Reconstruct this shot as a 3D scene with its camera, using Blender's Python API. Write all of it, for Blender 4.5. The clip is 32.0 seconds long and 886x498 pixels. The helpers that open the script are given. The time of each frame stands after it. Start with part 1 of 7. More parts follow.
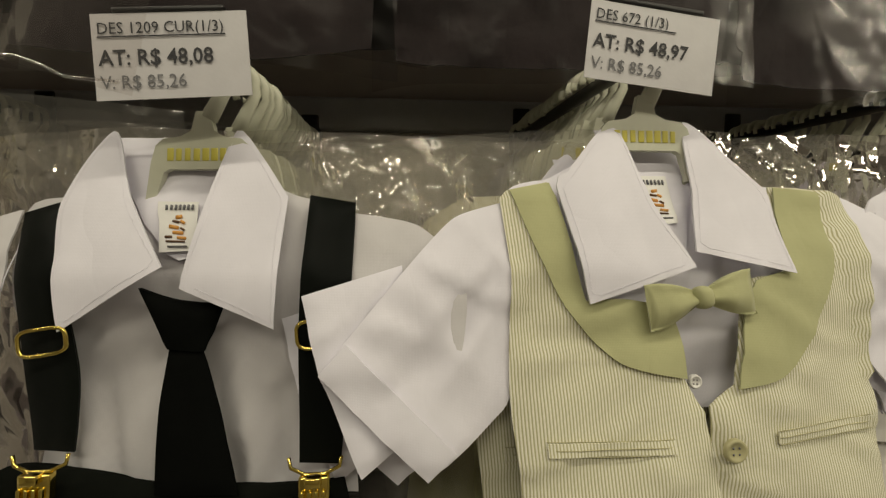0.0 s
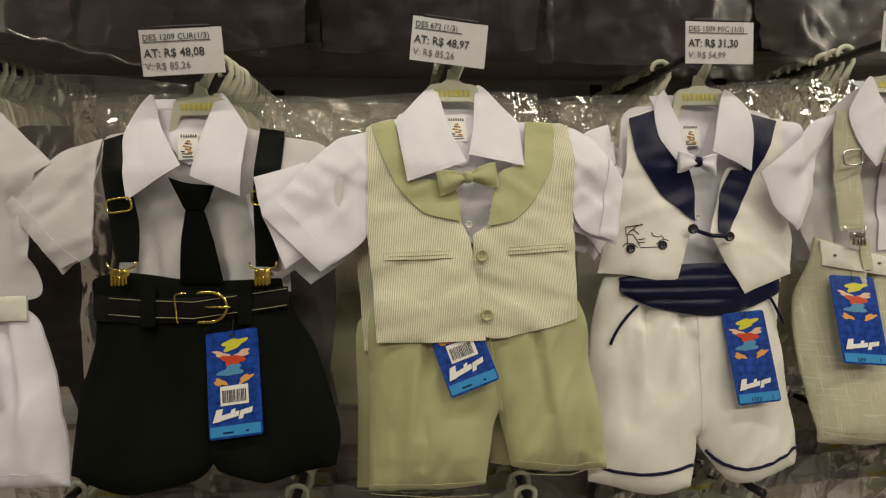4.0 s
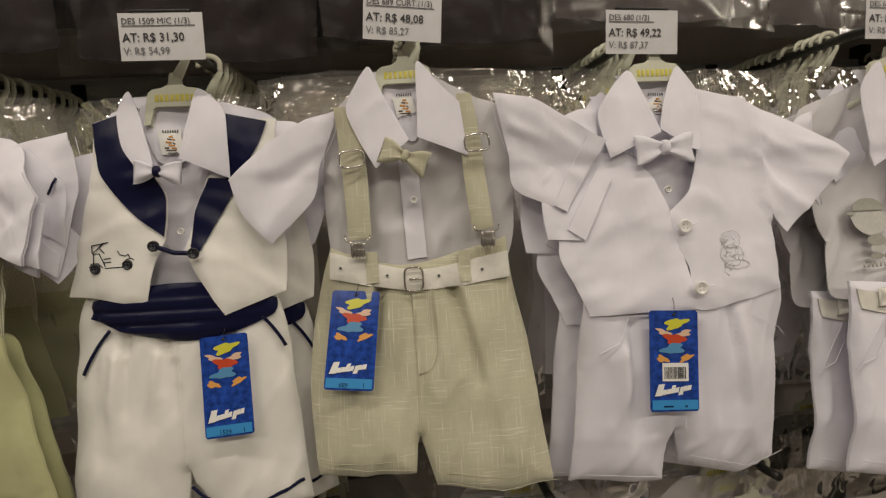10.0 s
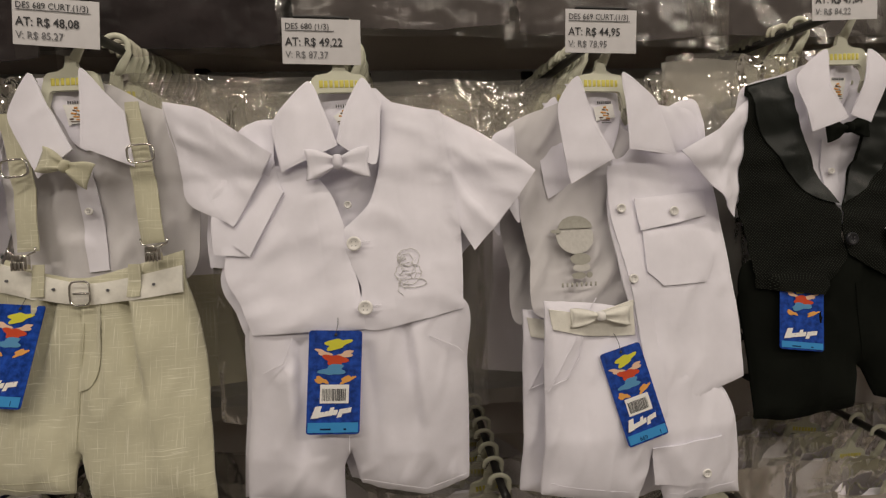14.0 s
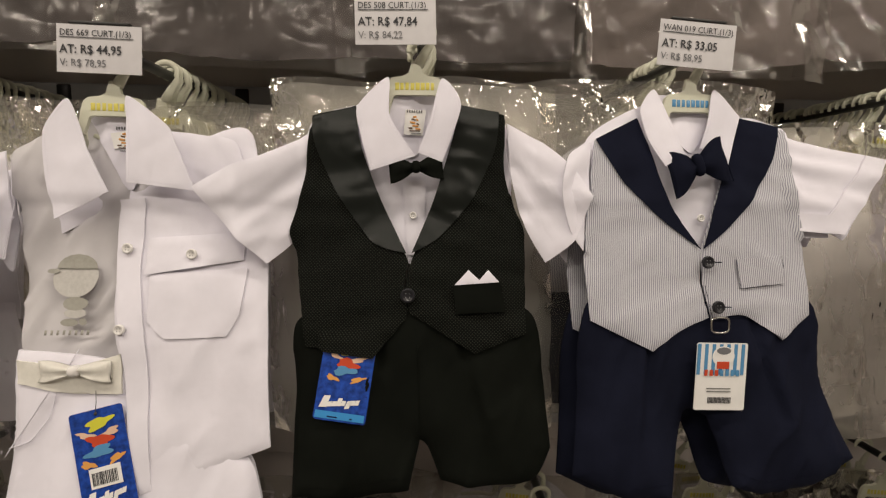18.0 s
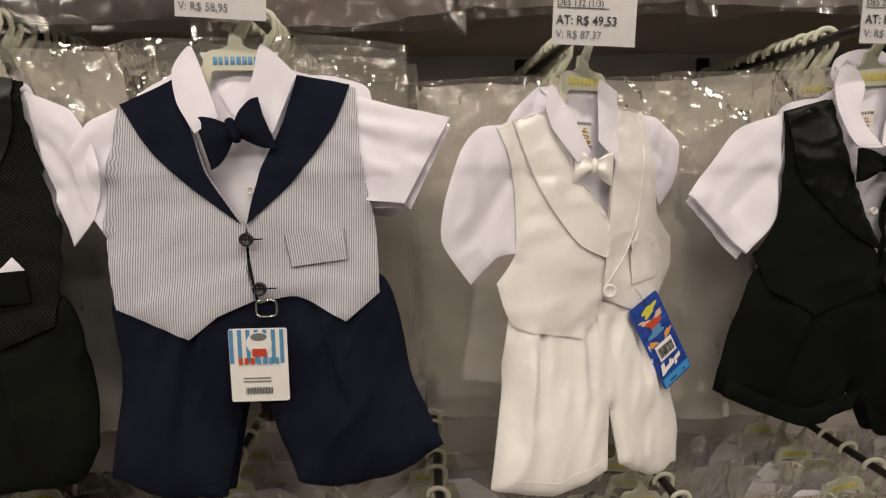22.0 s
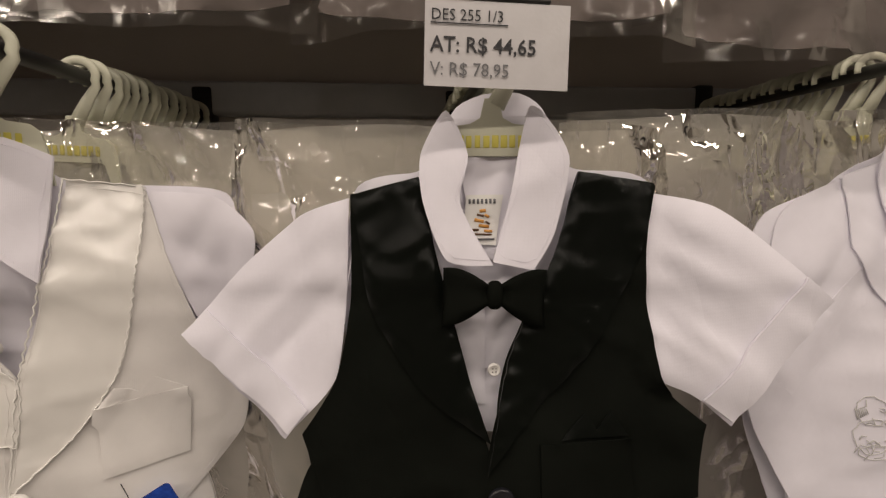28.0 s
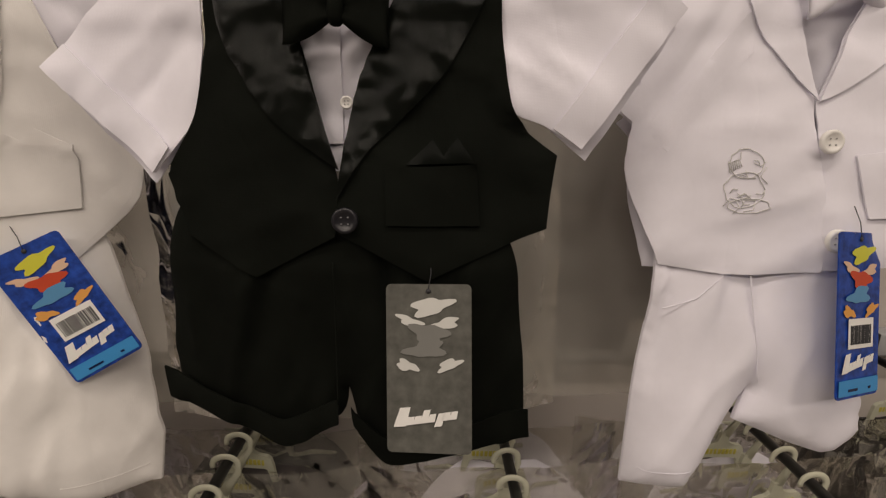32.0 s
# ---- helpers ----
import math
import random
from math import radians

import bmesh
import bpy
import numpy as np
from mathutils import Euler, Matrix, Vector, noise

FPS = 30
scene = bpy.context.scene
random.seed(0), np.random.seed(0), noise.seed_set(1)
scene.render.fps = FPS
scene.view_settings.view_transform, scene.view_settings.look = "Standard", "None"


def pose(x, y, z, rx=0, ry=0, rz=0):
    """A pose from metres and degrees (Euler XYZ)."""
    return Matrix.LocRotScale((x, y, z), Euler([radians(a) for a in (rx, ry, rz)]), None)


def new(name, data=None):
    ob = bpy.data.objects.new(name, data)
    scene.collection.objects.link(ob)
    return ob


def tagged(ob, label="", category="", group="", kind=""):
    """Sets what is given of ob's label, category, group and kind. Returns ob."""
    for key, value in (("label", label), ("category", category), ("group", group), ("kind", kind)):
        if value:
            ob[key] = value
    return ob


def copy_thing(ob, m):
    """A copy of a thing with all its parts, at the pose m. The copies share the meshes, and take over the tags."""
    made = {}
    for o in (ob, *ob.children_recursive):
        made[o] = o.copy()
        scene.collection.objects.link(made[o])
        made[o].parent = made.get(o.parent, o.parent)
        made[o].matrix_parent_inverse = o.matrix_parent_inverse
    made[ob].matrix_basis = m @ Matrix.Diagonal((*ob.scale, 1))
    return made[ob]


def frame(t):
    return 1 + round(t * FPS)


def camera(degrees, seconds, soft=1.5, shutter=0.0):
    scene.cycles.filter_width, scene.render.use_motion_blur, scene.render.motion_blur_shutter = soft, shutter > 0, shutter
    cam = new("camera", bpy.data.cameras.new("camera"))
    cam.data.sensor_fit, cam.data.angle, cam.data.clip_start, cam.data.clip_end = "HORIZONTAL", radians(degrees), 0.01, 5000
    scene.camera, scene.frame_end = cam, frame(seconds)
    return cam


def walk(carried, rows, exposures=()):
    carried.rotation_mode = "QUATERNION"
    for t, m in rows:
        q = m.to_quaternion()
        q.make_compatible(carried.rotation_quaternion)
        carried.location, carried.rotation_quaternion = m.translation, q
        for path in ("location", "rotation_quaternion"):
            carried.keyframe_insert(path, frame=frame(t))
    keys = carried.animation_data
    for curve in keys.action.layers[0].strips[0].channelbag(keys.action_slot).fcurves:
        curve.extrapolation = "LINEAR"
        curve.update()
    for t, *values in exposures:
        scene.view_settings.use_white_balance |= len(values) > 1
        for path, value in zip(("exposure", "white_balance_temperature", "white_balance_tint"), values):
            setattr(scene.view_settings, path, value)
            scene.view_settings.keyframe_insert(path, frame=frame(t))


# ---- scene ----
cam = camera(86.9, 32.0, 1.25)
METRES, EYE, TILT, LEAN, TURN = 2.9, 1.4, -4.0, -0.1, -5.5
ROWS = [
    (0.0, 0.0, 0.0, 0.0, -0.0, 0.0, 0.0),
    (0.5, 0.0007, -0.0049, -0.0041, 0.48, -0.25, 0.04),
    (1.0, 0.0009, -0.0109, -0.0097, 0.92, -1.06, 0.15),
    (1.5, -0.0004, -0.0209, -0.0151, 0.77, -1.99, 0.55),
    (2.0, 0.0023, -0.0375, -0.0193, -0.97, -2.09, 0.87),
    (2.5, 0.0103, -0.0547, -0.0225, 0.2, -1.78, 0.7),
    (4.5, 0.0511, -0.0769, -0.0293, 0.35, -1.63, 0.93),
    (5.0, 0.065, -0.079, -0.03, 1.13, -1.22, 0.76),
    (5.5, 0.0774, -0.078, -0.0298, 1.6, -1.41, 1.3),
    (6.0, 0.0934, -0.0739, -0.0295, 1.01, -1.21, 1.08),
    (6.5, 0.1114, -0.0676, -0.0294, 1.04, -1.56, 0.78),
    (7.0, 0.1309, -0.063, -0.0295, 0.73, -1.43, 1.31),
    (7.5, 0.1468, -0.061, -0.0281, -0.27, -1.61, 1.58),
    (8.0, 0.1605, -0.0574, -0.0274, -1.09, -1.98, 1.49),
    (8.5, 0.1783, -0.0574, -0.0265, -1.03, -2.38, 1.09),
    (9.0, 0.1989, -0.0567, -0.0262, 0.61, -2.58, 1.19),
    (9.5, 0.2164, -0.0542, -0.0256, 0.79, -3.13, 2.24),
    (10.0, 0.2323, -0.0548, -0.024, 0.71, -3.18, 2.74),
    (10.5, 0.2472, -0.0537, -0.0237, 0.62, -2.93, 2.81),
    (11.0, 0.2617, -0.0526, -0.0243, 0.47, -2.99, 2.84),
    (11.5, 0.276, -0.0513, -0.024, 0.6, -3.28, 2.86),
    (12.0, 0.2887, -0.0502, -0.0233, 1.16, -3.36, 2.45),
    (12.5, 0.3002, -0.0507, -0.0226, 1.75, -3.58, 2.91),
    (13.0, 0.3094, -0.0504, -0.0214, 1.74, -3.3, 3.36),
    (13.5, 0.3239, -0.0487, -0.02, 1.31, -2.73, 1.81),
    (14.0, 0.3451, -0.0484, -0.0215, 0.34, -3.77, 1.83),
    (14.5, 0.3682, -0.0459, -0.0221, 0.08, -2.92, 1.02),
    (15.0, 0.3889, -0.0402, -0.0207, 0.37, -3.42, 0.85),
    (15.5, 0.4213, -0.0356, -0.019, -0.37, -3.33, 0.28),
    (17.5, 0.5109, -0.0239, -0.0141, 2.76, -2.72, -0.78),
    (18.0, 0.5226, -0.0212, -0.0117, 2.93, -2.55, -0.85),
    (18.5, 0.5337, -0.017, -0.0116, 2.58, -3.0, -0.09),
    (19.0, 0.5461, -0.0129, -0.0134, 3.03, -3.44, 0.14),
    (19.5, 0.5664, -0.0115, -0.0136, 3.27, -3.37, -0.06),
    (20.0, 0.5866, -0.0062, -0.0143, 3.06, -3.87, 0.37),
    (20.5, 0.6041, -0.0016, -0.0142, 1.08, -4.62, -0.37),
    (21.0, 0.6234, -0.0015, -0.0144, 0.71, -5.14, 0.95),
    (21.5, 0.6466, -0.0001, -0.0139, 1.43, -5.13, 1.37),
    (22.0, 0.6701, 0.002, -0.0126, 2.4, -5.46, 1.32),
    (22.5, 0.6875, 0.002, -0.0101, 3.38, -5.34, 0.92),
    (23.0, 0.6981, 0.0024, -0.0088, 4.01, -5.11, 0.89),
    (23.5, 0.7093, 0.0024, -0.0076, 4.75, -5.1, 0.82),
    (24.0, 0.7225, 0.002, -0.0067, 4.75, -5.0, 1.08),
    (24.5, 0.7349, 0.0043, -0.007, 4.81, -5.39, 1.22),
    (25.0, 0.7518, 0.0066, -0.0072, 4.55, -5.59, 1.56),
    (25.5, 0.7658, 0.0074, -0.0069, 4.2, -5.42, 0.77),
    (26.0, 0.776, 0.0135, -0.0052, 1.5, -4.34, 1.63),
    (26.5, 0.7862, 0.0336, -0.0006, 0.56, -4.22, 1.59),
    (28.5, 0.8091, 0.0844, 0.0137, 2.28, -3.29, -0.82),
    (29.0, 0.8125, 0.0869, 0.0109, 3.24, -2.63, -1.17),
    (29.5, 0.813, 0.0874, 0.0088, 3.55, -3.16, -0.72),
    (30.0, 0.8119, 0.0853, 0.0, 3.65, -5.2, -0.68),
    (30.5, 0.8119, 0.0853, -0.0153, 3.69, -9.77, -0.37),
    (31.0, 0.8116, 0.085, -0.0258, 3.84, -12.36, -0.59),
    (31.5, 0.8189, 0.0801, -0.0283, 3.74, -12.35, 0.05),
    (32.0, 0.8389, 0.0749, -0.0285, 3.85, -11.47, -0.17),
]
EXPOSURES = [(0, -0.22, 6850, -2.5), (5.5, -0.08, 6580, 2), (7.5, -0.19, 6570, 3.2), (13, -0.28, 6500, 7), (17, 0.0, 6520, 8), (19, 0.12, 6540, 8), (24, 0.0, 6450, 10), (26, -0.14, 6500, 10.5), (29, -0.2, 6650, 11), (32, -0.18, 6650, 11)]
walk(cam, [(t, pose(0, 0, EYE, TILT, LEAN, TURN) @ pose(METRES * x, METRES * y, METRES * z, 90 + pitch, roll, yaw)) for t, x, y, z, yaw, pitch, roll in ROWS], EXPOSURES)

# ---- light: a closed shop with fluorescent ceiling lights over the aisle ----
world = bpy.data.worlds.new("world")
scene.world = world
world.use_nodes = True
world.node_tree.nodes["Background"].inputs[0].default_value = (0.9, 0.95, 1.0, 1)
world.node_tree.nodes["Background"].inputs[1].default_value = 0.02


def lamp(x, y, z, sx, sy, watts, color=(1.0, 0.88, 0.76)):
    data = bpy.data.lights.new("tube_light", "AREA")
    data.shape, data.size, data.size_y, data.energy, data.color = "RECTANGLE", sx, sy, watts, color
    ob = new("tube_light", data)
    ob.matrix_world = pose(x, y, z)
    return ob


LAMPS = [(-1.1, -0.45), (0.6, -0.45), (2.3, -0.45), (4.0, -0.45), (-0.3, -1.75), (1.5, -1.75), (3.2, -1.75)]
for lx, ly in LAMPS:
    lamp(lx, ly, 2.78, 1.2, 0.09, 11.6 if ly > -1 else 21.5)


# ---- materials ----
def nodes_of(name):
    m = bpy.data.materials.new(name)
    m.use_nodes = True
    return m, m.node_tree.nodes, m.node_tree.links, m.node_tree.nodes["Principled BSDF"]


def ramp(ns, stops):
    r = ns.new("ShaderNodeValToRGB")
    while len(r.color_ramp.elements) < len(stops):
        r.color_ramp.elements.new(0.5)
    for e, (p, c) in zip(r.color_ramp.elements, stops):
        e.position, e.color = p, (*c, 1)
    return r


def coords(ns, ls, scale=(1, 1, 1), turn=0.0):
    tc, mp = ns.new("ShaderNodeTexCoord"), ns.new("ShaderNodeMapping")
    mp.inputs["Scale"].default_value = scale
    mp.inputs["Rotation"].default_value = (0, radians(turn), 0)
    ls.new(tc.outputs["Object"], mp.inputs["Vector"])
    return mp.outputs["Vector"]


def noise_tex(ns, ls, vec, scale, detail=3.0, rough=0.55):
    n = ns.new("ShaderNodeTexNoise")
    n.inputs["Scale"].default_value, n.inputs["Detail"].default_value, n.inputs["Roughness"].default_value = scale, detail, rough
    ls.new(vec, n.inputs["Vector"])
    return n.outputs["Fac"]


def maths(ns, ls, op, a, b):
    n = ns.new("ShaderNodeMath")
    n.operation = op
    for k, v in enumerate((a, b)):
        if isinstance(v, (int, float)):
            n.inputs[k].default_value = v
        else:
            ls.new(v, n.inputs[k])
    return n.outputs[0]


def bump(ns, ls, height, strength, distance, under=None):
    b = ns.new("ShaderNodeBump")
    b.inputs["Strength"].default_value, b.inputs["Distance"].default_value = strength, distance
    ls.new(height, b.inputs["Height"])
    if under:
        ls.new(under, b.inputs["Normal"])
    return b.outputs["Normal"]


def wave(ns, ls, vec, scale, direction="X", distort=0.0):
    w = ns.new("ShaderNodeTexWave")
    w.bands_direction = direction
    w.inputs["Scale"].default_value, w.inputs["Distortion"].default_value = scale, distort
    ls.new(vec, w.inputs["Vector"])
    return w.outputs["Fac"]


def fabric(name, color, rough=0.85, sheen=0.25, weave=2600.0, crease=0.18, vary=0.06, spec=0.25, slub=None):
    """Woven cloth: soft creases, thread relief and a faint unevenness of the dye."""
    m, ns, ls, b = nodes_of(name)
    vec = coords(ns, ls)
    soft = noise_tex(ns, ls, vec, 22, 4)
    lo, hi = [c * (1 - vary) for c in color], [min(1, c * (1 + vary)) for c in color]
    col = ramp(ns, [(0.3, lo), (0.7, hi)])
    ls.new(soft, col.inputs[0])
    out = col.outputs[0]
    if slub:
        h = noise_tex(ns, ls, coords(ns, ls, (26, 26, 900)), 1, 2)
        v = noise_tex(ns, ls, coords(ns, ls, (900, 26, 22)), 1, 2)
        both = maths(ns, ls, "MAXIMUM", h, v)
        sl = ramp(ns, [(0.60, (0, 0, 0)), (0.74, (1, 1, 1))])
        ls.new(both, sl.inputs[0])
        mix = ns.new("ShaderNodeMixRGB")
        mix.inputs[2].default_value = (*slub, 1)
        ls.new(sl.outputs[0], mix.inputs[0])
        ls.new(out, mix.inputs[1])
        out = mix.outputs[0]
    ls.new(out, b.inputs["Base Color"])
    b.inputs["Roughness"].default_value = rough
    b.inputs["Specular IOR Level"].default_value = spec
    b.inputs["Sheen Weight"].default_value = sheen
    threads = maths(ns, ls, "MULTIPLY", wave(ns, ls, vec, weave / 6.28, "X"), wave(ns, ls, vec, weave / 6.28, "Z"))
    n1 = bump(ns, ls, threads, 0.14, 0.0002)
    n2 = bump(ns, ls, noise_tex(ns, ls, vec, 45, 3, 0.5), crease, 0.0022, n1)
    drag = noise_tex(ns, ls, coords(ns, ls, (1, 1, 0.35), 16), 24, 2, 0.45)
    fold = maths(ns, ls, "ABSOLUTE", maths(ns, ls, "SUBTRACT", drag, 0.5), 0.0)
    ls.new(bump(ns, ls, fold, min(1.0, 0.25 + crease), 0.006, n2), b.inputs["Normal"])
    return m


def satin(name, color, rough=0.32, spec=0.36):
    m = fabric(name, color, rough, 0.05, 5000, 0.08, 0.05, spec)
    b = m.node_tree.nodes["Principled BSDF"]
    b.inputs["Anisotropic"].default_value = 0.5
    return m


def pinstripe(name, ground, line, period, turn=0.0, share=0.55):
    """Fine two-tone vertical stripes, period in metres, with a corded relief."""
    m, ns, ls, b = nodes_of(name)
    vec = coords(ns, ls, (1, 1, 1), turn)
    w = wave(ns, ls, vec, math.pi / period / 10, "X", 0.4)
    r = ramp(ns, [(share - 0.14, line), (share + 0.14, ground)])
    ls.new(w, r.inputs[0])
    ls.new(r.outputs[0], b.inputs["Base Color"])
    b.inputs["Roughness"].default_value, b.inputs["Sheen Weight"].default_value = 0.85, 0.15
    b.inputs["Specular IOR Level"].default_value = 0.25
    n1 = bump(ns, ls, w, 0.35, 0.0006)
    ls.new(bump(ns, ls, noise_tex(ns, ls, coords(ns, ls), 50, 3), 0.4, 0.002, n1), b.inputs["Normal"])
    return m


def birdseye(name, ground, dot, period):
    m, ns, ls, b = nodes_of(name)
    vec = coords(ns, ls, (1, 1, 1), 45)
    k = math.pi / period / 10
    w = maths(ns, ls, "MULTIPLY", wave(ns, ls, vec, k, "X"), wave(ns, ls, vec, k, "Z"))
    r = ramp(ns, [(0.45, ground), (0.8, dot)])
    ls.new(w, r.inputs[0])
    ls.new(r.outputs[0], b.inputs["Base Color"])
    b.inputs["Roughness"].default_value, b.inputs["Specular IOR Level"].default_value = 0.9, 0.1
    n1 = bump(ns, ls, w, 0.5, 0.0008)
    ls.new(bump(ns, ls, noise_tex(ns, ls, coords(ns, ls), 45, 3), 0.35, 0.002, n1), b.inputs["Normal"])
    return m


def plain(name, color, rough=0.5, metal=0.0, spec=0.5, grain=0.0, vary=0.04, scale=60):
    m, ns, ls, b = nodes_of(name)
    vec = coords(ns, ls)
    f = noise_tex(ns, ls, vec, scale, 4)
    col = ramp(ns, [(0.3, [c * (1 - vary) for c in color]), (0.7, [min(1, c * (1 + vary)) for c in color])])
    ls.new(f, col.inputs[0])
    ls.new(col.outputs[0], b.inputs["Base Color"])
    b.inputs["Roughness"].default_value, b.inputs["Metallic"].default_value = rough, metal
    b.inputs["Specular IOR Level"].default_value = spec
    if grain:
        ls.new(bump(ns, ls, noise_tex(ns, ls, vec, scale * 8, 3), grain, 0.0006), b.inputs["Normal"])
    return m


def film(name, clear=(0.90, 0.89, 0.87), haze=0.13, relief=0.35, gloss=0.12, shine=1.0, fine=1.0):
    """Thin crackling plastic film: mostly clear, glossy where it is seen edge on."""
    m, ns, ls, b = nodes_of(name)
    ns.remove(b)
    vec = coords(ns, ls)
    big = noise_tex(ns, ls, coords(ns, ls, (1, 1, 0.6)), fine * 15, 3, 0.5)
    one = noise_tex(ns, ls, coords(ns, ls, (1, 1, 0.32), 28), fine * 38, 1, 0.5)
    two = noise_tex(ns, ls, coords(ns, ls, (0.35, 1, 1), 20), fine * 33, 1, 0.5)
    ridges = [maths(ns, ls, "ABSOLUTE", maths(ns, ls, "SUBTRACT", n, 0.5), 0.0) for n in (one, two)]
    streak = maths(ns, ls, "ADD", *ridges)
    n1 = bump(ns, ls, big, relief, 0.010 / fine)
    n2 = bump(ns, ls, streak, min(1.0, relief * 1.6), 0.007 / fine, n1)
    tr, gl, df = ns.new("ShaderNodeBsdfTransparent"), ns.new("ShaderNodeBsdfGlossy"), ns.new("ShaderNodeBsdfDiffuse")
    tr.inputs[0].default_value = (*clear, 1)
    gl.inputs["Roughness"].default_value = gloss
    gl.inputs["Color"].default_value = (1, 0.98, 0.95, 1)
    df.inputs["Color"].default_value = (0.68, 0.66, 0.61, 1)
    fr = ns.new("ShaderNodeFresnel")
    fr.inputs["IOR"].default_value = 1.35
    for s in (gl, df, fr):
        ls.new(n2, s.inputs["Normal"])
    m1, m2 = ns.new("ShaderNodeMixShader"), ns.new("ShaderNodeMixShader")
    m1.inputs[0].default_value = haze
    ls.new(tr.outputs[0], m1.inputs[1])
    ls.new(df.outputs[0], m1.inputs[2])
    ls.new(maths(ns, ls, "MULTIPLY", fr.outputs[0], shine), m2.inputs[0])
    ls.new(m1.outputs[0], m2.inputs[1])
    ls.new(gl.outputs[0], m2.inputs[2])
    ls.new(m2.outputs[0], ns["Material Output"].inputs[0])
    return m


WHITE = fabric("white_cotton", (0.80, 0.78, 0.86))
# white cotton darkened: shade on some fronts and sleeves is put into the colour
SHADED_WHITE = fabric("shaded_white_cotton", (0.62, 0.60, 0.62), 0.85, 0.2)
WHITE_B = fabric("white_polyester", (0.79, 0.77, 0.85), 0.6, 0.2, 3000, 0.12)
CREAM = fabric("cream_gabardine", (0.83, 0.805, 0.79), 0.75, 0.25, 2400, 0.35)
OFFWHITE = fabric("off_white_twill", (0.84, 0.82, 0.775), 0.45, 0.3, 3200, 0.15)
BLACK = fabric("black_gabardine", (0.0065, 0.0075, 0.006), 0.9, 0.0, 2200, 0.4, 0.2, 0.04)
BLACK_SATIN = satin("black_satin", (0.004, 0.005, 0.004), 0.36, 0.05)
LAPEL_SATIN = satin("black_lapel_satin", (0.009, 0.011, 0.0095), 0.36, 0.22)
TIE_BLACK = fabric("black_tie_cloth", (0.0035, 0.004, 0.0035), 0.8, 0.0, 3000, 0.2, 0.1, 0.03)
SHINY_BLACK = satin("shiny_black_satin", (0.003, 0.004, 0.003), 0.22, 0.11)
NAVY = fabric("navy_gabardine", (0.009, 0.0105, 0.021), 0.9, 0.0, 2200, 0.35, 0.2, 0.05)
NAVY_SATIN = satin("navy_satin", (0.005, 0.006, 0.034), 0.28, 0.22)
GREEN = fabric("sage_green_gabardine", (0.47, 0.47, 0.26), 0.8, 0.2, 2400, 0.4)
LINEN = fabric("beige_linen", (0.50, 0.48, 0.355), 0.9, 0.25, 1500, 0.5, 0.08, 0.2, (0.72, 0.70, 0.58))
IVORY_SATIN = satin("ivory_satin", (0.90, 0.88, 0.85), 0.27, 1.0)
IVORY_SATIN.node_tree.nodes["Principled BSDF"].inputs["Coat Weight"].default_value = 0.9
IVORY_SATIN.node_tree.nodes["Principled BSDF"].inputs["Coat Roughness"].default_value = 0.24
GREEN_STRIPE = pinstripe("green_pinstripe", (0.82, 0.80, 0.67), (0.50, 0.47, 0.28), 0.0017, 2, 0.40)
NAVY_STRIPE = pinstripe("navy_pinstripe", (0.60, 0.60, 0.64), (0.27, 0.27, 0.33), 0.0021, -2, 0.36)
BIRDSEYE = birdseye("black_birdseye", (0.004, 0.0045, 0.0035), (0.034, 0.037, 0.03), 0.0024)
LEATHER = plain("black_leatherette", (0.006, 0.005, 0.005), 0.5, 0, 0.12, 0.5, 0.2, 200)
WHITE_LEATHER = plain("white_leatherette", (0.74, 0.72, 0.66), 0.45, 0, 0.5, 0.4, 0.05, 200)
GOLD = plain("brass_plate", (0.80, 0.62, 0.16), 0.16, 1.0)
CHROME = plain("nickel_plate", (0.62, 0.60, 0.57), 0.2, 1.0)
IVORY = plain("ivory_plastic", (0.60, 0.60, 0.48), 0.38)
HANGER_YELLOW = plain("yellow_print", (0.62, 0.55, 0.10), 0.5)
PALE_HOLE = plain("button_hole_shade", (0.38, 0.37, 0.36), 0.6)
PEARL = plain("pearl_button", (0.80, 0.78, 0.76), 0.25)
DARK_BUTTON = plain("dark_button", (0.012, 0.012, 0.016), 0.3)
OLIVE_BUTTON = plain("olive_button", (0.45, 0.42, 0.24), 0.35)
PAPER = plain("label_paper", (0.82, 0.81, 0.79), 0.35, 0, 0.4, 0.1)
# price cards: the shade they hang in is put into a greyer paper colour
SHADED_PAPER = plain("shaded_price_paper", (0.60, 0.585, 0.60), 0.3, 0, 0.4, 0.1)
INK = plain("black_ink", (0.035, 0.035, 0.04), 0.7)
GREY_INK = plain("grey_ink", (0.16, 0.16, 0.17), 0.7)
STEEL = plain("dark_painted_steel", (0.015, 0.014, 0.014), 0.4)
RAIL = plain("grey_blue_steel", (0.42, 0.425, 0.44), 0.45)
FILM = film("clear_film", (0.90, 0.89, 0.87), 0.10, 0.40, 0.09, 1.8, 1.2)
MILKY_FILM = film("milky_film", (0.88, 0.85, 0.82), 0.36, 0.24, 0.10, 1.1, 1.0)



# ---- shape helpers ----
from mathutils import geometry


def put(name, mesh, mat, parent=None, label=""):
    ob = new(name, mesh)
    mesh.materials.append(mat)
    if parent is not None:
        ob.parent = parent
    if label:
        ob["label"] = label
    return ob


def part(name, bm, mat, parent=None, label="", smooth=True):
    mesh = bpy.data.meshes.new(name)
    bm.to_mesh(mesh)
    bm.free()
    if smooth:
        mesh.polygons.foreach_set("use_smooth", [True] * len(mesh.polygons))
    return put(name, mesh, mat, parent, label)


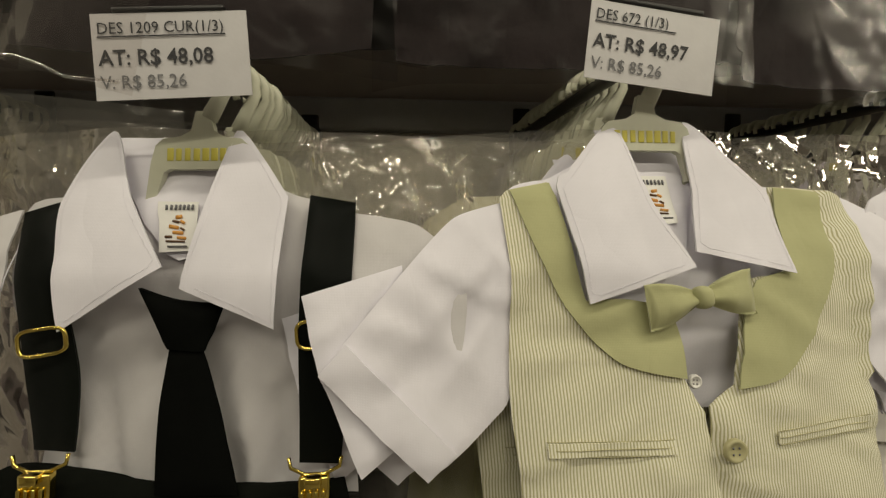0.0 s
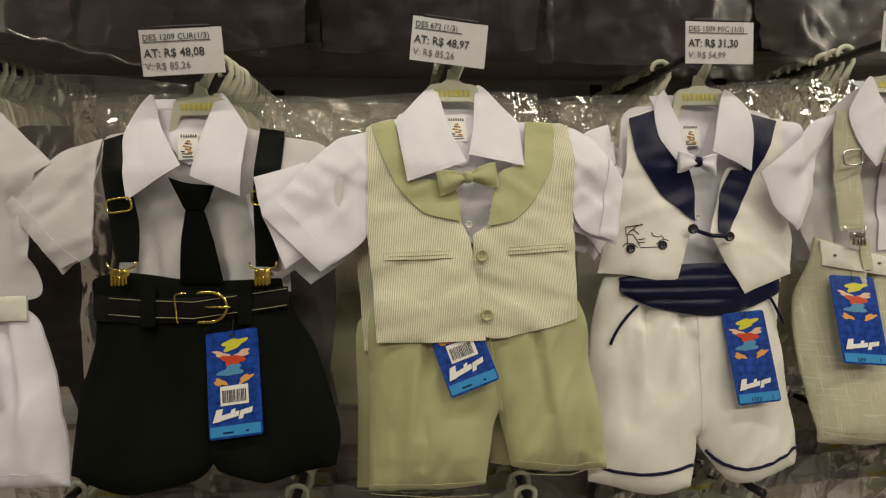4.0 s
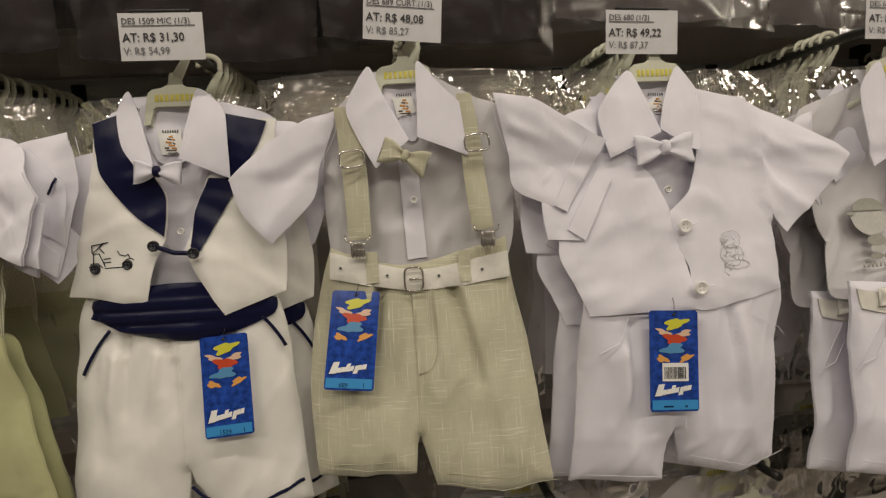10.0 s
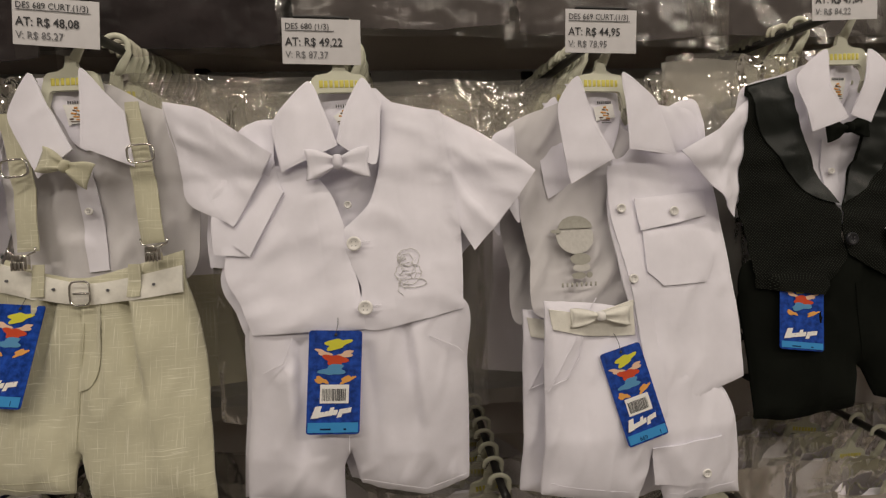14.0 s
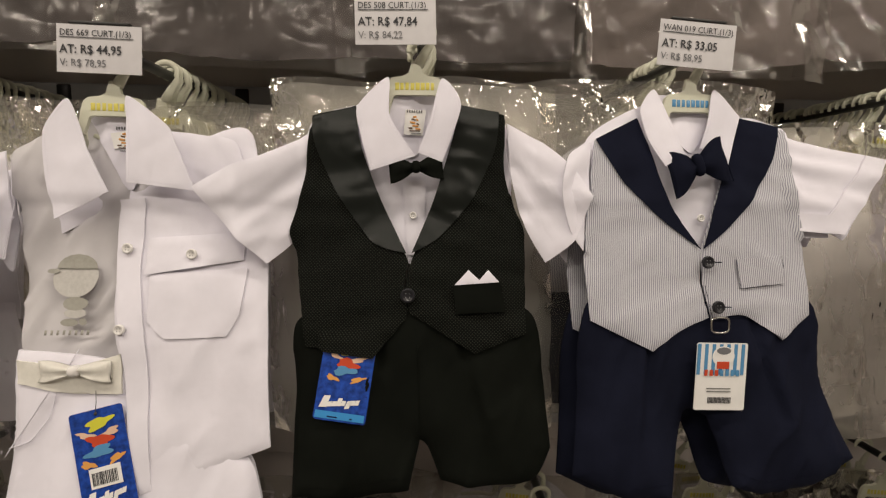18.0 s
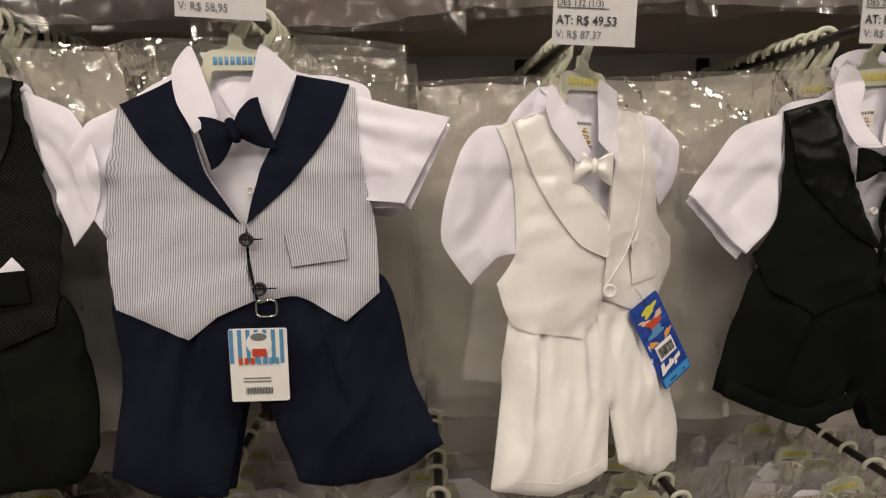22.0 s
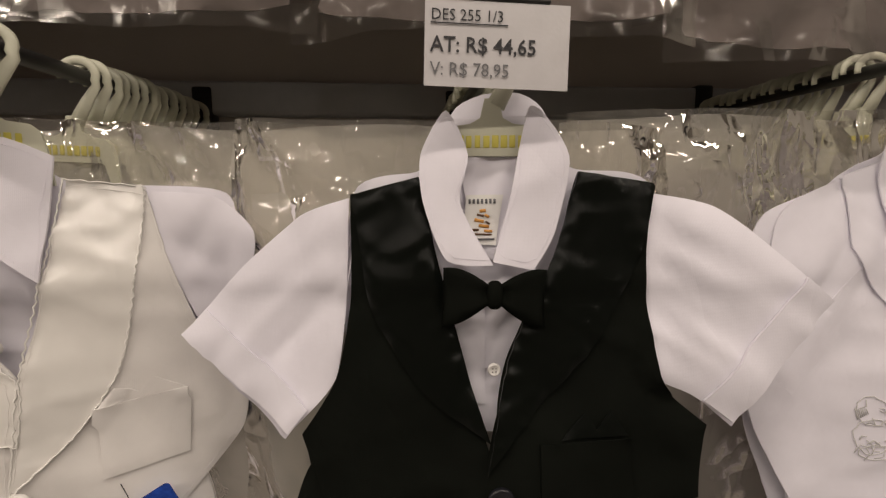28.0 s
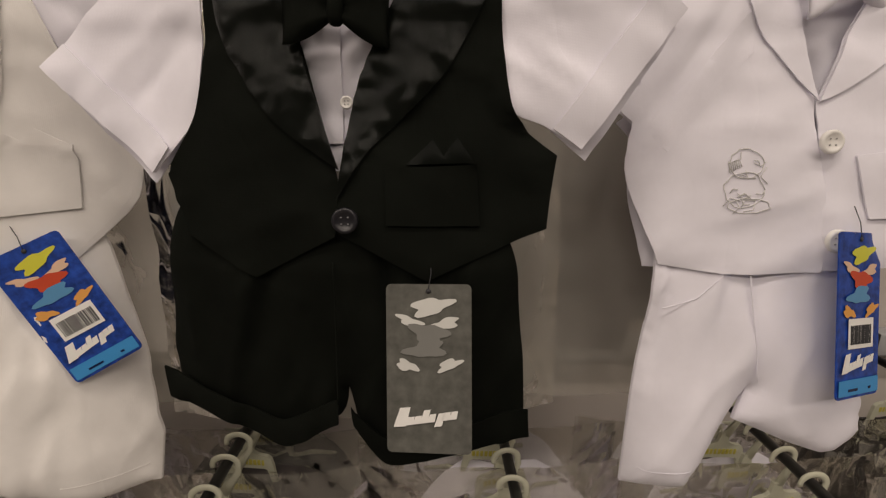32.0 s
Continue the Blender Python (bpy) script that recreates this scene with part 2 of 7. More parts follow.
def box(bm, x0, x1, y0, y1, z0, z1, bevel=0.0):
    r = bmesh.ops.create_cube(bm, size=1, matrix=Matrix.LocRotScale(((x0 + x1) / 2, (y0 + y1) / 2, (z0 + z1) / 2), None, (x1 - x0, y1 - y0, z1 - z0)))
    if bevel:
        es = {e for v in r["verts"] for e in v.link_edges}
        bmesh.ops.bevel(bm, geom=list(es), offset=bevel, segments=2, affect="EDGES", profile=0.5)
    return bm


def tube(bm, pts, radius, sides=8, flat=1.0, closed=False):
    """A round bar along pts (metres); flat squeezes it along y."""
    pts = [Vector(p) for p in pts]
    rings, n = [], len(pts)
    for k, p in enumerate(pts):
        a, b = (pts[k - 1], pts[(k + 1) % n]) if closed else (pts[max(k - 1, 0)], pts[min(k + 1, n - 1)])
        d = (b - a).normalized()
        up = Vector((0, 1, 0)) if abs(d.y) < 0.9 else Vector((0, 0, 1))
        s = d.cross(up).normalized()
        t = s.cross(d)
        r = radius[k] if isinstance(radius, (list, tuple)) else radius
        rings.append([bm.verts.new(p + r * (math.cos(q) * s + flat * math.sin(q) * t)) for q in [2 * math.pi * i / sides for i in range(sides)]])
    for k in range(n if closed else n - 1):
        r0, r1 = rings[k], rings[(k + 1) % n]
        for i in range(sides):
            bm.faces.new((r0[i], r0[(i + 1) % sides], r1[(i + 1) % sides], r1[i]))
    if not closed:
        bm.faces.new(list(reversed(rings[0])))
        bm.faces.new(rings[-1])
    return bm


def curve_of(outline, step=0.5):
    """A closed outline in cm through the given points, smooth but for those marked 1."""
    n, res = len(outline), []
    for k in range(n):
        p0, p1, p2, p3 = (np.array(outline[(k + j) % n][:2], float) for j in (-1, 0, 1, 2))
        if len(outline[k]) > 2:
            p0 = 2 * p1 - p2 if len(outline[(k + 1) % n]) > 2 else p1
        if len(outline[(k + 1) % n]) > 2:
            p3 = 2 * p2 - p1 if len(outline[k]) > 2 else p2
        m = max(1, int(np.linalg.norm(p2 - p1) / step))
        for i in range(m):
            t = i / m
            a, b = 0.36 * (p2 - p0), 0.36 * (p3 - p1)
            res.append((2 * t ** 3 - 3 * t * t + 1) * p1 + (t ** 3 - 2 * t * t + t) * a + (3 * t * t - 2 * t ** 3) * p2 + (t ** 3 - t * t) * b)
    return np.array(res)


def inside(poly, pts):
    x, y = pts[:, 0:1], pts[:, 1:2]
    a, b = poly, np.roll(poly, -1, 0)
    cross = (a[:, 1] > y) != (b[:, 1] > y)
    with np.errstate(divide="ignore", invalid="ignore"):
        at = (b[:, 0] - a[:, 0]) * (y - a[:, 1]) / (b[:, 1] - a[:, 1]) + a[:, 0]
    return (np.sum(cross & (x < at), 1) % 2) == 1


def edge_distance(poly, pts):
    a, b = poly, np.roll(poly, -1, 0)
    d = b - a
    t = np.clip(((pts[:, None] - a) * d).sum(2) / np.maximum((d * d).sum(1), 1e-9), 0, 1)
    return np.sqrt((((a + t[..., None] * d) - pts[:, None]) ** 2).sum(2)).min(1)


class Body:
    """The front of a hanging suit: how far (cm) cloth at (u, v) stands out. turn and tip slant it sideways and forwards."""

    def __init__(self, seed, middle=0.5, out=0.0, turn=0.0, tip=0.0, depth=1.0, half=15.0, neck=0.0, hang=0.0, sleeves=(0.0, 0.0), bend=12.0):
        self.seed, self.middle, self.out, self.turn, self.tip, self.depth, self.half = seed, middle, out, turn, tip, depth, half
        self.neck, self.hang, self.sleeves, self.bend = neck, hang, sleeves, bend

    def __call__(self, u, v):
        q = (u - self.middle) / self.half
        n = noise.noise(Vector((u / 8, v / 9, self.seed * 3.7))) * 0.6 + noise.noise(Vector((u / 3.5, v / 5, self.seed * 1.3))) * 0.2
        dome = q * q if abs(q) < 0.75 else max(0.5625 - (abs(q) - 0.75) * 1.1, -0.2)
        slant = self.out + self.turn * (u - self.middle) + self.tip * (max(v, -42) + 22)
        return slant - self.depth * dome - 0.3 * max(v + 13, 0) + self.neck * max(v + 14, 0) + self.hang * min(v + 27, 0) + n


CLOTH = []


def lying(body, u, v, layer):
    """How far out a thing of this layer comes to lie: above every piece of cloth sewn below it."""
    h = body(u, v) + layer
    for poly_under, layer_under, height_under in CLOTH:
        if layer_under <= layer + 0.06 and poly_under[:, 0].min() < u < poly_under[:, 0].max() and inside(poly_under, np.array([(u, v)]))[0]:
            h = max(h, height_under(u, v) + 0.03)
    return h


def panel(name, outline, mat, parent, body, layer, wrinkle=0.12, grain=90.0, seed=0, step=0.6, edge=0.05, thick=0.10, folds=(), label="", long=2.5, pucker=0.0, roll=(0.0, 1.0), ease=0.0, sag=0.0, flare=0.0):
    """One piece of cloth, lying over the pieces sewn below it. grain: the way its soft creases run, in degrees from the
    horizontal; folds: (u, v, u, v, height, width) pleats; roll: how far and how wide its sides turn away; ease: cm below its top where
    pleats begin; sag: how fast it falls back below the chest; flare: 1 for a sleeve, which may stand out at its end."""
    poly = curve_of(outline)
    lo, hi = poly.min(0), poly.max(0)
    gu, gv = np.meshgrid(np.arange(lo[0], hi[0], step), np.arange(lo[1], hi[1], step * 0.87))
    gu = gu + (np.arange(gu.shape[0]) % 2)[:, None] * step / 2
    grid = np.stack([gu.ravel(), gv.ravel()], 1)
    grid = grid[inside(poly, grid)] if len(grid) else grid
    if len(grid):
        grid = grid[edge_distance(poly, grid) > step * 0.45]
    pts = np.concatenate([poly, grid]) if len(grid) else poly
    n = len(poly)
    vs, _, fs, *_ = geometry.delaunay_2d_cdt([Vector(p) for p in pts], [(i, (i + 1) % n) for i in range(n)], [], 1, 1e-5)
    arr = np.array([(p.x, p.y) for p in vs])
    d = edge_distance(poly, arr)
    ca, sa = math.cos(radians(grain)), math.sin(radians(grain))
    top = hi[1]
    seams = [(np.array((f[0], f[1])), np.array((f[2] - f[0], f[3] - f[1])), f[4], f[5]) for f in folds]

    def height(u, v):
        a, b = (u * ca + v * sa), (-u * sa + v * ca)
        c = noise.noise(Vector((a / (long * 2.6), b / 3.0, seed * 5.1 + 0.7)))
        f = noise.noise(Vector((a / (long * 1.2), b / 1.5, seed * 2.3 + 9.1)))
        crest = max(0.0, 1 - abs(c) * 2.6) ** 2
        h = body(u, v) + layer + wrinkle * (1.5 * c + 1.3 * crest * (0.5 + 0.5 * math.tanh(6 * f)) + 0.25 * f)
        h -= sag * min(15.0, max(0.0, (-9 if top > -18 else -28) - v))
        side = u - body.middle
        h += flare * body.sleeves[0 if side < 0 else 1] * min(1.0, max(0.0, (abs(side) - body.bend) / 5))
        begin = min(1.0, max(0.0, (top - v) / ease)) if ease else 1.0
        for p, q, high, wide in seams:
            t = min(1.0, max(0.0, ((u - p[0]) * q[0] + (v - p[1]) * q[1]) / (q @ q)))
            x, y = u - p[0] - t * q[0], v - p[1] - t * q[1]
            far = math.sqrt(x * x + y * y) / wide
            h += begin * high * (0.5 * math.exp(-far * far) + 0.5 * math.exp(-1.8 * far)) * min(1.0, 1.25 - t)
        return h

    w = np.array([height(u, v) for u, v in arr])
    if pucker:
        w += [pucker * math.exp(-e / 0.6) * noise.noise(Vector((u / 0.75, v / 0.75, seed + 3.3))) for (u, v), e in zip(arr, d)]
    w -= edge * np.exp(-d / 0.2) + roll[0] * np.exp(-d / roll[1]) * (np.clip((top - 3 - arr[:, 1]) / 4, 0, 1) if ease else 1.0)
    for poly_under, layer_under, height_under in CLOTH:
        if layer_under < layer:
            low, upp = poly_under.min(0), poly_under.max(0)
            near = np.nonzero(np.all((arr > low - 0.5) & (arr < upp + 0.5), 1))[0]
            if len(near):
                near = near[inside(poly_under, arr[near]) | (edge_distance(poly_under, arr[near]) < 0.5)]
            for k in near:
                w[k] = max(w[k], height_under(*arr[k]) + 0.12 + min(thick, 0.1))

    def found(u, v):
        far = (arr[:, 0] - u) ** 2 + (arr[:, 1] - v) ** 2 + 0.01
        k = np.argpartition(far, 4)[:4]
        return float((w[k] / far[k]).sum() / (1 / far[k]).sum())

    CLOTH.append((poly, layer, found))
    m = len(arr)
    front = [(u / 100, -h / 100, v / 100) for (u, v), h in zip(arr, w)]
    back = [(u / 100, -(h - thick - 0.1 * min(e, 1)) / 100, v / 100) for (u, v), h, e in zip(arr, w, d)]
    faces = []
    count = {}
    for f in fs:
        f = list(f)
        p, q, r = (arr[i] for i in f[:3])
        if (q[0] - p[0]) * (r[1] - p[1]) - (q[1] - p[1]) * (r[0] - p[0]) < 0:
            f.reverse()
        faces.append(f)
        for i in range(len(f)):
            count[(f[i], f[(i + 1) % len(f)])] = 1
    rim = [(a, b) for a, b in count if (b, a) not in count]
    faces += [[i + m for i in reversed(f)] for f in faces]
    extra, k = [], 2 * m
    for a, b in rim:
        extra += [front[b], front[a], back[a], back[b]]
        faces.append([k, k + 1, k + 2, k + 3])
        k += 4
    mesh = bpy.data.meshes.new(name)
    mesh.from_pydata(front + back + extra, [], faces)
    mesh.polygons.foreach_set("use_smooth", [True] * len(mesh.polygons))
    return put(name, mesh, mat, parent, label)


def at(body, u, v, layer):
    return Vector((u / 100, -lying(body, u, v, layer) / 100, v / 100))


def arc(pts, n=8):
    """A smooth curve through three points."""
    a, b, c = (np.array(p, float) for p in pts)
    q = 2 * b - (a + c) / 2
    return [tuple((1 - t) ** 2 * a + 2 * t * (1 - t) * q + t * t * c) for t in [k / n for k in range(n + 1)]]


def line(name, pts, mat, parent, body, layer, width=0.06, label="", flat=1.0, within=None):
    """A cord, seam or stitched line lying on the cloth, through points in cm."""
    if within:
        dense = np.array([np.array(a) + (np.array(b) - np.array(a)) * i / 12 for a, b in zip(pts[:-1], pts[1:]) for i in range(13)])
        edge = curve_of(within)
        pts = [tuple(p) for p, ok, e in zip(dense, inside(edge, dense), edge_distance(edge, dense)) if ok and e > 0.3]
        pts = pts if len(pts) > 1 else [tuple(p) for p in dense[:2]]
    res = []
    for a, b in zip(pts[:-1], pts[1:]):
        m = max(1, int(math.dist(a, b) / 0.5))
        res += [at(body, a[0] + (b[0] - a[0]) * i / m, a[1] + (b[1] - a[1]) * i / m, layer) for i in range(m)]
    res.append(at(body, pts[-1][0], pts[-1][1], layer))
    bm = bmesh.new()
    tube(bm, res, width / 100, 6, flat)
    return part(name, bm, mat, parent, label)


def button(u, v, mat, parent, body, layer, size=0.62, label=""):
    """A dished four-hole button."""
    bm = bmesh.new()
    c = at(body, u, v, layer)
    n, rings = 20, []
    for r, h in ((0.0, 0.07), (0.6, 0.07), (0.72, 0.15), (0.9, 0.16), (1.0, 0.08), (1.0, -0.1)):
        rings.append([bm.verts.new(c + Vector((size * r * math.cos(a) / 100, -h / 100, size * r * math.sin(a) / 100))) for a in [2 * math.pi * k / n for k in range(n)]])
    for r0, r1 in zip(rings[:-1], rings[1:]):
        for k in range(n):
            bm.faces.new((r0[k], r0[(k + 1) % n], r1[(k + 1) % n], r1[k]))
    bmesh.ops.remove_doubles(bm, verts=bm.verts, dist=1e-6)
    ob = part("button", bm, mat, parent, label)
    for hx, hz in ((-0.16, 0.16), (0.16, 0.16), (-0.16, -0.16), (0.16, -0.16)):
        hb = bmesh.new()
        p = c + Vector((hx * size / 62, -0.0008, hz * size / 62))
        tube(hb, [p, p - Vector((0, 0.0003, 0))], 0.0006, 6)
        part("hole", hb, PALE_HOLE if mat == PEARL else GREY_INK, ob)
    return ob


def bow(u, v, wide, high, turn, mat, knot_mat, parent, body, layer, seed=0):
    """A bow tie: two pinched lobes and a knot, stitched as real bulging cloth."""
    def lobe(side):
        bm = bmesh.new()
        rows = []
        for i in range(13):
            s = i / 12
            h = high * (0.17 + 0.36 * math.sin(min(s * 1.1, 1) * math.pi / 2))
            ring = []
            for k in range(20):
                q = 2 * math.pi * k / 20
                cq, sq = math.cos(q), math.sin(q)
                x = side * wide * (0.05 + 0.45 * s + 0.05 * s * abs(sq) ** 3)
                z = h * math.copysign(abs(sq) ** 0.75, sq) - 0.06 * high * s
                puff = 0.34 * (0.4 + math.sin(math.pi * min(s * 0.95 + 0.08, 1)))
                crease = 0.22 * (1 - 0.55 * s) * math.cos(z / (high * (0.05 + 0.09 * s)) + seed) + 0.08 * noise.noise(Vector((s * 5, z * 2, seed)))
                y = puff * cq + (crease if cq > 0 else 0)
                ring.append(bm.verts.new((x, -y, z)))
            rows.append(ring)
        for r0, r1 in zip(rows[:-1], rows[1:]):
            for k in range(20):
                bm.faces.new((r0[k], r0[(k + 1) % 20], r1[(k + 1) % 20], r1[k]))
        bm.faces.new(rows[0])
        bm.faces.new(list(reversed(rows[-1])))
        return bm
    m = Matrix.Translation(at(body, u, v, layer)) @ pose(0, 0, 0, 0, -turn, 0) @ Matrix.Scale(0.01, 4)
    bow_ob = None
    kb = bmesh.new()
    bmesh.ops.create_uvsphere(kb, u_segments=16, v_segments=10, radius=1)
    for vert in kb.verts:
        x, y, z = vert.co
        vert.co = (math.copysign(abs(x) ** 0.7, x) * wide * 0.085, y * 0.62 - 0.1, math.copysign(abs(z) ** 0.6, z) * high * 0.26)
    bmesh.ops.transform(kb, matrix=m, verts=kb.verts)
    bow_ob = part("bow_tie", kb, knot_mat, parent)
    for side in (-1, 1):
        bm = lobe(side)
        bmesh.ops.transform(bm, matrix=m, verts=bm.verts)
        bmesh.ops.recalc_face_normals(bm, faces=bm.faces)
        part("bow_loop", bm, mat, bow_ob)
    return bow_ob


def frame_buckle(u, v, wide, high, mat, parent, body, layer, pin=True, name="buckle", turn=0.0):
    """A rounded wire frame with a prong."""
    c = at(body, u, v, layer)
    rot = pose(0, 0, 0, 0, -turn, 0)
    pts = []
    for k in range(28):
        q = 2 * math.pi * k / 28
        pts.append(c + rot @ Vector((wide / 200 * math.copysign(abs(math.cos(q)) ** 0.5, math.cos(q)), 0, high / 200 * math.copysign(abs(math.sin(q)) ** 0.5, math.sin(q)))))
    bm = bmesh.new()
    tube(bm, pts, 0.0011, 8, 1.0, True)
    ob = part(name, bm, mat, parent)
    if pin:
        pb = bmesh.new()
        tube(pb, [c + Vector((-wide / 400, -0.002, 0)), c + Vector((wide / 180, -0.0025, 0))], 0.0012, 8)
        part("prong", pb, mat, ob)
    return ob


def clip(u, v, mat, parent, body, layer, turn=0.0):
    """A toothed suspender clip: loop, jaw plate and ribs."""
    c = at(body, u, v, layer)
    m = Matrix.Translation(c) @ pose(0, 0, 0, 0, -turn, 0)
    bm = bmesh.new()
    box(bm, -0.0075, 0.0075, -0.005, 0.001, -0.010, 0.004, 0.0012)
    bmesh.ops.transform(bm, matrix=m, verts=bm.verts)
    ob = part("clip", bm, mat, parent)
    lb = bmesh.new()
    tube(lb, [m @ Vector(p) for p in ((-0.013, 0, 0.012), (-0.012, 0, 0.007), (-0.005, -0.001, 0.004), (0.005, -0.001, 0.004), (0.012, 0, 0.007), (0.013, 0, 0.012))], 0.001, 8)
    part("wire_loop", lb, mat, ob)
    jb = bmesh.new()
    for k in range(4):
        box(jb, -0.006 + 0.0034 * k, -0.0042 + 0.0034 * k, -0.0075, -0.004, -0.011, -0.002, 0.0006)
    box(jb, -0.004, 0.004, -0.009, -0.003, 0.0, 0.005, 0.001)
    bmesh.ops.transform(jb, matrix=m, verts=jb.verts)
    part("jaw", jb, mat, ob)
    return ob


def letters(text, size, mat, parent, m, name="writing", bold=0.0, squeeze=0.92):
    """Raised print of the given height in metres; m places its lower left corner, text running along x, up along z."""
    data = bpy.data.curves.new(name, "FONT")
    data.body, data.size, data.offset, data.extrude, data.resolution_u = text, size * 1.38, bold, 0.00006, 2
    tmp = bpy.data.objects.new(name, data)
    scene.collection.objects.link(tmp)
    bpy.context.view_layer.update()
    mesh = bpy.data.meshes.new_from_object(tmp)
    bpy.data.objects.remove(tmp)
    bpy.data.curves.remove(data)
    mesh.transform(m @ pose(0, 0, 0, 90, 0, 0) @ Matrix.Diagonal((squeeze, 1, 1, 1)))
    return put(name, mesh, mat, parent)


def sheet(wide, high, thick=0.0004, corner=0.0, bend=0.0, nx=8, nz=10):
    """A flat card standing in xz, centred, with rounded corners and a slight bend."""
    bm = bmesh.new()
    pts = []
    if corner:
        for cx, cz, a0 in ((1, 1, 0), (-1, 1, 90), (-1, -1, 180), (1, -1, 270)):
            for k in range(5):
                q = radians(a0 + 22.5 * k)
                pts.append((cx * (wide / 2 - corner) + corner * math.cos(q), cz * (high / 2 - corner) + corner * math.sin(q)))
    else:
        pts = [(wide / 2, high / 2), (-wide / 2, high / 2), (-wide / 2, -high / 2), (wide / 2, -high / 2)]
    f = bm.faces.new([bm.verts.new((x, 0, z)) for x, z in pts])
    r = bmesh.ops.extrude_face_region(bm, geom=[f])
    bmesh.ops.translate(bm, verts=[g for g in r["geom"] if isinstance(g, bmesh.types.BMVert)], vec=(0, thick, 0))
    bmesh.ops.recalc_face_normals(bm, faces=bm.faces)
    return bm


# ---- the shop round the display ----
def slab(name, x0, x1, y0, y1, z0, z1, mat, kind="structure", label="", category=""):
    bm = bmesh.new()
    box(bm, x0, x1, y0, y1, z0, z1)
    return tagged(part(name, bm, mat, None, "", False), label, category, "", kind)


PANEL = plain("display_panel_laminate", (0.24, 0.22, 0.20), 0.55, 0, 0.4, 0.1, 0.06, 6)
BACK_PANEL = plain("pale_display_laminate", (0.62, 0.57, 0.53), 0.55, 0, 0.4, 0.1, 0.06, 6)
PAINT = plain("shop_wall_paint", (0.38, 0.365, 0.34), 0.7, 0, 0.3, 0.2, 0.04, 5)
TILE = plain("shop_floor_tile", (0.20, 0.185, 0.17), 0.35, 0, 0.5, 0.05, 0.08, 4)
# floor, ceiling, aisle and end walls are unseen, added to bounce the lamp light
slab("floor", -2.6, 5.2, -3.0, 0.66, -0.10, 0.0, TILE, label="pale shop floor before the display", category="floor")
slab("ceiling", -2.6, 5.2, -3.0, 0.66, 2.85, 2.95, PAINT, label="plain white shop ceiling", category="ceiling")
slab("wall_back", -2.6, 5.2, 0.62, 0.70, 0.0, 2.85, BACK_PANEL, label="grey-beige laminate display wall behind the clothes", category="wall")
slab("wall_aisle", -2.6, 5.2, -3.1, -3.0, 0.0, 2.85, PANEL, label="plain painted wall across the aisle", category="wall")
slab("wall_west", -2.7, -2.6, -3.1, 0.7, 0.0, 2.85, PAINT, label="plain painted end wall", category="wall")
slab("wall_east", 5.2, 5.3, -3.1, 0.7, 0.0, 2.85, PAINT, label="plain painted end wall", category="wall")
for rz in (0.985, 1.525):
    bm = bmesh.new()
    box(bm, -1.2, 3.6, 0.585, 0.612, rz - 0.019, rz + 0.019, 0.004)
    tagged(part("wall_rail", bm, RAIL), "grey-blue steel rail fixed along the display wall", "rail", "", "structure")
for lx, ly in LAMPS:
    bm = bmesh.new()
    box(bm, lx - 0.64, lx + 0.64, ly - 0.09, ly + 0.09, 2.79, 2.85, 0.01)
    tagged(part("ceiling_light", bm, PAINT), "white fluorescent ceiling light fitting", "lamp", "ceiling lights")


# ---- fittings: arms, hangers, price labels ----
LEAN_BACK = -5.7


def stand(x, dy=0.0, z=1.50):
    """The pose of a suit on the display: it leans a little towards the aisle."""
    return pose(x, 0.255 + dy, z, LEAN_BACK, 0, 0)


def arm(x, z, y0=0.235, y1=0.60):
    root = tagged(new("display_arm"), "black steel display arm hooked on the rail", "display arm", "display arms")
    root.matrix_world = pose(x, 0, z)
    bm = bmesh.new()
    tube(bm, [(0, y0, 0.0), (0, y0 + 0.02, -0.004), (0, y1, -0.004)], 0.0055, 10)
    part("bar", bm, STEEL, root)
    bm = bmesh.new()
    box(bm, -0.011, 0.011, y1 - 0.018, y1 + 0.006, -0.03, 0.03, 0.003)
    part("bracket", bm, STEEL, root)
    return root


def hook_points(r=0.0125):
    """A shepherd's hook in the xz plane whose crown rests on the bar at the origin."""
    pts = []
    for k in range(15):
        q = radians(-20 + 215 * k / 14)
        pts.append((r * math.cos(q) - 0.001, 0, 0.0035 - 0.006 + r * 0.55 * math.sin(q) * 1.5))
    return list(reversed(pts))


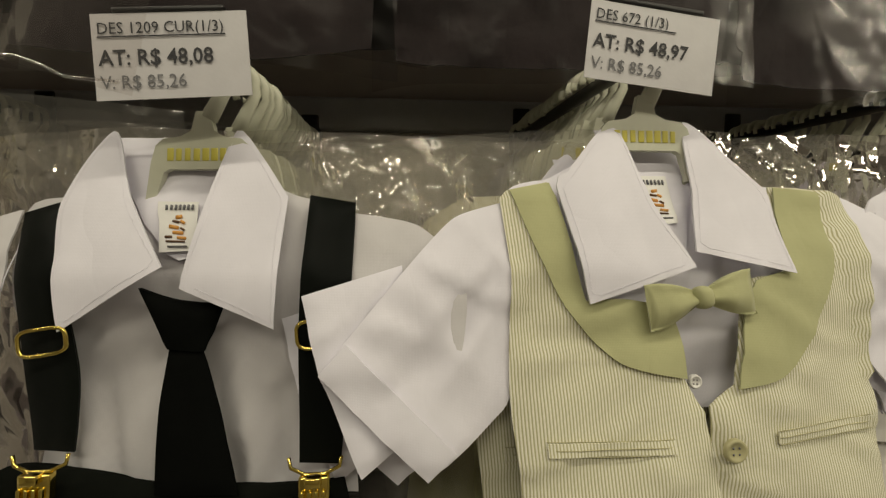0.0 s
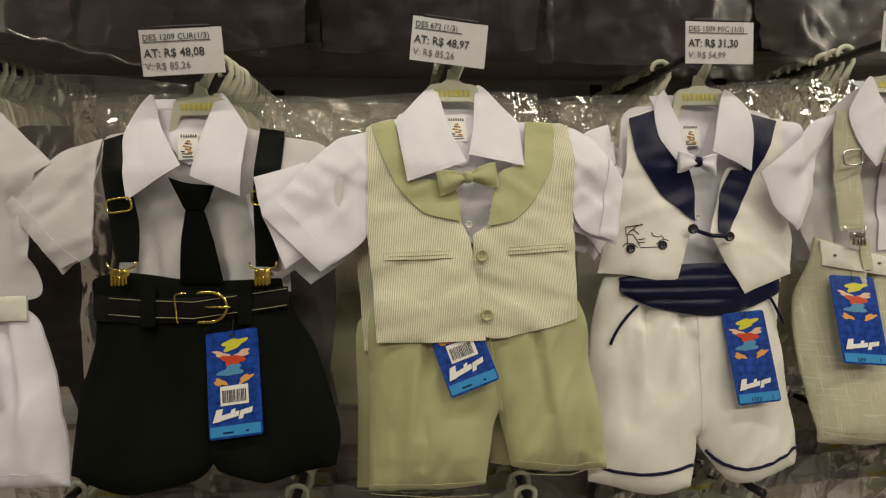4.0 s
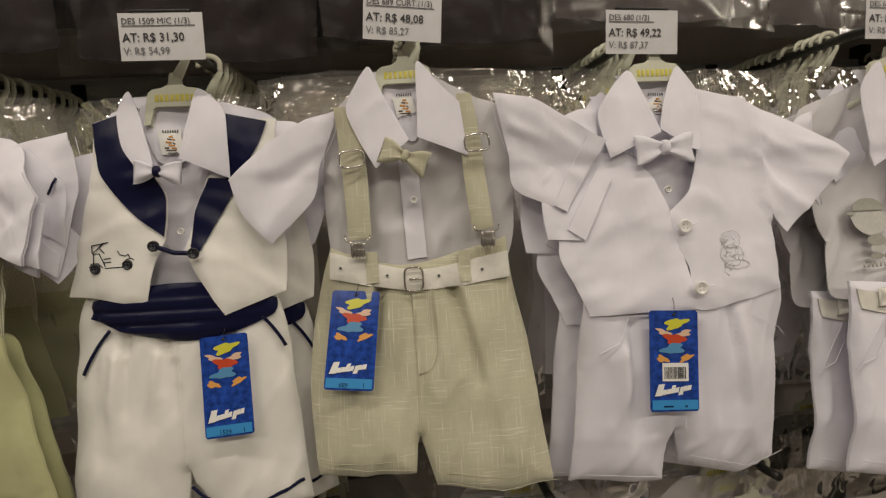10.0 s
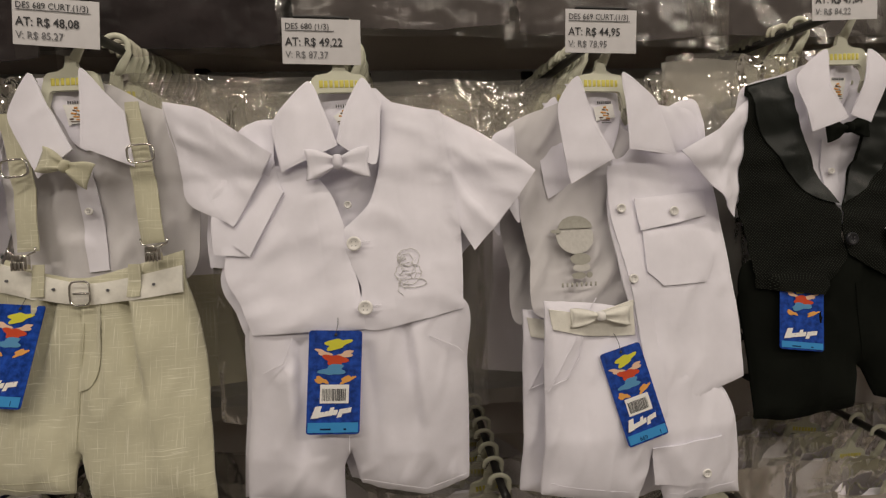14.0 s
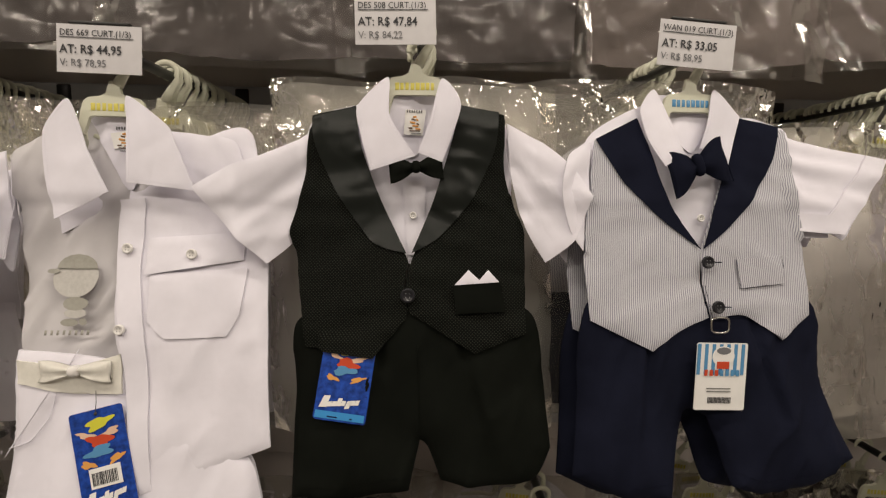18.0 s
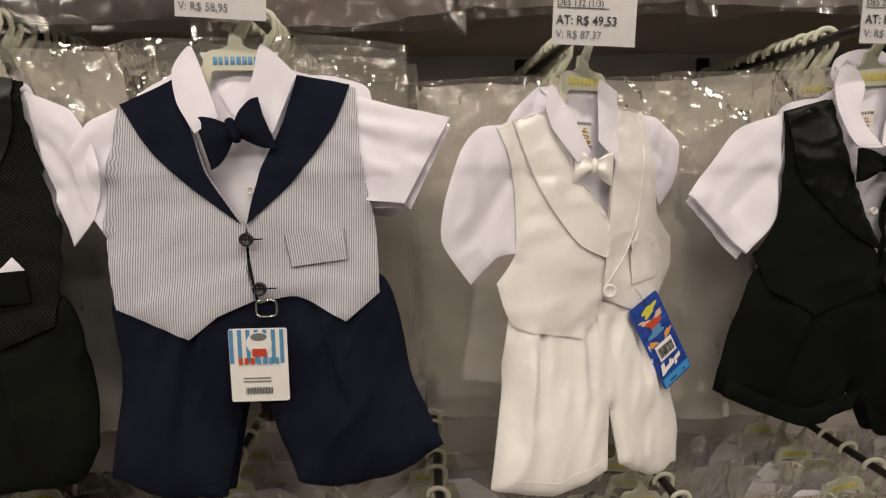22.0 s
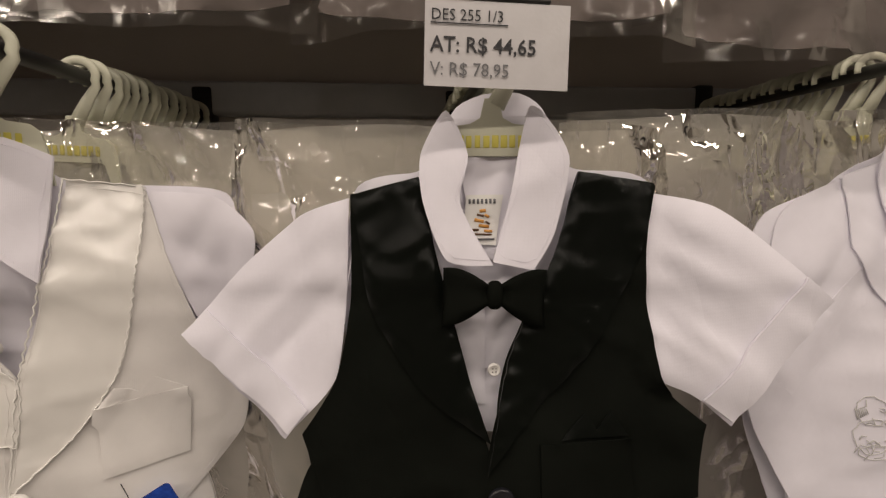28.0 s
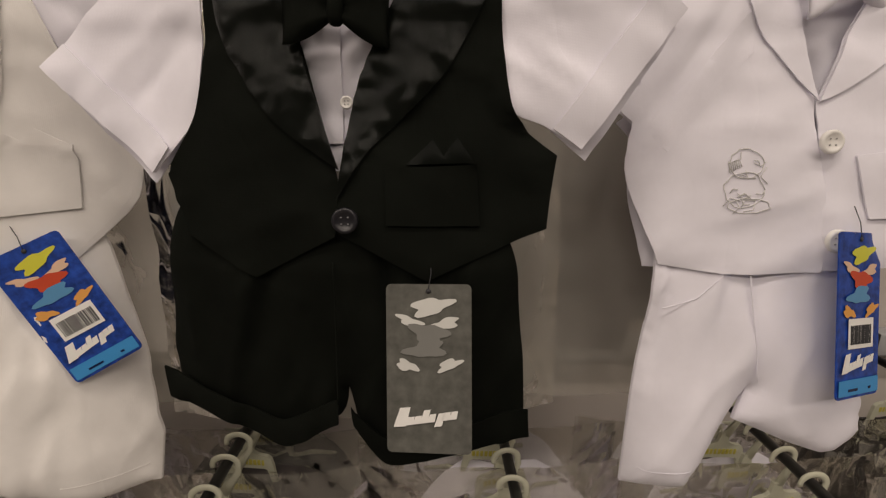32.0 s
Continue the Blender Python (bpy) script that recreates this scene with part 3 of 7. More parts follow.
def hanger(drop=0.058, side=-0.006, plate=IVORY, print_mat=HANGER_YELLOW):
    """A flat plastic hanger: hook, slanting neck, lettered plate and two shoulder arms."""
    root = tagged(new("clothes_hanger"), "ivory plastic clothes hanger on a black display arm", "hanger", "hangers")
    bm = bmesh.new()
    pts = hook_points() + [(0.0115, 0, -0.010), (0.004, 0, -0.022), (side * 0.6, 0, -drop + 0.022)]
    tube(bm, pts, [0.0028] * 3 + [0.0034] * (len(pts) - 5) + [0.0048, 0.0058], 8, 0.5)
    part("hook", bm, plate, root)
    bm = bmesh.new()
    x = side
    shape = [(-0.031, -0.026), (-0.0285, -0.004), (-0.026, 0.006), (-0.022, 0.0098), (-0.012, 0.0112), (-0.0065, 0.0145), (-0.004, 0.026), (0.004, 0.026), (0.0065, 0.0145), (0.012, 0.0112),
             (0.022, 0.0098), (0.026, 0.006), (0.0285, -0.004), (0.031, -0.026), (0.0255, -0.026), (0.021, -0.0095), (0.018, -0.0078), (-0.018, -0.0078), (-0.021, -0.0095), (-0.0255, -0.026)]
    f = bm.faces.new([bm.verts.new((x + a * 1.04, -0.0022, -drop + b)) for a, b in shape])
    r = bmesh.ops.extrude_face_region(bm, geom=[f])
    bmesh.ops.translate(bm, verts=[g for g in r["geom"] if isinstance(g, bmesh.types.BMVert)], vec=(0, 0.0044, 0))
    bmesh.ops.recalc_face_normals(bm, faces=bm.faces)
    pl = part("plate", bm, plate, root, "", False)
    bm = bmesh.new()
    for k, (w, h) in enumerate(((0.0035, 0.0068), (0.003, 0.0066), (0.003, 0.0068), (0.0034, 0.0066), (0.0036, 0.0068), (0.0036, 0.0068), (0.0032, 0.0068), (0.0028, 0.0066))):
        x0 = x - 0.0200 + 0.0051 * k
        box(bm, x0, x0 + w * 1.1, -0.0028, -0.0020, -drop - 0.0030, -drop - 0.0030 + h * 1.08, 0.0004)
    part("print_bar", bm, print_mat, pl)
    for s in (-1, 1):
        bm = bmesh.new()
        tube(bm, [(x + s * 0.028, 0.001, -drop - 0.022), (x + s * 0.031, 0.008, -drop - 0.032), (x + s * 0.045, 0.024, -drop - 0.040), (x + s * 0.075, 0.030, -drop - 0.048)], [0.003, 0.004, 0.004, 0.003], 8, 0.5)
        part("shoulder_arm", bm, plate, root)
    bm = bmesh.new()
    tube(bm, [(x - 0.025, 0.012, -drop - 0.024), (x, 0.010, -drop - 0.034), (x + 0.025, 0.012, -drop - 0.024)], 0.0022, 8, 0.6)
    part("crossbar", bm, plate, root)
    return root


def price_label(x, y, z, turn, code, buy, sell, wide=0.077, high=0.044):
    """A printed glossy card, clipped to the end of an arm."""
    root = tagged(new("price_label"), "white printed price card at the end of an arm", "price label", "price labels")
    root.matrix_world = pose(x, y, z, -3, turn, 0)
    part("card", sheet(wide, high, 0.0006), SHADED_PAPER, root, "", False)
    bm = bmesh.new()
    box(bm, -wide * 0.36, wide * 0.36, -0.001, 0.004, high / 2 + 0.0005, high / 2 + 0.003, 0.0006)
    part("clip_strip", bm, STEEL, root)
    x0 = -wide / 2 + 0.003
    letters(code, 0.0060, INK, root, Matrix.Translation((x0, -0.0007, high / 2 - 0.0105)))
    bm = bmesh.new()
    w = len(code) * 0.0037
    box(bm, x0, x0 + w, -0.0008, -0.0004, high / 2 - 0.0122, high / 2 - 0.0117)
    part("underline", bm, INK, root, "", False)
    letters("AT: R$ " + buy, 0.0082, INK, root, Matrix.Translation((x0, -0.0007, -0.0045)), bold=0.00012)
    letters("V: R$ " + sell, 0.0070, GREY_INK, root, Matrix.Translation((x0, -0.0007, -high / 2 + 0.0056)))
    return root


def card_print(name, root, mat, x0, x1, z0, z1, y=-0.0006, kind="box", turn=0.0):
    bm = bmesh.new()
    if kind == "box":
        box(bm, x0, x1, y - 0.00015, y + 0.0001, z0, z1)
    else:
        cx, cz = (x0 + x1) / 2, (z0 + z1) / 2
        wave_of = (lambda q: 1 + 0.22 * math.sin(3 * q + 900 * cz) + 0.14 * math.sin(5 * q + 700 * cx)) if kind == "blot" else (lambda q: 1.0)
        f = bm.faces.new([bm.verts.new((cx + (x1 - x0) / 2 * wave_of(q) * math.cos(q), y - 0.00015, cz + (z1 - z0) / 2 * wave_of(q) * math.sin(q))) for q in [2 * math.pi * k / 28 for k in range(28)]])
        if kind == "ring":
            bmesh.ops.inset_individual(bm, faces=[f], thickness=(x1 - x0) * 0.14)
            bm.faces.remove(f)
    if turn:
        bmesh.ops.rotate(bm, verts=bm.verts, cent=((x0 + x1) / 2, y, (z0 + z1) / 2), matrix=pose(0, 0, 0, 0, turn, 0).to_3x3())
    return part(name, bm, mat, root, "", False)


def hang_tag(outfit, corners, body, layer, grey=False, barcode=True, seed=0, tip=8.0, pen="", tuck=False, yaw=0.0):
    """A glossy card on a thread, standing where its four corners say (cm on the suit). tip: degrees by which its foot stands out;
    tuck: its head is pushed under the vest, which then lies over it; yaw: degrees by which it is turned about its height."""
    c = [np.array(p[:2], float) for p in corners]
    mid = sum(c) / 4
    wide, high = max(4.6, (math.dist(c[0], c[1]) + math.dist(c[2], c[3])) / 2) / 100, (math.dist(c[0], c[3]) + math.dist(c[1], c[2])) / 200
    high = 0.0985 if high > 0.08 else high
    up = (c[0] + c[1] - c[2] - c[3]) / 2
    turn = math.degrees(math.atan2(up[0], up[1]))
    root = part("hang_tag", sheet(wide, high, 0.0008, 0.003), TAG_GREY if grey else TAG_BLUE, outfit, "glossy grey hang tag" if grey else "glossy blue printed hang tag", False)
    slope = math.tan(radians(tip))
    out = body(mid[0], mid[1]) + layer
    for i in range(9 if tuck else 0, 15):
        q = mid + (i % 3 - 1) * 0.45 * (c[1] - c[0]) + (i // 3 - 2) * 0.23 * (c[3] - c[0])
        out = max(out, lying(body, q[0], q[1], 0.3) - slope * (mid[1] - q[1]) - body.turn * (q[0] - mid[0]) + 0.1)
    root.matrix_basis = Matrix.Translation(Vector((mid[0] / 100, -out / 100, mid[1] / 100))) @ pose(0, 0, 0, 0, 0, yaw - math.degrees(math.atan(body.turn))) @ pose(0, 0, 0, -tip, turn, 0)
    if tuck:
        CLOTH.append((np.array(c), 0.1, lambda u, v: out + 0.12 + slope * (mid[1] - v) + body.turn * (u - mid[0])))
    rng = random.Random(seed)
    for k in range(16):
        r = rng.uniform(0.002, 0.0055)
        cx, cz = rng.uniform(-wide / 2 + r, wide / 2 - r), rng.uniform(-high * 0.29, high * 0.06 if k < 12 else high * 0.4)
        card_print("ring_print", root, TAG_RING_GREY if grey else TAG_RING, cx - r, cx + r, cz - r, cz + r, -0.0003, "ring")
        if r > 0.003:
            card_print("ring_print", root, TAG_RING_GREY if grey else TAG_SWIRL, cx - r * 0.6, cx + r * 0.6, cz - r * 0.6, cz + r * 0.6, -0.0003, "ring")
    cols = (PALE_GREY, PALE_GREY, MID_GREY, MID_GREY, PALE_GREY) if grey else (P_YELLOW, P_SKIN, P_RED, P_BLUE, P_ORANGE)
    # plain patches of the printed colours
    for ink, x0, x1, z0, z1, kind, lean in ((0, -0.010, 0.013, 0.32, 0.42, "blot", -12), (1, -0.019, -0.003, 0.26, 0.31, "blot", 20), (1, 0.001, 0.018, 0.24, 0.30, "blot", -16), (2, -0.010, 0.011, 0.15, 0.27, "blot", 9),
                                            (3, -0.013, 0.010, 0.07, 0.17, "blot", -8), (4, -0.019, -0.006, -0.01, 0.05, "blot", 14), (4, 0.005, 0.019, 0.0, 0.06, "blot", -22)):
        card_print("colour_patch", root, cols[ink], x0, x1, high * z0, high * z1, -0.0004 - 0.00005 * (ink + 1), kind, lean)
    if barcode and not grey:
        card_print("barcode_label", root, PAPER, -0.013, 0.014, -high * 0.20, -high * 0.02, -0.0009)
        bm = bmesh.new()
        xx = -0.011
        while xx < 0.011:
            w = rng.choice((0.0004, 0.0007, 0.001))
            box(bm, xx, xx + w, -0.0013, -0.0010, -high * 0.175, -high * 0.06)
            xx += w + rng.choice((0.0004, 0.0007))
        part("barcode", bm, INK, root, "", False)
    bm = bmesh.new()
    xx = -wide * 0.42
    for k, h in enumerate((0.012, 0.0055, 0.0055, 0.0085, 0.0055, 0.0085, 0.0055, 0.0055)):
        w = wide * (0.14 if k == 0 else 0.085)
        z0 = -high * 0.345 + (xx + wide * 0.4) * 0.16 - (0.003 if k == 5 else 0)
        v4 = [bm.verts.new((px + 0.28 * (pz - z0), -0.0009, pz)) for px, pz in ((xx, z0), (xx + w * 1.04, z0 + 0.0006), (xx + w * 0.98, z0 + h), (xx + w * 0.12, z0 + h - 0.0006))]
        bm.faces.new(v4)
        xx += w
    part("brand_bar", bm, PAPER, root, "white lettering bars", False)
    if not grey:
        card_print("size_strip", root, TAG_PALE, -wide / 2 + 0.0015, wide / 2 - 0.0015, -high / 2 + 0.002, -high * 0.385, -0.0007)
        if pen:
            letters(pen, 0.0048, TAG_RING, root, Matrix.Translation((-0.010, -0.001, -high * 0.47)) @ pose(0, 0, 0, 0, 4, 0), "pen_writing")
            letters("1", 0.0048, TAG_RING, root, Matrix.Translation((0.013, -0.001, -high * 0.47)), "pen_writing")
        else:
            for a, b in ((-0.012, -0.002), (0.010, 0.0125)):
                card_print("pen_bar", root, TAG_RING, a, b, -high * 0.455, -high * 0.44, -0.001)
    tb = bmesh.new()
    tube(tb, [(0, -0.0004, high / 2 - 0.003), (0.0015, 0.001, high / 2 + 0.006), (0.001, 0.004, high / 2 + 0.016)], 0.0003, 5)
    part("thread", tb, INK, root)
    hb = bmesh.new()
    tube(hb, [(0, -0.0006, high / 2 - 0.004), (0, -0.0002, high / 2 - 0.004)], 0.0015, 10)
    part("eyelet", hb, INK, root)
    return root


TAG_BLUE = plain("blue_gloss_card", (0.013, 0.055, 0.32), 0.16, 0, 0.6, 0, 0.55, 140)
TAG_SWIRL = plain("mid_blue_print", (0.03, 0.09, 0.42), 0.2)
TAG_RING = plain("dark_blue_print", (0.006, 0.014, 0.06), 0.2)
TAG_PALE = plain("pale_blue_print", (0.05, 0.28, 0.62), 0.25)
TAG_GREY = plain("grey_gloss_card", (0.11, 0.11, 0.10), 0.2, 0, 0.6, 0, 0.25, 120)
TAG_RING_GREY = plain("dark_grey_print", (0.035, 0.035, 0.033), 0.25)
P_YELLOW = plain("yellow_ink", (0.62, 0.60, 0.06), 0.25)
P_RED = plain("red_ink", (0.55, 0.07, 0.03), 0.25)
P_SKIN = plain("peach_ink", (0.72, 0.50, 0.36), 0.25)
P_BLUE = plain("sky_ink", (0.10, 0.28, 0.50), 0.25)
PALE_GREY = plain("pale_grey_ink", (0.62, 0.62, 0.60), 0.25)
MID_GREY = plain("mid_grey_ink", (0.20, 0.20, 0.19), 0.25)


# ---- the suits ----
def suit(x, dy, label, group="children's suits on the wall"):
    root = tagged(new("boys_suit"), label, "suit", group)
    CLOTH.clear()
    root.matrix_world = stand(x, dy)
    return root


def shirt(cut, root, body, mat, seed, buttons=(), grain_l=-35, grain_r=35, wr=0.24, top=0.95, blouse=(), front=None, arms=None):
    """Front, sleeves, neck, collar wings and neck label of a small shirt."""
    crown = cut["plaque"][0][1] + 0.75
    sh = panel("shirt_front", [(p[0], min(p[1], crown), *p[2:]) for p in cut["body"]], front or mat, root, body, -0.75, wr * 1.6, 62, seed, 0.5, 0.05, 0.1, blouse, "", 3.5, 0.0, (0.0, 1.0), 0.0, 0.09)
    if "neck" in cut:
        c = np.mean([p[0] for p in cut["neck"]])
        panel("neck_lining", [(c + (p[0] - c) * 1.22, min(p[1], max(crown, cut["collar_l"][0][1])), *p[2:]) for p in cut["neck"]], mat, sh, body, -0.70, 0.05, 90, seed + 1, 0.5)
        if "label" in cut:
            lb = panel("neck_label", cut["label"], PAPER, sh, body, -0.3, 0.02, 90, seed + 2, 0.5, 0.05, 0.04, (), "white woven neck label")
            c = np.mean([p[:2] for p in cut["label"]], 0)
            for k in range(7):
                du = -0.72 + 0.24 * k
                line("label_print", [(c[0] + du, c[1] + 0.95), (c[0] + du, c[1] + 1.22)], GREY_INK, lb, body, -0.24, 0.07)
            for du, dv, eu, ev, w, ink in ((-0.15, 0.5, 0.2, 0.55, 0.10, P_ORANGE), (-0.3, 0.3, 0.1, 0.22, 0.07, P_BROWN), (0.15, 0.3, 0.4, 0.15, 0.08, P_ORANGE), (-0.45, 0.0, 0.1, -0.1, 0.10, P_ORANGE), (0.2, -0.1, 0.45, -0.25, 0.06, P_BROWN), (-0.2, -0.35, 0.4, -0.4, 0.09, P_ORANGE), (-0.6, -0.6, -0.2, -0.6, 0.07, P_BROWN), (0.1, -0.65, 0.6, -0.7, 0.08, P_ORANGE), (-0.5, -0.85, 0.55, -0.88, 0.05, P_BROWN)):
                line("label_print", [(c[0] + du, c[1] + dv), (c[0] + eu, c[1] + ev)], ink, lb, body, -0.25, w, "", 0.4)
            line("label_print", [(c[0] - 0.35, c[1] - 1.15), (c[0] + 0.7, c[1] - 1.15)], GREY_INK, lb, body, -0.24, 0.05)
    for name, g, s in (("cuff_l", 40, 5), ("sleeve_l", grain_l, 3), ("sleeve_r", grain_r, 4)):
        if name in cut:
            lay = 0.4 if s < 5 else 0.0
            pts = cut[name]
            mid = np.mean([p[:2] for p in pts], 0)
            ends = [(np.array(p[:2]), np.array(q[:2]), np.array(o[:2]), np.array(e[:2])) for o, p, q, e in zip(pts, pts[1:], pts[2:], [*pts[3:], pts[0]]) if len(p) > 2 and len(q) > 2 and s < 5]
            creases = []
            if s < 5:
                # creases that run from the armhole to the opening
                r = random.Random(seed + s)
                up, pit = np.array(pts[0][:2]), np.array(pts[-1][:2])
                far = ends[0] if ends else (np.array(max(pts, key=lambda p: abs(p[0] - body.middle))[:2]), np.array(min(pts, key=lambda p: p[1])[:2]))
                for f, g2, high, wide in ((1.0, 0.42, -0.30, 0.9), (0.95, 0.72, 0.34, 0.7), (0.5, 0.30, 0.26, 0.8), (0.62, 0.5, -0.2, 0.6), (0.12, 0.05, 0.22, 1.1)):
                    p, q = up + (pit - up) * f, far[0] + (far[1] - far[0]) * (g2 + r.uniform(-0.08, 0.08))
                    creases.append((*(p + (q - p) * r.uniform(0.04, 0.2)), *(p + (q - p) * r.uniform(0.7, 0.98)), high * r.uniform(0.7, 1.3), wide))
            sl = panel("sleeve" if s < 5 else "cuff", cut[name], arms or mat, root, body, lay, wr * 1.0, g, seed + s, 0.45, 0.08, 0.12, creases, "", 4.5, 0.0, (0.14, 0.5), 0.0, 0.0, 1.0)
            CLOTH[-1] = (CLOTH[-1][0], 0.1, CLOTH[-1][2])
            for a, b, o, e in ends:
                d = (b - a) / np.linalg.norm(b - a)
                nrm = np.array((-d[1], d[0]))
                nrm = nrm if nrm @ (mid - a) > 0 else -nrm
                # the back half of the sleeve, seen past the opening
                keep = len(CLOTH)
                a2, b2 = a - 0.35 * nrm + 0.5 * d, b - 0.75 * nrm + 0.2 * d
                if s == 4 or "cuff_l" not in cut:
                    panel("sleeve_back", [(*a2, 1), (*b2, 1), (*(b2 + 4.5 * nrm - 0.6 * d), 1), (*(a2 + 4.5 * nrm + 0.6 * d), 1)], arms or mat, sl, body, lay - 0.9, wr, g, seed + s, 0.6, 0.03, 0.12, (), "", 4.5, 0.0, (0.1, 0.5), 0.0, 0.0, 1.0)
                del CLOTH[keep:]
                a, b = a + 0.02 * nrm, b + 0.02 * nrm
                panel("cuff", [(*a, 1), (*b, 1), (*(b + (e - b) * min(0.9, 1.9 / max(0.8, (e - b) @ nrm)) - 0.1 * d), 1), (*(a + (o - a) * min(0.9, 1.9 / max(0.8, (o - a) @ nrm)) + 0.1 * d), 1)], arms or mat, sl, body, lay + 0.16, wr * 1.0, g, seed + s, 0.45, 0.03, 0.14, creases, "", 4.5, 0.0, (0.1, 0.4), 0.0, 0.0, 1.0)
    for name, s in (("collar_l", 6), ("collar_r", 7)):
        if name in cut:
            co = panel("collar", [cut[name][0][:2], *cut[name][1:]], mat, root, body, top, 0.11, 60, seed + s, 0.5, 0.05, 0.12, (), "", 3.0)
            pts = curve_of([cut[name][0][:2], *cut[name][1:]])
            mid = pts.mean(0)
            ins = [tuple(p + (mid - p) / np.linalg.norm(mid - p) * 0.35) for p in pts[::2]]
            line("stitching", ins + ins[:1], mat, co, body, top - 0.01, 0.009)
    for key, s in (("sleeve_l", 1), ("sleeve_r", -1)):
        if key in cut:
            a, b = np.array(cut[key][0][:2]), np.array(cut[key][-1][:2])
            line("armhole_seam", [tuple(a + (s * 0.15, -0.3)), tuple((a + b) / 2 + (s * 0.35, 0)), tuple(b)], mat, sh, body, 0.1, 0.035)
    for u, v in buttons:
        button(u, v, PEARL, sh, body, -0.42, 0.38)
    return sh


BLOUSE = ((-5.5, -25, -7.2, -16, 0.8, 0.8), (-4.4, -25, -5.4, -18, -0.7, 0.5), (-2.2, -25, -1.8, -18, 0.6, 0.7), (3.2, -25, 2.2, -17, 0.6, 0.7), (4.6, -25, 4.6, -18, -0.6, 0.5), (6.8, -25, 8.6, -14, 0.9, 0.9), (-8, -13, -4.5, -17, 0.5, 0.8))


def vest(cut, root, body, mat, lapel_mat, seed, wr=0.12, layer=0.2, pucker=0.0):
    obs = []
    for k in "lr":
        v = panel("vest_front", cut["vest_" + k], mat, root, body, layer + (0.06 if k == "l" else 0), wr * 1.5, 20 if k == "l" else -20, seed, 0.55, 0.05, 0.1, (), "", 3.5, 0.0, (0.2, 0.6))
        if lapel_mat and "lapel_" + k in cut:
            panel("lapel", cut["lapel_" + k], lapel_mat, v, body, layer + 0.2, wr * 1.5, 20 if k == "l" else -20, seed, 0.4 if pucker else 0.5, 0.05, 0.1, (), "", 3.5, pucker)
        obs.append(v)
    return obs


def shorts(cut, root, body, mat, seed, folds=(), wr=0.28, layer=-0.25, rise=0.0, belly=0.05, hems=True):
    edge = max(p[1] for p in cut["shorts"])
    out = [(p[0], p[1] + (rise if p[1] > edge - 3 else 0), *p[2:]) for p in cut["shorts"]]
    pleats = [(*f[:5], f[5] * 0.75) for f in folds]
    for u0, v0, u1, v1, high, wide in folds:
        if high > 0:
            s = 0.85 if u0 < body.middle else -0.85
            pleats.append((u0 + s, v0 + rise, u0 + s + (u1 - u0) * 0.55, v0 + (v1 - v0) * 0.6, -high * 1.5, 0.65))
    ob = panel("shorts", out, mat, root, body, layer, wr * 0.8, 72, seed, 0.42, 0.3, 0.3, pleats, "", 4.0, 0.0, (1.0, 1.3), 4.0 + rise, -belly)
    low = [p for p in cut["shorts"] if p[1] < -34]
    if low:
        crotch = max(low, key=lambda p: p[1] - abs(p[0] - body.middle) * 0.8)
        line("front_seam", [(crotch[0] * 0.4 + body.middle * 0.6, -27.5), (crotch[0], crotch[1] + 0.6)], mat, ob, body, layer + 0.18, 0.05)
    # the stitched hem of each leg
    for p, q in zip(cut["shorts"], [*cut["shorts"][1:], cut["shorts"][0]]):
        if hems and max(p[1], q[1]) < -41 and abs(p[0] - q[0]) > 1.6 * abs(p[1] - q[1]):
            line("hem_stitch", [(p[0], p[1] + 1.7), (q[0], q[1] + 1.7)], mat, ob, body, layer, 0.022, within=cut["shorts"])
    return ob


def embroidery(u, v, wide, high, parent, body, layer, seed):
    """A plain pale stitched motif: a few closed, wavering outlines and a little hatching."""
    r = random.Random(seed)
    for du, dv, ru, rv in ((0.02, 0.27, 0.30, 0.20), (0.0, -0.08, 0.36, 0.24), (0.10, -0.30, 0.40, 0.10)):
        ring = []
        for k in range(22):
            a, q = 2 * math.pi * k / 22, 1 + r.uniform(-0.08, 0.08)
            ring.append((u + wide * (du + ru * q * math.cos(a)), v + high * (dv + rv * q * math.sin(a))))
        line("embroidery", ring + ring[:1], EMBROIDERY, parent, body, layer, 0.032, "pale stitched outline")
    for k in range(16):
        x, z, a = u + wide * r.uniform(-0.3, 0.4), v + high * r.uniform(-0.42, 0.3), r.uniform(0, 6.28)
        q = r.uniform(0.25, 0.7)
        line("embroidery", [(x, z), (x + q * math.cos(a), z + q * math.sin(a)), (x + 1.6 * q * math.cos(a + 0.6), z + 1.6 * q * math.sin(a + 0.6))], EMBROIDERY, parent, body, layer, 0.03, "pale stitched outline")
    for k in range(7):
        x, z = u + wide * (-0.30 + 0.035 * k), v + high * 0.30
        line("embroidery", [(x, z), (x + 0.1, z - 0.7 + 0.06 * k)], EMBROIDERY, parent, body, layer, 0.03, "pale stitched outline")


def hem(mat, ob, body, layer, pts, width=0.05):
    return line("hem_stitch", pts, mat, ob, body, layer, width)


P_BROWN = plain("brown_print", (0.12, 0.06, 0.03), 0.5)
P_ORANGE = plain("orange_print", (0.70, 0.34, 0.08), 0.5)
EMBROIDERY = plain("silver_thread", (0.60, 0.59, 0.58), 0.45)


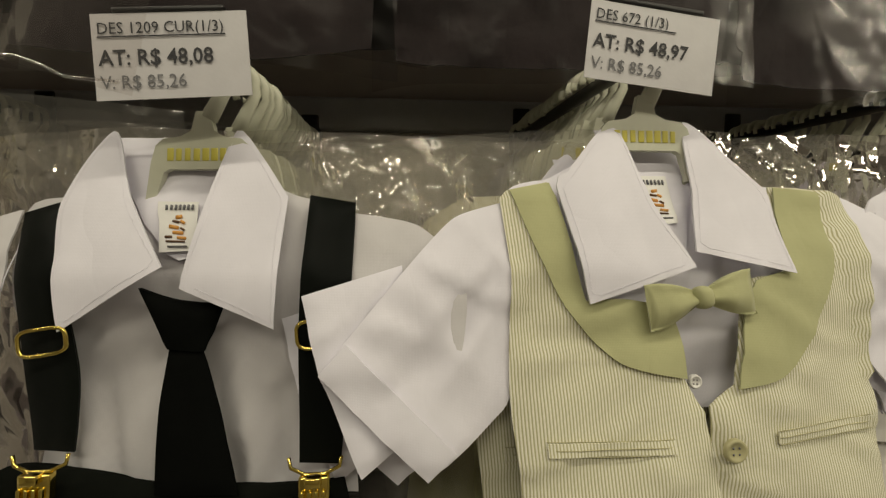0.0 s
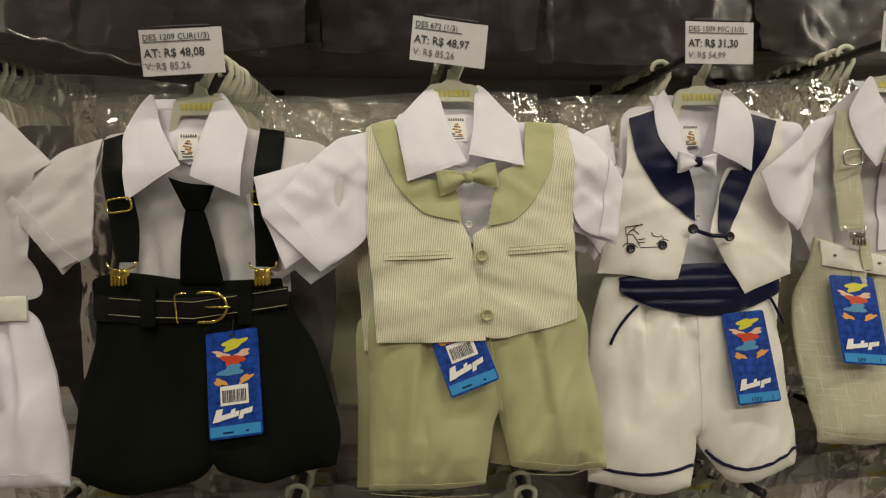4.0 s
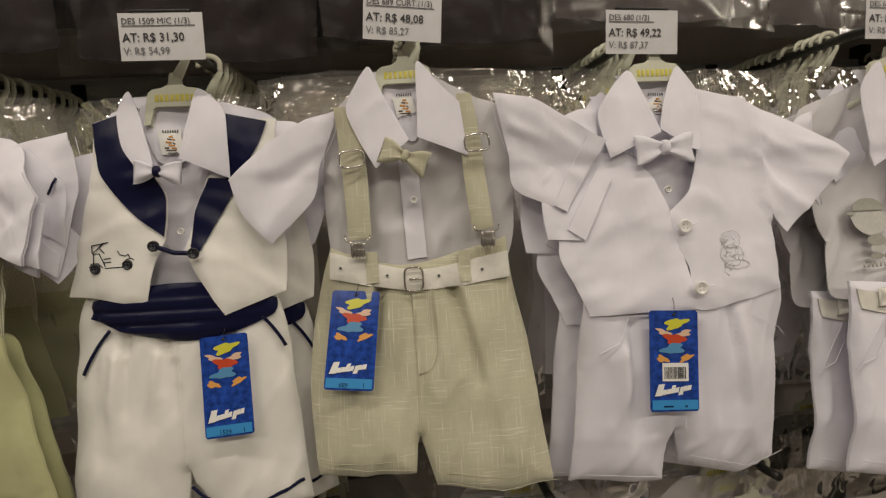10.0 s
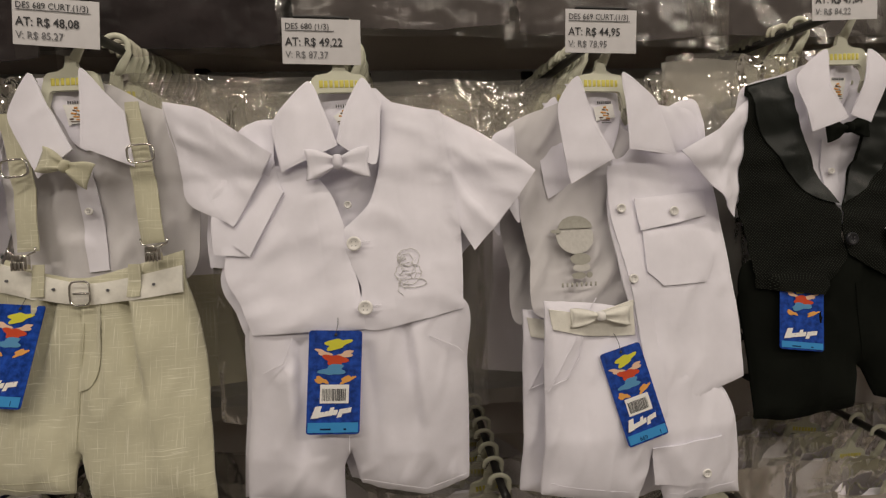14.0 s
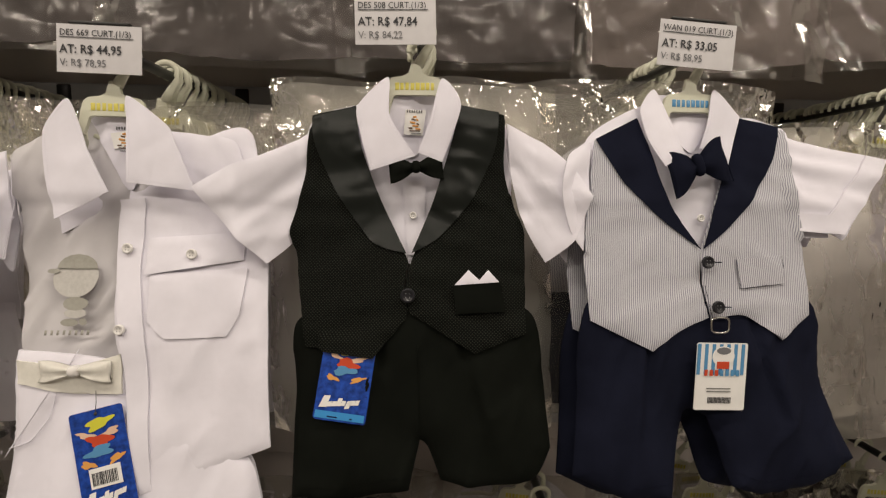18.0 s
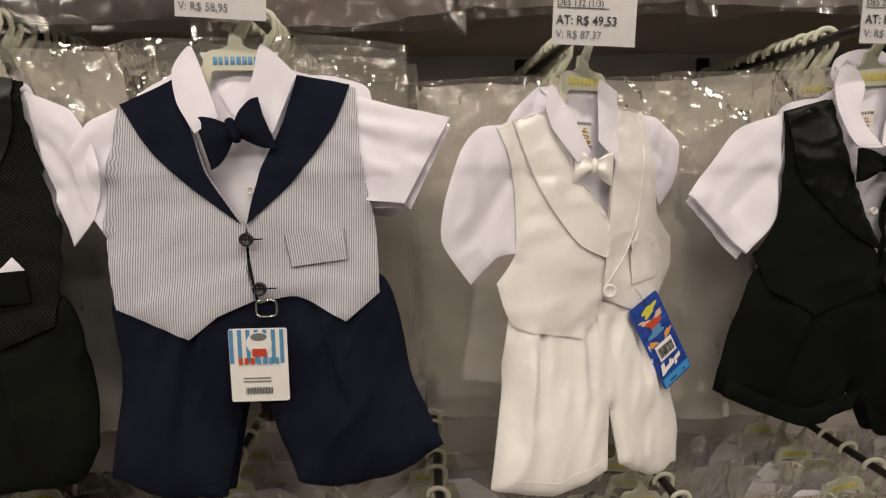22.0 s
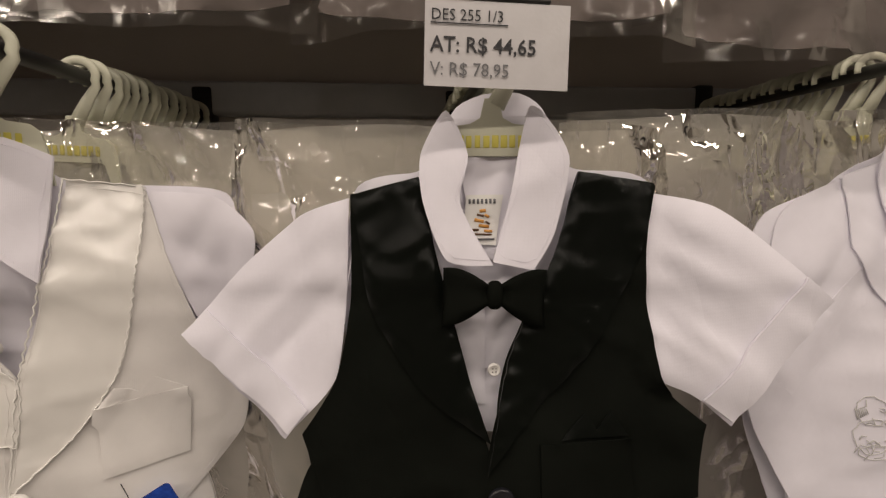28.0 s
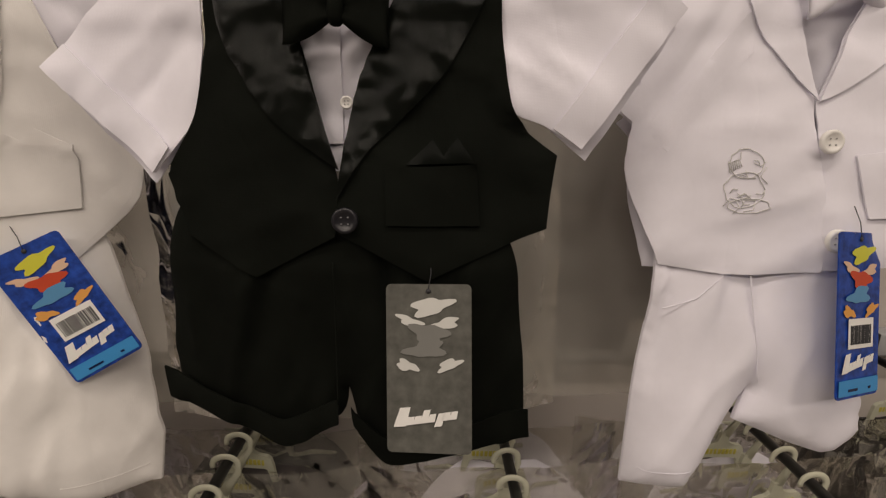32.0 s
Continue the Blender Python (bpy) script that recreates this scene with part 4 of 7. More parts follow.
# ---- pattern pieces, in cm on the front of each suit: (across, up), 1 marks a corner ----
SUSPENDER_X = -0.111
SUSPENDER_BODY = Body(1, -0.5, -1.28, 0.117, -0.03, 1.0, neck=-0.056, hang=-0.05, sleeves=(0, 0))
CUT_SUSPENDER = dict(
    body=[(-10.6, -9.2), (-7.9, -8.3), (-5.4, -4.6, 1), (1.2, -4.3, 1), (5.0, -8.4), (8.8, -9.7), (9.5, -13.7), (8.5, -19.4), (8.8, -25.4, 1), (-9.6, -24.9, 1), (-8.7, -19.8), (-10.2, -16.3)],
    sleeve_l=[(-10.0, -9.3, 1), (-13.4, -10.2), (-15.0, -11.7), (-18.3, -14.8), (-19.2, -15.8, 1), (-13.5, -22.5, 1), (-11.5, -21.7), (-10.4, -21.0), (-10.1, -18.0), (-10.1, -13.8)],
    sleeve_r=[(8.7, -9.7, 1), (12.2, -10.4), (14.6, -13.1), (14.1, -17.8), (10.6, -19.8), (8.5, -18.0, 1)],
    collar_l=[(-5.4, -4.6, 1), (-3.6, -8.4), (-1.1, -12.6, 1), (-6.4, -15.9, 1), (-6.8, -12.2), (-7.4, -9.0)],
    collar_r=[(1.8, -4.7, 1), (3.4, -6.3), (5.1, -8.8, 1), (4.8, -15.8, 1), (-0.1, -13.7, 1), (0.6, -9.7)],
    neck=[(-5.6, -4.6, 1), (1.3, -4.3, 1), (0.3, -9.8), (-0.6, -12.1), (-1.7, -11.9), (-3.6, -8.7)],
    label=[(-2.4, -8.9, 1), (-0.2, -8.9, 1), (-0.0, -11.7, 1), (-2.0, -11.8, 1)],
    knot=[(-2.5, -13.7, 1), (-0.7, -14.3), (1.9, -14.6, 1), (1.0, -17.0, 1), (-0.9, -16.9, 1)],
    tie=[(-0.9, -16.9, 1), (0.9, -16.9, 1), (1.9, -20.0), (2.9, -24.3, 1), (-1.3, -24.2, 1), (-1.3, -19.9)],
    susp_l=[(-9.7, -9.5, 1), (-7.6, -8.9, 1), (-6.5, -13.5), (-5.5, -18.1), (-5.4, -22.0, 1), (-7.7, -22.0, 1), (-8.4, -18.1)],
    susp_r=[(6.2, -8.6, 1), (8.8, -9.1, 1), (8.6, -16.8), (8.1, -22.8, 1), (6.0, -22.7, 1), (6.0, -15.9)],
    shorts=[(-10.8, -23.8), (-7.1, -23.0), (0.4, -24.0), (8.2, -23.9, 1), (9.0, -26.8), (11.5, -31.2), (13.9, -38.5), (13.5, -42.0, 1), (7.1, -43.5), (2.3, -42.3, 1), (1.8, -41.5, 1), (0.1, -43.1), (-7.1, -44.4), (-12.5, -42.8, 1), (-12.1, -35.1), (-10.5, -27.6)],
    belt=[(-10.3, -25.2, 1), (-0.4, -25.6), (9.0, -24.7, 1), (9.1, -26.7, 1), (-0.3, -28.0), (-10.2, -27.7, 1)],
    tag=[(1.0, -29.2, 1), (6.1, -28.6, 1), (7.2, -37.9, 1), (2.2, -38.9, 1)],
    pts=[(-7.5, -16.5), (-6.7, -23.1), (6.9, -23.4), (0.7, -26.5)],
    plaque=[(0, -7.2)],
    price=[(-4.0, 0.2), (2.7, 0.6), (3.1, -3.6), (-3.6, -4.1)],
)
SAGE_X = 0.148
SAGE_BODY = Body(2, 1.5, 1.25, -0.01, -0.11, 2.3, neck=0.0, hang=0.1, sleeves=(0, 0))
CUT_SAGE = dict(
    vest_l=[(-9.0, -8.8, 1), (-8.5, -8.3), (-6.1, -7.8, 1), (-4.9, -14.6, 1), (-2.7, -14.5), (-0.2, -15.3), (0.3, -18.7, 1), (1.1, -20.4, 1), (1.6, -23.8), (2.3, -30.3, 1), (-3.0, -30.3), (-8.2, -30.2, 1), (-8.5, -24.7), (-9.0, -19.1), (-8.8, -13.3)],
    vest_r=[(12.4, -8.6, 1), (10.9, -8.1), (7.8, -8.0, 1), (7.0, -12.9), (4.7, -13.5), (3.8, -15.3), (2.9, -19.1, 1), (1.4, -20.1, 1), (1.5, -24.9), (2.3, -30.0, 1), (4.0, -30.2), (12.0, -28.8, 1), (12.1, -22.5), (12.1, -16.5), (12.4, -12.2)],
    lapel_l=[(-8.4, -8.3, 1), (-6.1, -7.9, 1), (-4.9, -14.6, 1), (-2.7, -14.5), (-0.2, -15.3), (0.3, -18.7, 1), (-3.3, -17.8), (-5.8, -15.2), (-7.5, -11.5)],
    lapel_r=[(2.9, -19.2, 1), (3.8, -15.3), (4.7, -13.6), (6.9, -13.0, 1), (7.8, -8.1, 1), (10.8, -8.3, 1), (10.0, -12.9), (7.6, -16.8), (5.4, -18.7)],
    body=[(-8.7, -8.9), (-5.6, -7.4), (-1.8, -3.5, 1), (2.6, -3.4, 1), (6.6, -7.6), (12.2, -8.9), (12.1, -19.5), (-8.5, -20.2)],
    collar_l=[(-1.9, -4.1, 1), (-0.6, -8.8), (1.0, -12.8, 1), (-4.9, -14.7, 1), (-5.9, -8.2), (-5.1, -7.3)],
    collar_r=[(2.8, -3.9, 1), (5.3, -6.6), (6.8, -8.3, 1), (6.8, -13.2, 1), (1.3, -12.0, 1), (2.0, -8.8)],
    neck=[(-1.8, -3.8, 1), (2.6, -3.4, 1), (2.0, -9.7), (1.1, -12.8), (-0.1, -12.6), (-1.0, -8.4)],
    label=[(-0.6, -7.3, 1), (1.5, -7.3, 1), (1.4, -10.3, 1), (-0.6, -10.4, 1)],
    sleeve_l=[(-8.7, -9.0, 1), (-11.7, -10.0), (-14.6, -13.0), (-18.6, -17.8, 1), (-13.4, -23.3, 1), (-9.1, -20.0), (-8.6, -13.9)],
    cuff_l=[(-14.6, -12.6, 1), (-19.6, -14.1, 1), (-18.6, -18.0, 1), (-16.6, -22.9, 1), (-13.9, -21.0, 1)],
    sleeve_r=[(11.3, -8.4, 1), (13.2, -8.7), (14.9, -10.0), (15.8, -12.0), (17.2, -14.7, 1), (15.9, -21.0, 1), (14.3, -20.4), (12.6, -19.2), (11.6, -14.5)],
    shorts=[(-8.7, -29.8), (-3.0, -30.4), (2.6, -30.1), (12.0, -29.1), (13.9, -34.3), (15.0, -39.6), (15.7, -45.0, 1), (11.8, -45.6), (5.2, -44.0, 1), (3.8, -38.0, 1), (3.2, -39.6), (2.5, -45.8, 1), (-3.4, -46.1), (-9.5, -45.9, 1), (-9.1, -37.1)],
    tag=[(-5.1, -25.8, 1), (0.9, -24.8, 1), (3.0, -34.4, 1), (-0.6, -35.7, 1)],
    pts=[(2.1, -22.1), (2.4, -27.8), (-7.3, -22.0), (-0.8, -21.9), (4.9, -21.7), (11.3, -21.4), (1.0, -14.4)],
    plaque=[(0.1, -5.9)],
    price=[(-3.0, 2.1), (3.5, 1.3), (2.0, -2.9), (-3.9, -2.3)],
)
SAILOR_X = 0.439
SAILOR_BODY = Body(3, -2, -3.0, 0.05, -0.06, 1.7, neck=0.316, hang=0.054, sleeves=(2.5, 0), bend=8.0)
CUT_SAILOR = dict(
    body=[(-8.9, -6.8), (-5.8, -5.3), (-2.5, -3.8, 1), (3.6, -3.9, 1), (6.6, -5.9), (9.3, -8.2), (8.3, -19.2), (3.8, -25.0), (-7.9, -24.8), (-9.6, -20.4)],
    vest_l=[(-9.0, -7.0, 1), (-4.4, -5.7, 1), (-4.1, -10.2), (-2.1, -14.7), (-2.3, -19.2, 1), (-3.4, -21.7), (-4.5, -25.8, 1), (-10.0, -24.7), (-12.8, -24.5, 1), (-11.0, -17.7), (-9.5, -12.6)],
    vest_r=[(9.1, -7.3, 1), (6.8, -7.3, 1), (5.3, -13.3), (2.2, -12.9), (0.8, -16.7), (-0.4, -20.2, 1), (0.8, -23.1), (3.2, -27.1, 1), (9.2, -25.0, 1), (9.5, -20.6), (8.6, -14.8)],
    lapel_l=[(-9.0, -7.2, 1), (-4.4, -5.8, 1), (-4.1, -10.2), (-2.1, -14.8), (-2.3, -18.9, 1), (-5.7, -16.0), (-8.3, -12.0)],
    lapel_r=[(3.6, -7.3, 1), (4.2, -6.8, 1), (8.2, -7.6, 1), (7.3, -10.0), (5.9, -12.4), (4.0, -15.8), (1.2, -20.6, 1), (0.3, -20.1, 1), (0.9, -16.1), (2.3, -13.2, 1), (3.9, -13.3, 1)],
    collar_l=[(-5.1, -4.2, 1), (-6.3, -6.4), (-5.9, -9.7), (-4.0, -12.6, 1), (-2.9, -11.8), (-3.7, -8.0)],
    collar_r=[(1.8, -4.2, 1), (4.4, -6.9), (4.5, -13.4, 1), (-0.2, -11.2, 1), (0.7, -7.4)],
    neck=[(-5.1, -4.1, 1), (1.6, -3.9, 1), (0.4, -7.7), (-0.8, -11.2), (-2.8, -11.2), (-4.1, -7.0)],
    label=[(-2.9, -8.0, 1), (-0.6, -7.9, 1), (-0.5, -10.4, 1), (-2.6, -10.5, 1)],
    band=[(-10.4, -25.1, 1), (-3.7, -23.7), (2.1, -23.8), (8.1, -25.7, 1), (7.8, -27.3), (3.4, -29.0), (-1.1, -29.5), (-6.7, -28.5), (-10.4, -26.8, 1)],
    shorts=[(-11.2, -27.0), (-1.7, -28.9), (7.6, -27.6), (9.2, -34.5), (10.2, -44.8), (10.4, -47.3, 1), (6.1, -48.7), (2.0, -48.6), (-1.4, -44.6, 1), (-1.8, -43.2, 1), (-2.5, -49.1, 1), (-7.1, -49.9), (-14.1, -48.2, 1), (-13.8, -40.9), (-13.4, -33.1)],
    sleeve_l=[(-11.5, -7.9, 1), (-14.9, -9.3), (-16.1, -12.3), (-16.6, -18.5, 1), (-13.0, -22.4, 1), (-12.0, -18.6), (-10.7, -12.9)],
    sleeve_r=[(8.9, -7.5, 1), (11.3, -7.9), (12.1, -10.5), (11.2, -14.9), (9.4, -19.3), (8.1, -14.9)],
    tag=[(0.5, -29.0, 1), (5.1, -28.7, 1), (6.0, -38.9, 1), (1.1, -39.2, 1)],
    pts=[(-3.0, -19.8), (0.9, -20.7), (-2.2, -12.5), (-13.6, -45.9), (-9.1, -46.9), (-2.7, -46.2), (-1.4, -44.5), (3.1, -46.7), (9.8, -44.8), (-8.6, -28.1), (-10.4, -30.2), (-11.7, -32.5), (6.6, -27.5), (7.7, -29.0), (8.7, -30.8), (-9.4, -21.8), (-6.0, -21.5)],
    plaque=[(-0.7, -5.9)],
    price=[(-4.2, 2.2), (4.1, 2.2), (3.5, -2.2), (-4.5, -2.2)],
)
LINEN_X = 0.659
LINEN_BODY = Body(4, 0.5, -2.31, 0.112, -0.06, 1.0, neck=0.385, hang=-0.082, sleeves=(3.6, 0.8), bend=8.5)
CUT_LINEN = dict(
    body=[(-6.9, -6.6), (-3.2, -3.3), (0.8, -2.4, 1), (3.7, -3.0), (7.5, -5.9), (10.6, -7.8), (11.5, -17.4), (9.3, -23.9), (-6.9, -23.4), (-8.8, -16.7), (-8.3, -10.1)],
    sleeve_l=[(-6.4, -6.8, 1), (-9.8, -7.8), (-13.4, -10.5), (-17.3, -13.7, 1), (-16.0, -17.4), (-13.4, -20.2, 1), (-9.6, -15.9), (-8.7, -12.1)],
    sleeve_r=[(9.4, -6.0, 1), (13.2, -6.9), (16.5, -9.1), (20.2, -11.7, 1), (16.1, -18.6, 1), (14.7, -17.9), (11.8, -16.5), (10.9, -15.3), (10.7, -12.2)],
    collar_l=[(-3.2, -2.8, 1), (-1.9, -5.4), (0.6, -10.4, 1), (-2.9, -13.1, 1), (-4.6, -9.9), (-5.6, -6.7)],
    collar_r=[(1.8, -2.5, 1), (4.0, -4.9), (5.9, -6.9, 1), (6.5, -12.3, 1), (1.5, -10.2, 1), (1.6, -6.7)],
    neck=[(-3.1, -2.6, 1), (2.0, -2.2, 1), (1.9, -6.9), (1.1, -10.2), (-0.1, -9.5), (-1.7, -5.7)],
    label=[(-0.9, -5.7, 1), (1.1, -5.4, 1), (1.6, -7.3, 1), (-0.4, -7.8, 1)],
    susp_l=[(-6.9, -6.6, 1), (-5.4, -6.6, 1), (-4.0, -11.1), (-3.8, -20.2, 1), (-6.2, -20.3, 1), (-6.5, -13.4)],
    susp_r=[(5.7, -5.9, 1), (7.1, -5.9, 1), (7.9, -10.9), (8.8, -19.8, 1), (6.6, -20.0, 1), (6.0, -13.8)],
    shorts=[(-8.3, -21.0, 1), (-3.9, -22.6), (0.8, -23.1), (10.2, -20.7, 1), (10.4, -24.1), (11.9, -31.6), (12.7, -40.5), (13.2, -45.4, 1), (8.6, -46.3), (1.5, -45.3, 1), (0.1, -40.4, 1), (-0.2, -41.0), (-0.5, -44.0, 1), (-6.0, -44.3), (-10.4, -44.1, 1), (-11.1, -35.9), (-10.5, -28.7)],
    belt=[(-8.3, -21.4, 1), (0.7, -23.7), (10.2, -22.2, 1), (10.2, -24.9, 1), (0.6, -25.8), (-8.4, -24.2, 1)],
    tag=[(-8.2, -25.2, 1), (-3.4, -25.5, 1), (-4.1, -35.2, 1), (-9.1, -35.0, 1)],
    pts=[(-5.3, -12.0), (-5.2, -21.0), (7.4, -11.1), (8.0, -20.6), (0.3, -24.6), (-3.9, -23.5), (5.6, -23.8), (1.2, -16.2), (0.1, -12.1)],
    plaque=[(0.5, -4.5)],
    price=[(-2.2, 3.9), (4.5, 3.3), (3.5, -1.2), (-3.3, -0.8)],
)
WHITE_VEST_X = 0.920
WHITE_VEST_BODY = Body(5, 1.5, 1.01, -0.016, -0.17, 2.0, neck=0.313, hang=0.14, sleeves=(-0.6, 1.6))
CUT_WHITE_VEST = dict(
    body=[(-5.9, -8.4), (-2.8, -3.7, 1), (4.2, -3.4, 1), (6.5, -6.6), (11.0, -7.2), (12.5, -12.9), (11.7, -20.8), (-8.9, -19.9), (-9.0, -12.3)],
    vest_l=[(-6.0, -12.7, 1), (-3.0, -12.9), (-0.6, -15.7), (0.6, -18.9, 1), (0.7, -21.1), (1.8, -24.5), (2.4, -29.1, 1), (-8.5, -29.2, 1), (-9.7, -26.1), (-11.1, -22.6), (-9.1, -14.2), (-8.3, -11.9)],
    vest_r=[(4.8, -6.1, 1), (4.3, -12.8), (3.1, -16.8), (0.6, -19.2, 1), (0.7, -21.7), (2.1, -25.1), (1.6, -28.4, 1), (3.5, -29.3), (12.2, -27.7, 1), (12.4, -20.8), (11.6, -13.6), (10.8, -7.3, 1)],
    collar_l=[(-2.5, -4.2, 1), (-1.0, -7.2), (0.3, -10.9, 1), (-5.2, -13.4, 1), (-5.9, -10.4), (-5.9, -8.1)],
    collar_r=[(2.9, -3.9, 1), (4.7, -6.6, 1), (4.0, -12.9), (0.2, -10.6, 1), (1.0, -7.4)],
    neck=[(-2.5, -4.0, 1), (3.1, -3.6, 1), (1.4, -7.6), (0.3, -10.6), (-0.2, -10.0), (-1.2, -6.9)],
    label=[(-0.2, -7.6, 1), (1.4, -6.8, 1), (1.9, -7.6, 1), (0.4, -8.6, 1)],
    sleeve_over=[(-5.9, -7.9, 1), (-7.8, -8.0), (-9.9, -9.1), (-11.9, -14.1), (-12.4, -18.1), (-12.1, -21.3, 1), (-8.5, -21.6, 1), (-5.2, -15.4, 1), (-6.1, -12.5)],
    sleeve_r=[(10.3, -7.2, 1), (14.2, -9.1), (20.0, -14.0, 1), (16.5, -18.7), (13.7, -21.9, 1), (11.6, -17.8), (11.1, -13.1)],
    shorts=[(-8.4, -29.4), (-1.9, -29.4), (12.1, -29.2), (12.6, -33.9), (12.5, -46.6, 1), (7.7, -47.6), (1.1, -45.6, 1), (0.3, -41.7, 1), (-0.5, -43.4), (-0.7, -47.5, 1), (-10.6, -47.0, 1), (-9.6, -37.3)],
    tag=[(-2.9, -28.6, 1), (2.1, -29.1, 1), (1.4, -39.1, 1), (-3.6, -38.7, 1)],
    pts=[(1.6, -20.7), (2.5, -26.9), (6.8, -23.5), (0.3, -12.6), (-4.6, -29.2), (-5.6, -32.0), (-7.8, -33.0)],
    plaque=[(0.6, -5.3)],
    price=[(-4.4, 1.9), (3.0, 1.7), (2.6, -2.9), (-4.7, -2.7)],
)
SAFARI_X = 1.204
SAFARI_BODY = Body(6, 2, -0.99, -0.081, -0.19, 1.0, neck=0.472, hang=0.105, sleeves=(0, 0))
CUT_SAFARI = dict(
    body=[(-10.2, -8.7), (-5.3, -6.6), (-0.4, -3.8, 1), (5.7, -12.3, 1), (5.5, -18.2), (5.9, -25.7), (6.4, -29.8, 1), (-7.5, -29.6), (-8.4, -22.5), (-9.9, -14.1)],
    front_r=[(1.4, -12.4, 1), (2.6, -12.4), (7.8, -7.2), (12.4, -6.3), (14.2, -18.3), (15.3, -37.3, 1), (9.1, -39.5), (3.3, -41.0, 1), (2.6, -31.7), (1.2, -26.1), (0.5, -18.2)],
    collar_l=[(-3.1, -4.2, 1), (-1.5, -8.6), (0.6, -12.8, 1), (-4.2, -15.4, 1), (-5.0, -11.4), (-5.3, -7.0)],
    collar_r=[(2.0, -3.7, 1), (5.3, -6.1), (5.9, -6.9, 1), (8.1, -12.5, 1), (2.3, -11.9, 1), (2.1, -6.7)],
    neck=[(-2.9, -4.2, 1), (2.1, -3.5, 1), (2.1, -8.8), (1.1, -12.3), (0.3, -11.7), (-1.2, -7.7)],
    label=[(-0.6, -6.9, 1), (1.6, -6.5, 1), (1.9, -8.0, 1), (-0.3, -8.4, 1)],
    flap=[(3.4, -17.1, 1), (12.3, -16.4, 1), (12.2, -19.2, 1), (3.6, -20.6, 1)],
    pocket=[(3.9, -20.5, 1), (12.6, -20.0, 1), (12.2, -24.3), (11.1, -26.5, 1), (5.7, -26.6, 1), (4.0, -25.0, 1)],
    belt=[(-7.2, -28.4, 1), (-2.6, -29.1), (2.0, -27.9, 1), (2.1, -31.6, 1), (-2.6, -31.5), (-6.9, -30.5, 1)],
    shorts=[(-7.5, -30.1, 1), (2.4, -31.8), (13.4, -39.0), (15.1, -50.9, 1), (5.6, -50.9, 1), (3.8, -44.8, 1), (2.1, -50.0, 1), (-8.5, -48.2, 1), (-7.8, -37.7)],
    sleeve_l=[(-9.8, -8.9, 1), (-12.2, -10.1), (-12.1, -14.2), (-9.6, -19.2)],
    sleeve_r=[(3.1, -6.4, 1), (7.9, -6.8), (11.1, -7.4), (11.7, -11.2), (6.0, -11.8)],
    cargo=[(3.3, -43.6, 1), (11.4, -43.1, 1), (13.2, -46.5, 1), (10.4, -48.3), (3.8, -47.9, 1)],
    cpts=[(9.7, -47.1), (-3.6, -31.1), (-4.2, -33.7), (-5.6, -35.7), (-8.0, -36.5), (-8.9, -39.7), (-9.7, -43.1)],
    tag=[(-2.2, -33.1, 1), (2.4, -32.3, 1), (4.7, -42.0, 1), (0.2, -42.8, 1)],
    pts=[(1.7, -18.1), (2.0, -25.6), (7.7, -18.6), (-1.8, -29.5), (-3.4, -21.8)],
    plaque=[(0, -5.4)],
    price=[(-3.9, 2.7), (3.2, 2.5), (3.0, -1.8), (-3.8, -1.7)],
)
BLACK_VEST_X = 1.492
BLACK_VEST_BODY = Body(7, 0.5, -1.94, 0.047, -0.14, 0.9, neck=0.419, hang=0.077, sleeves=(3.4, 2.6))
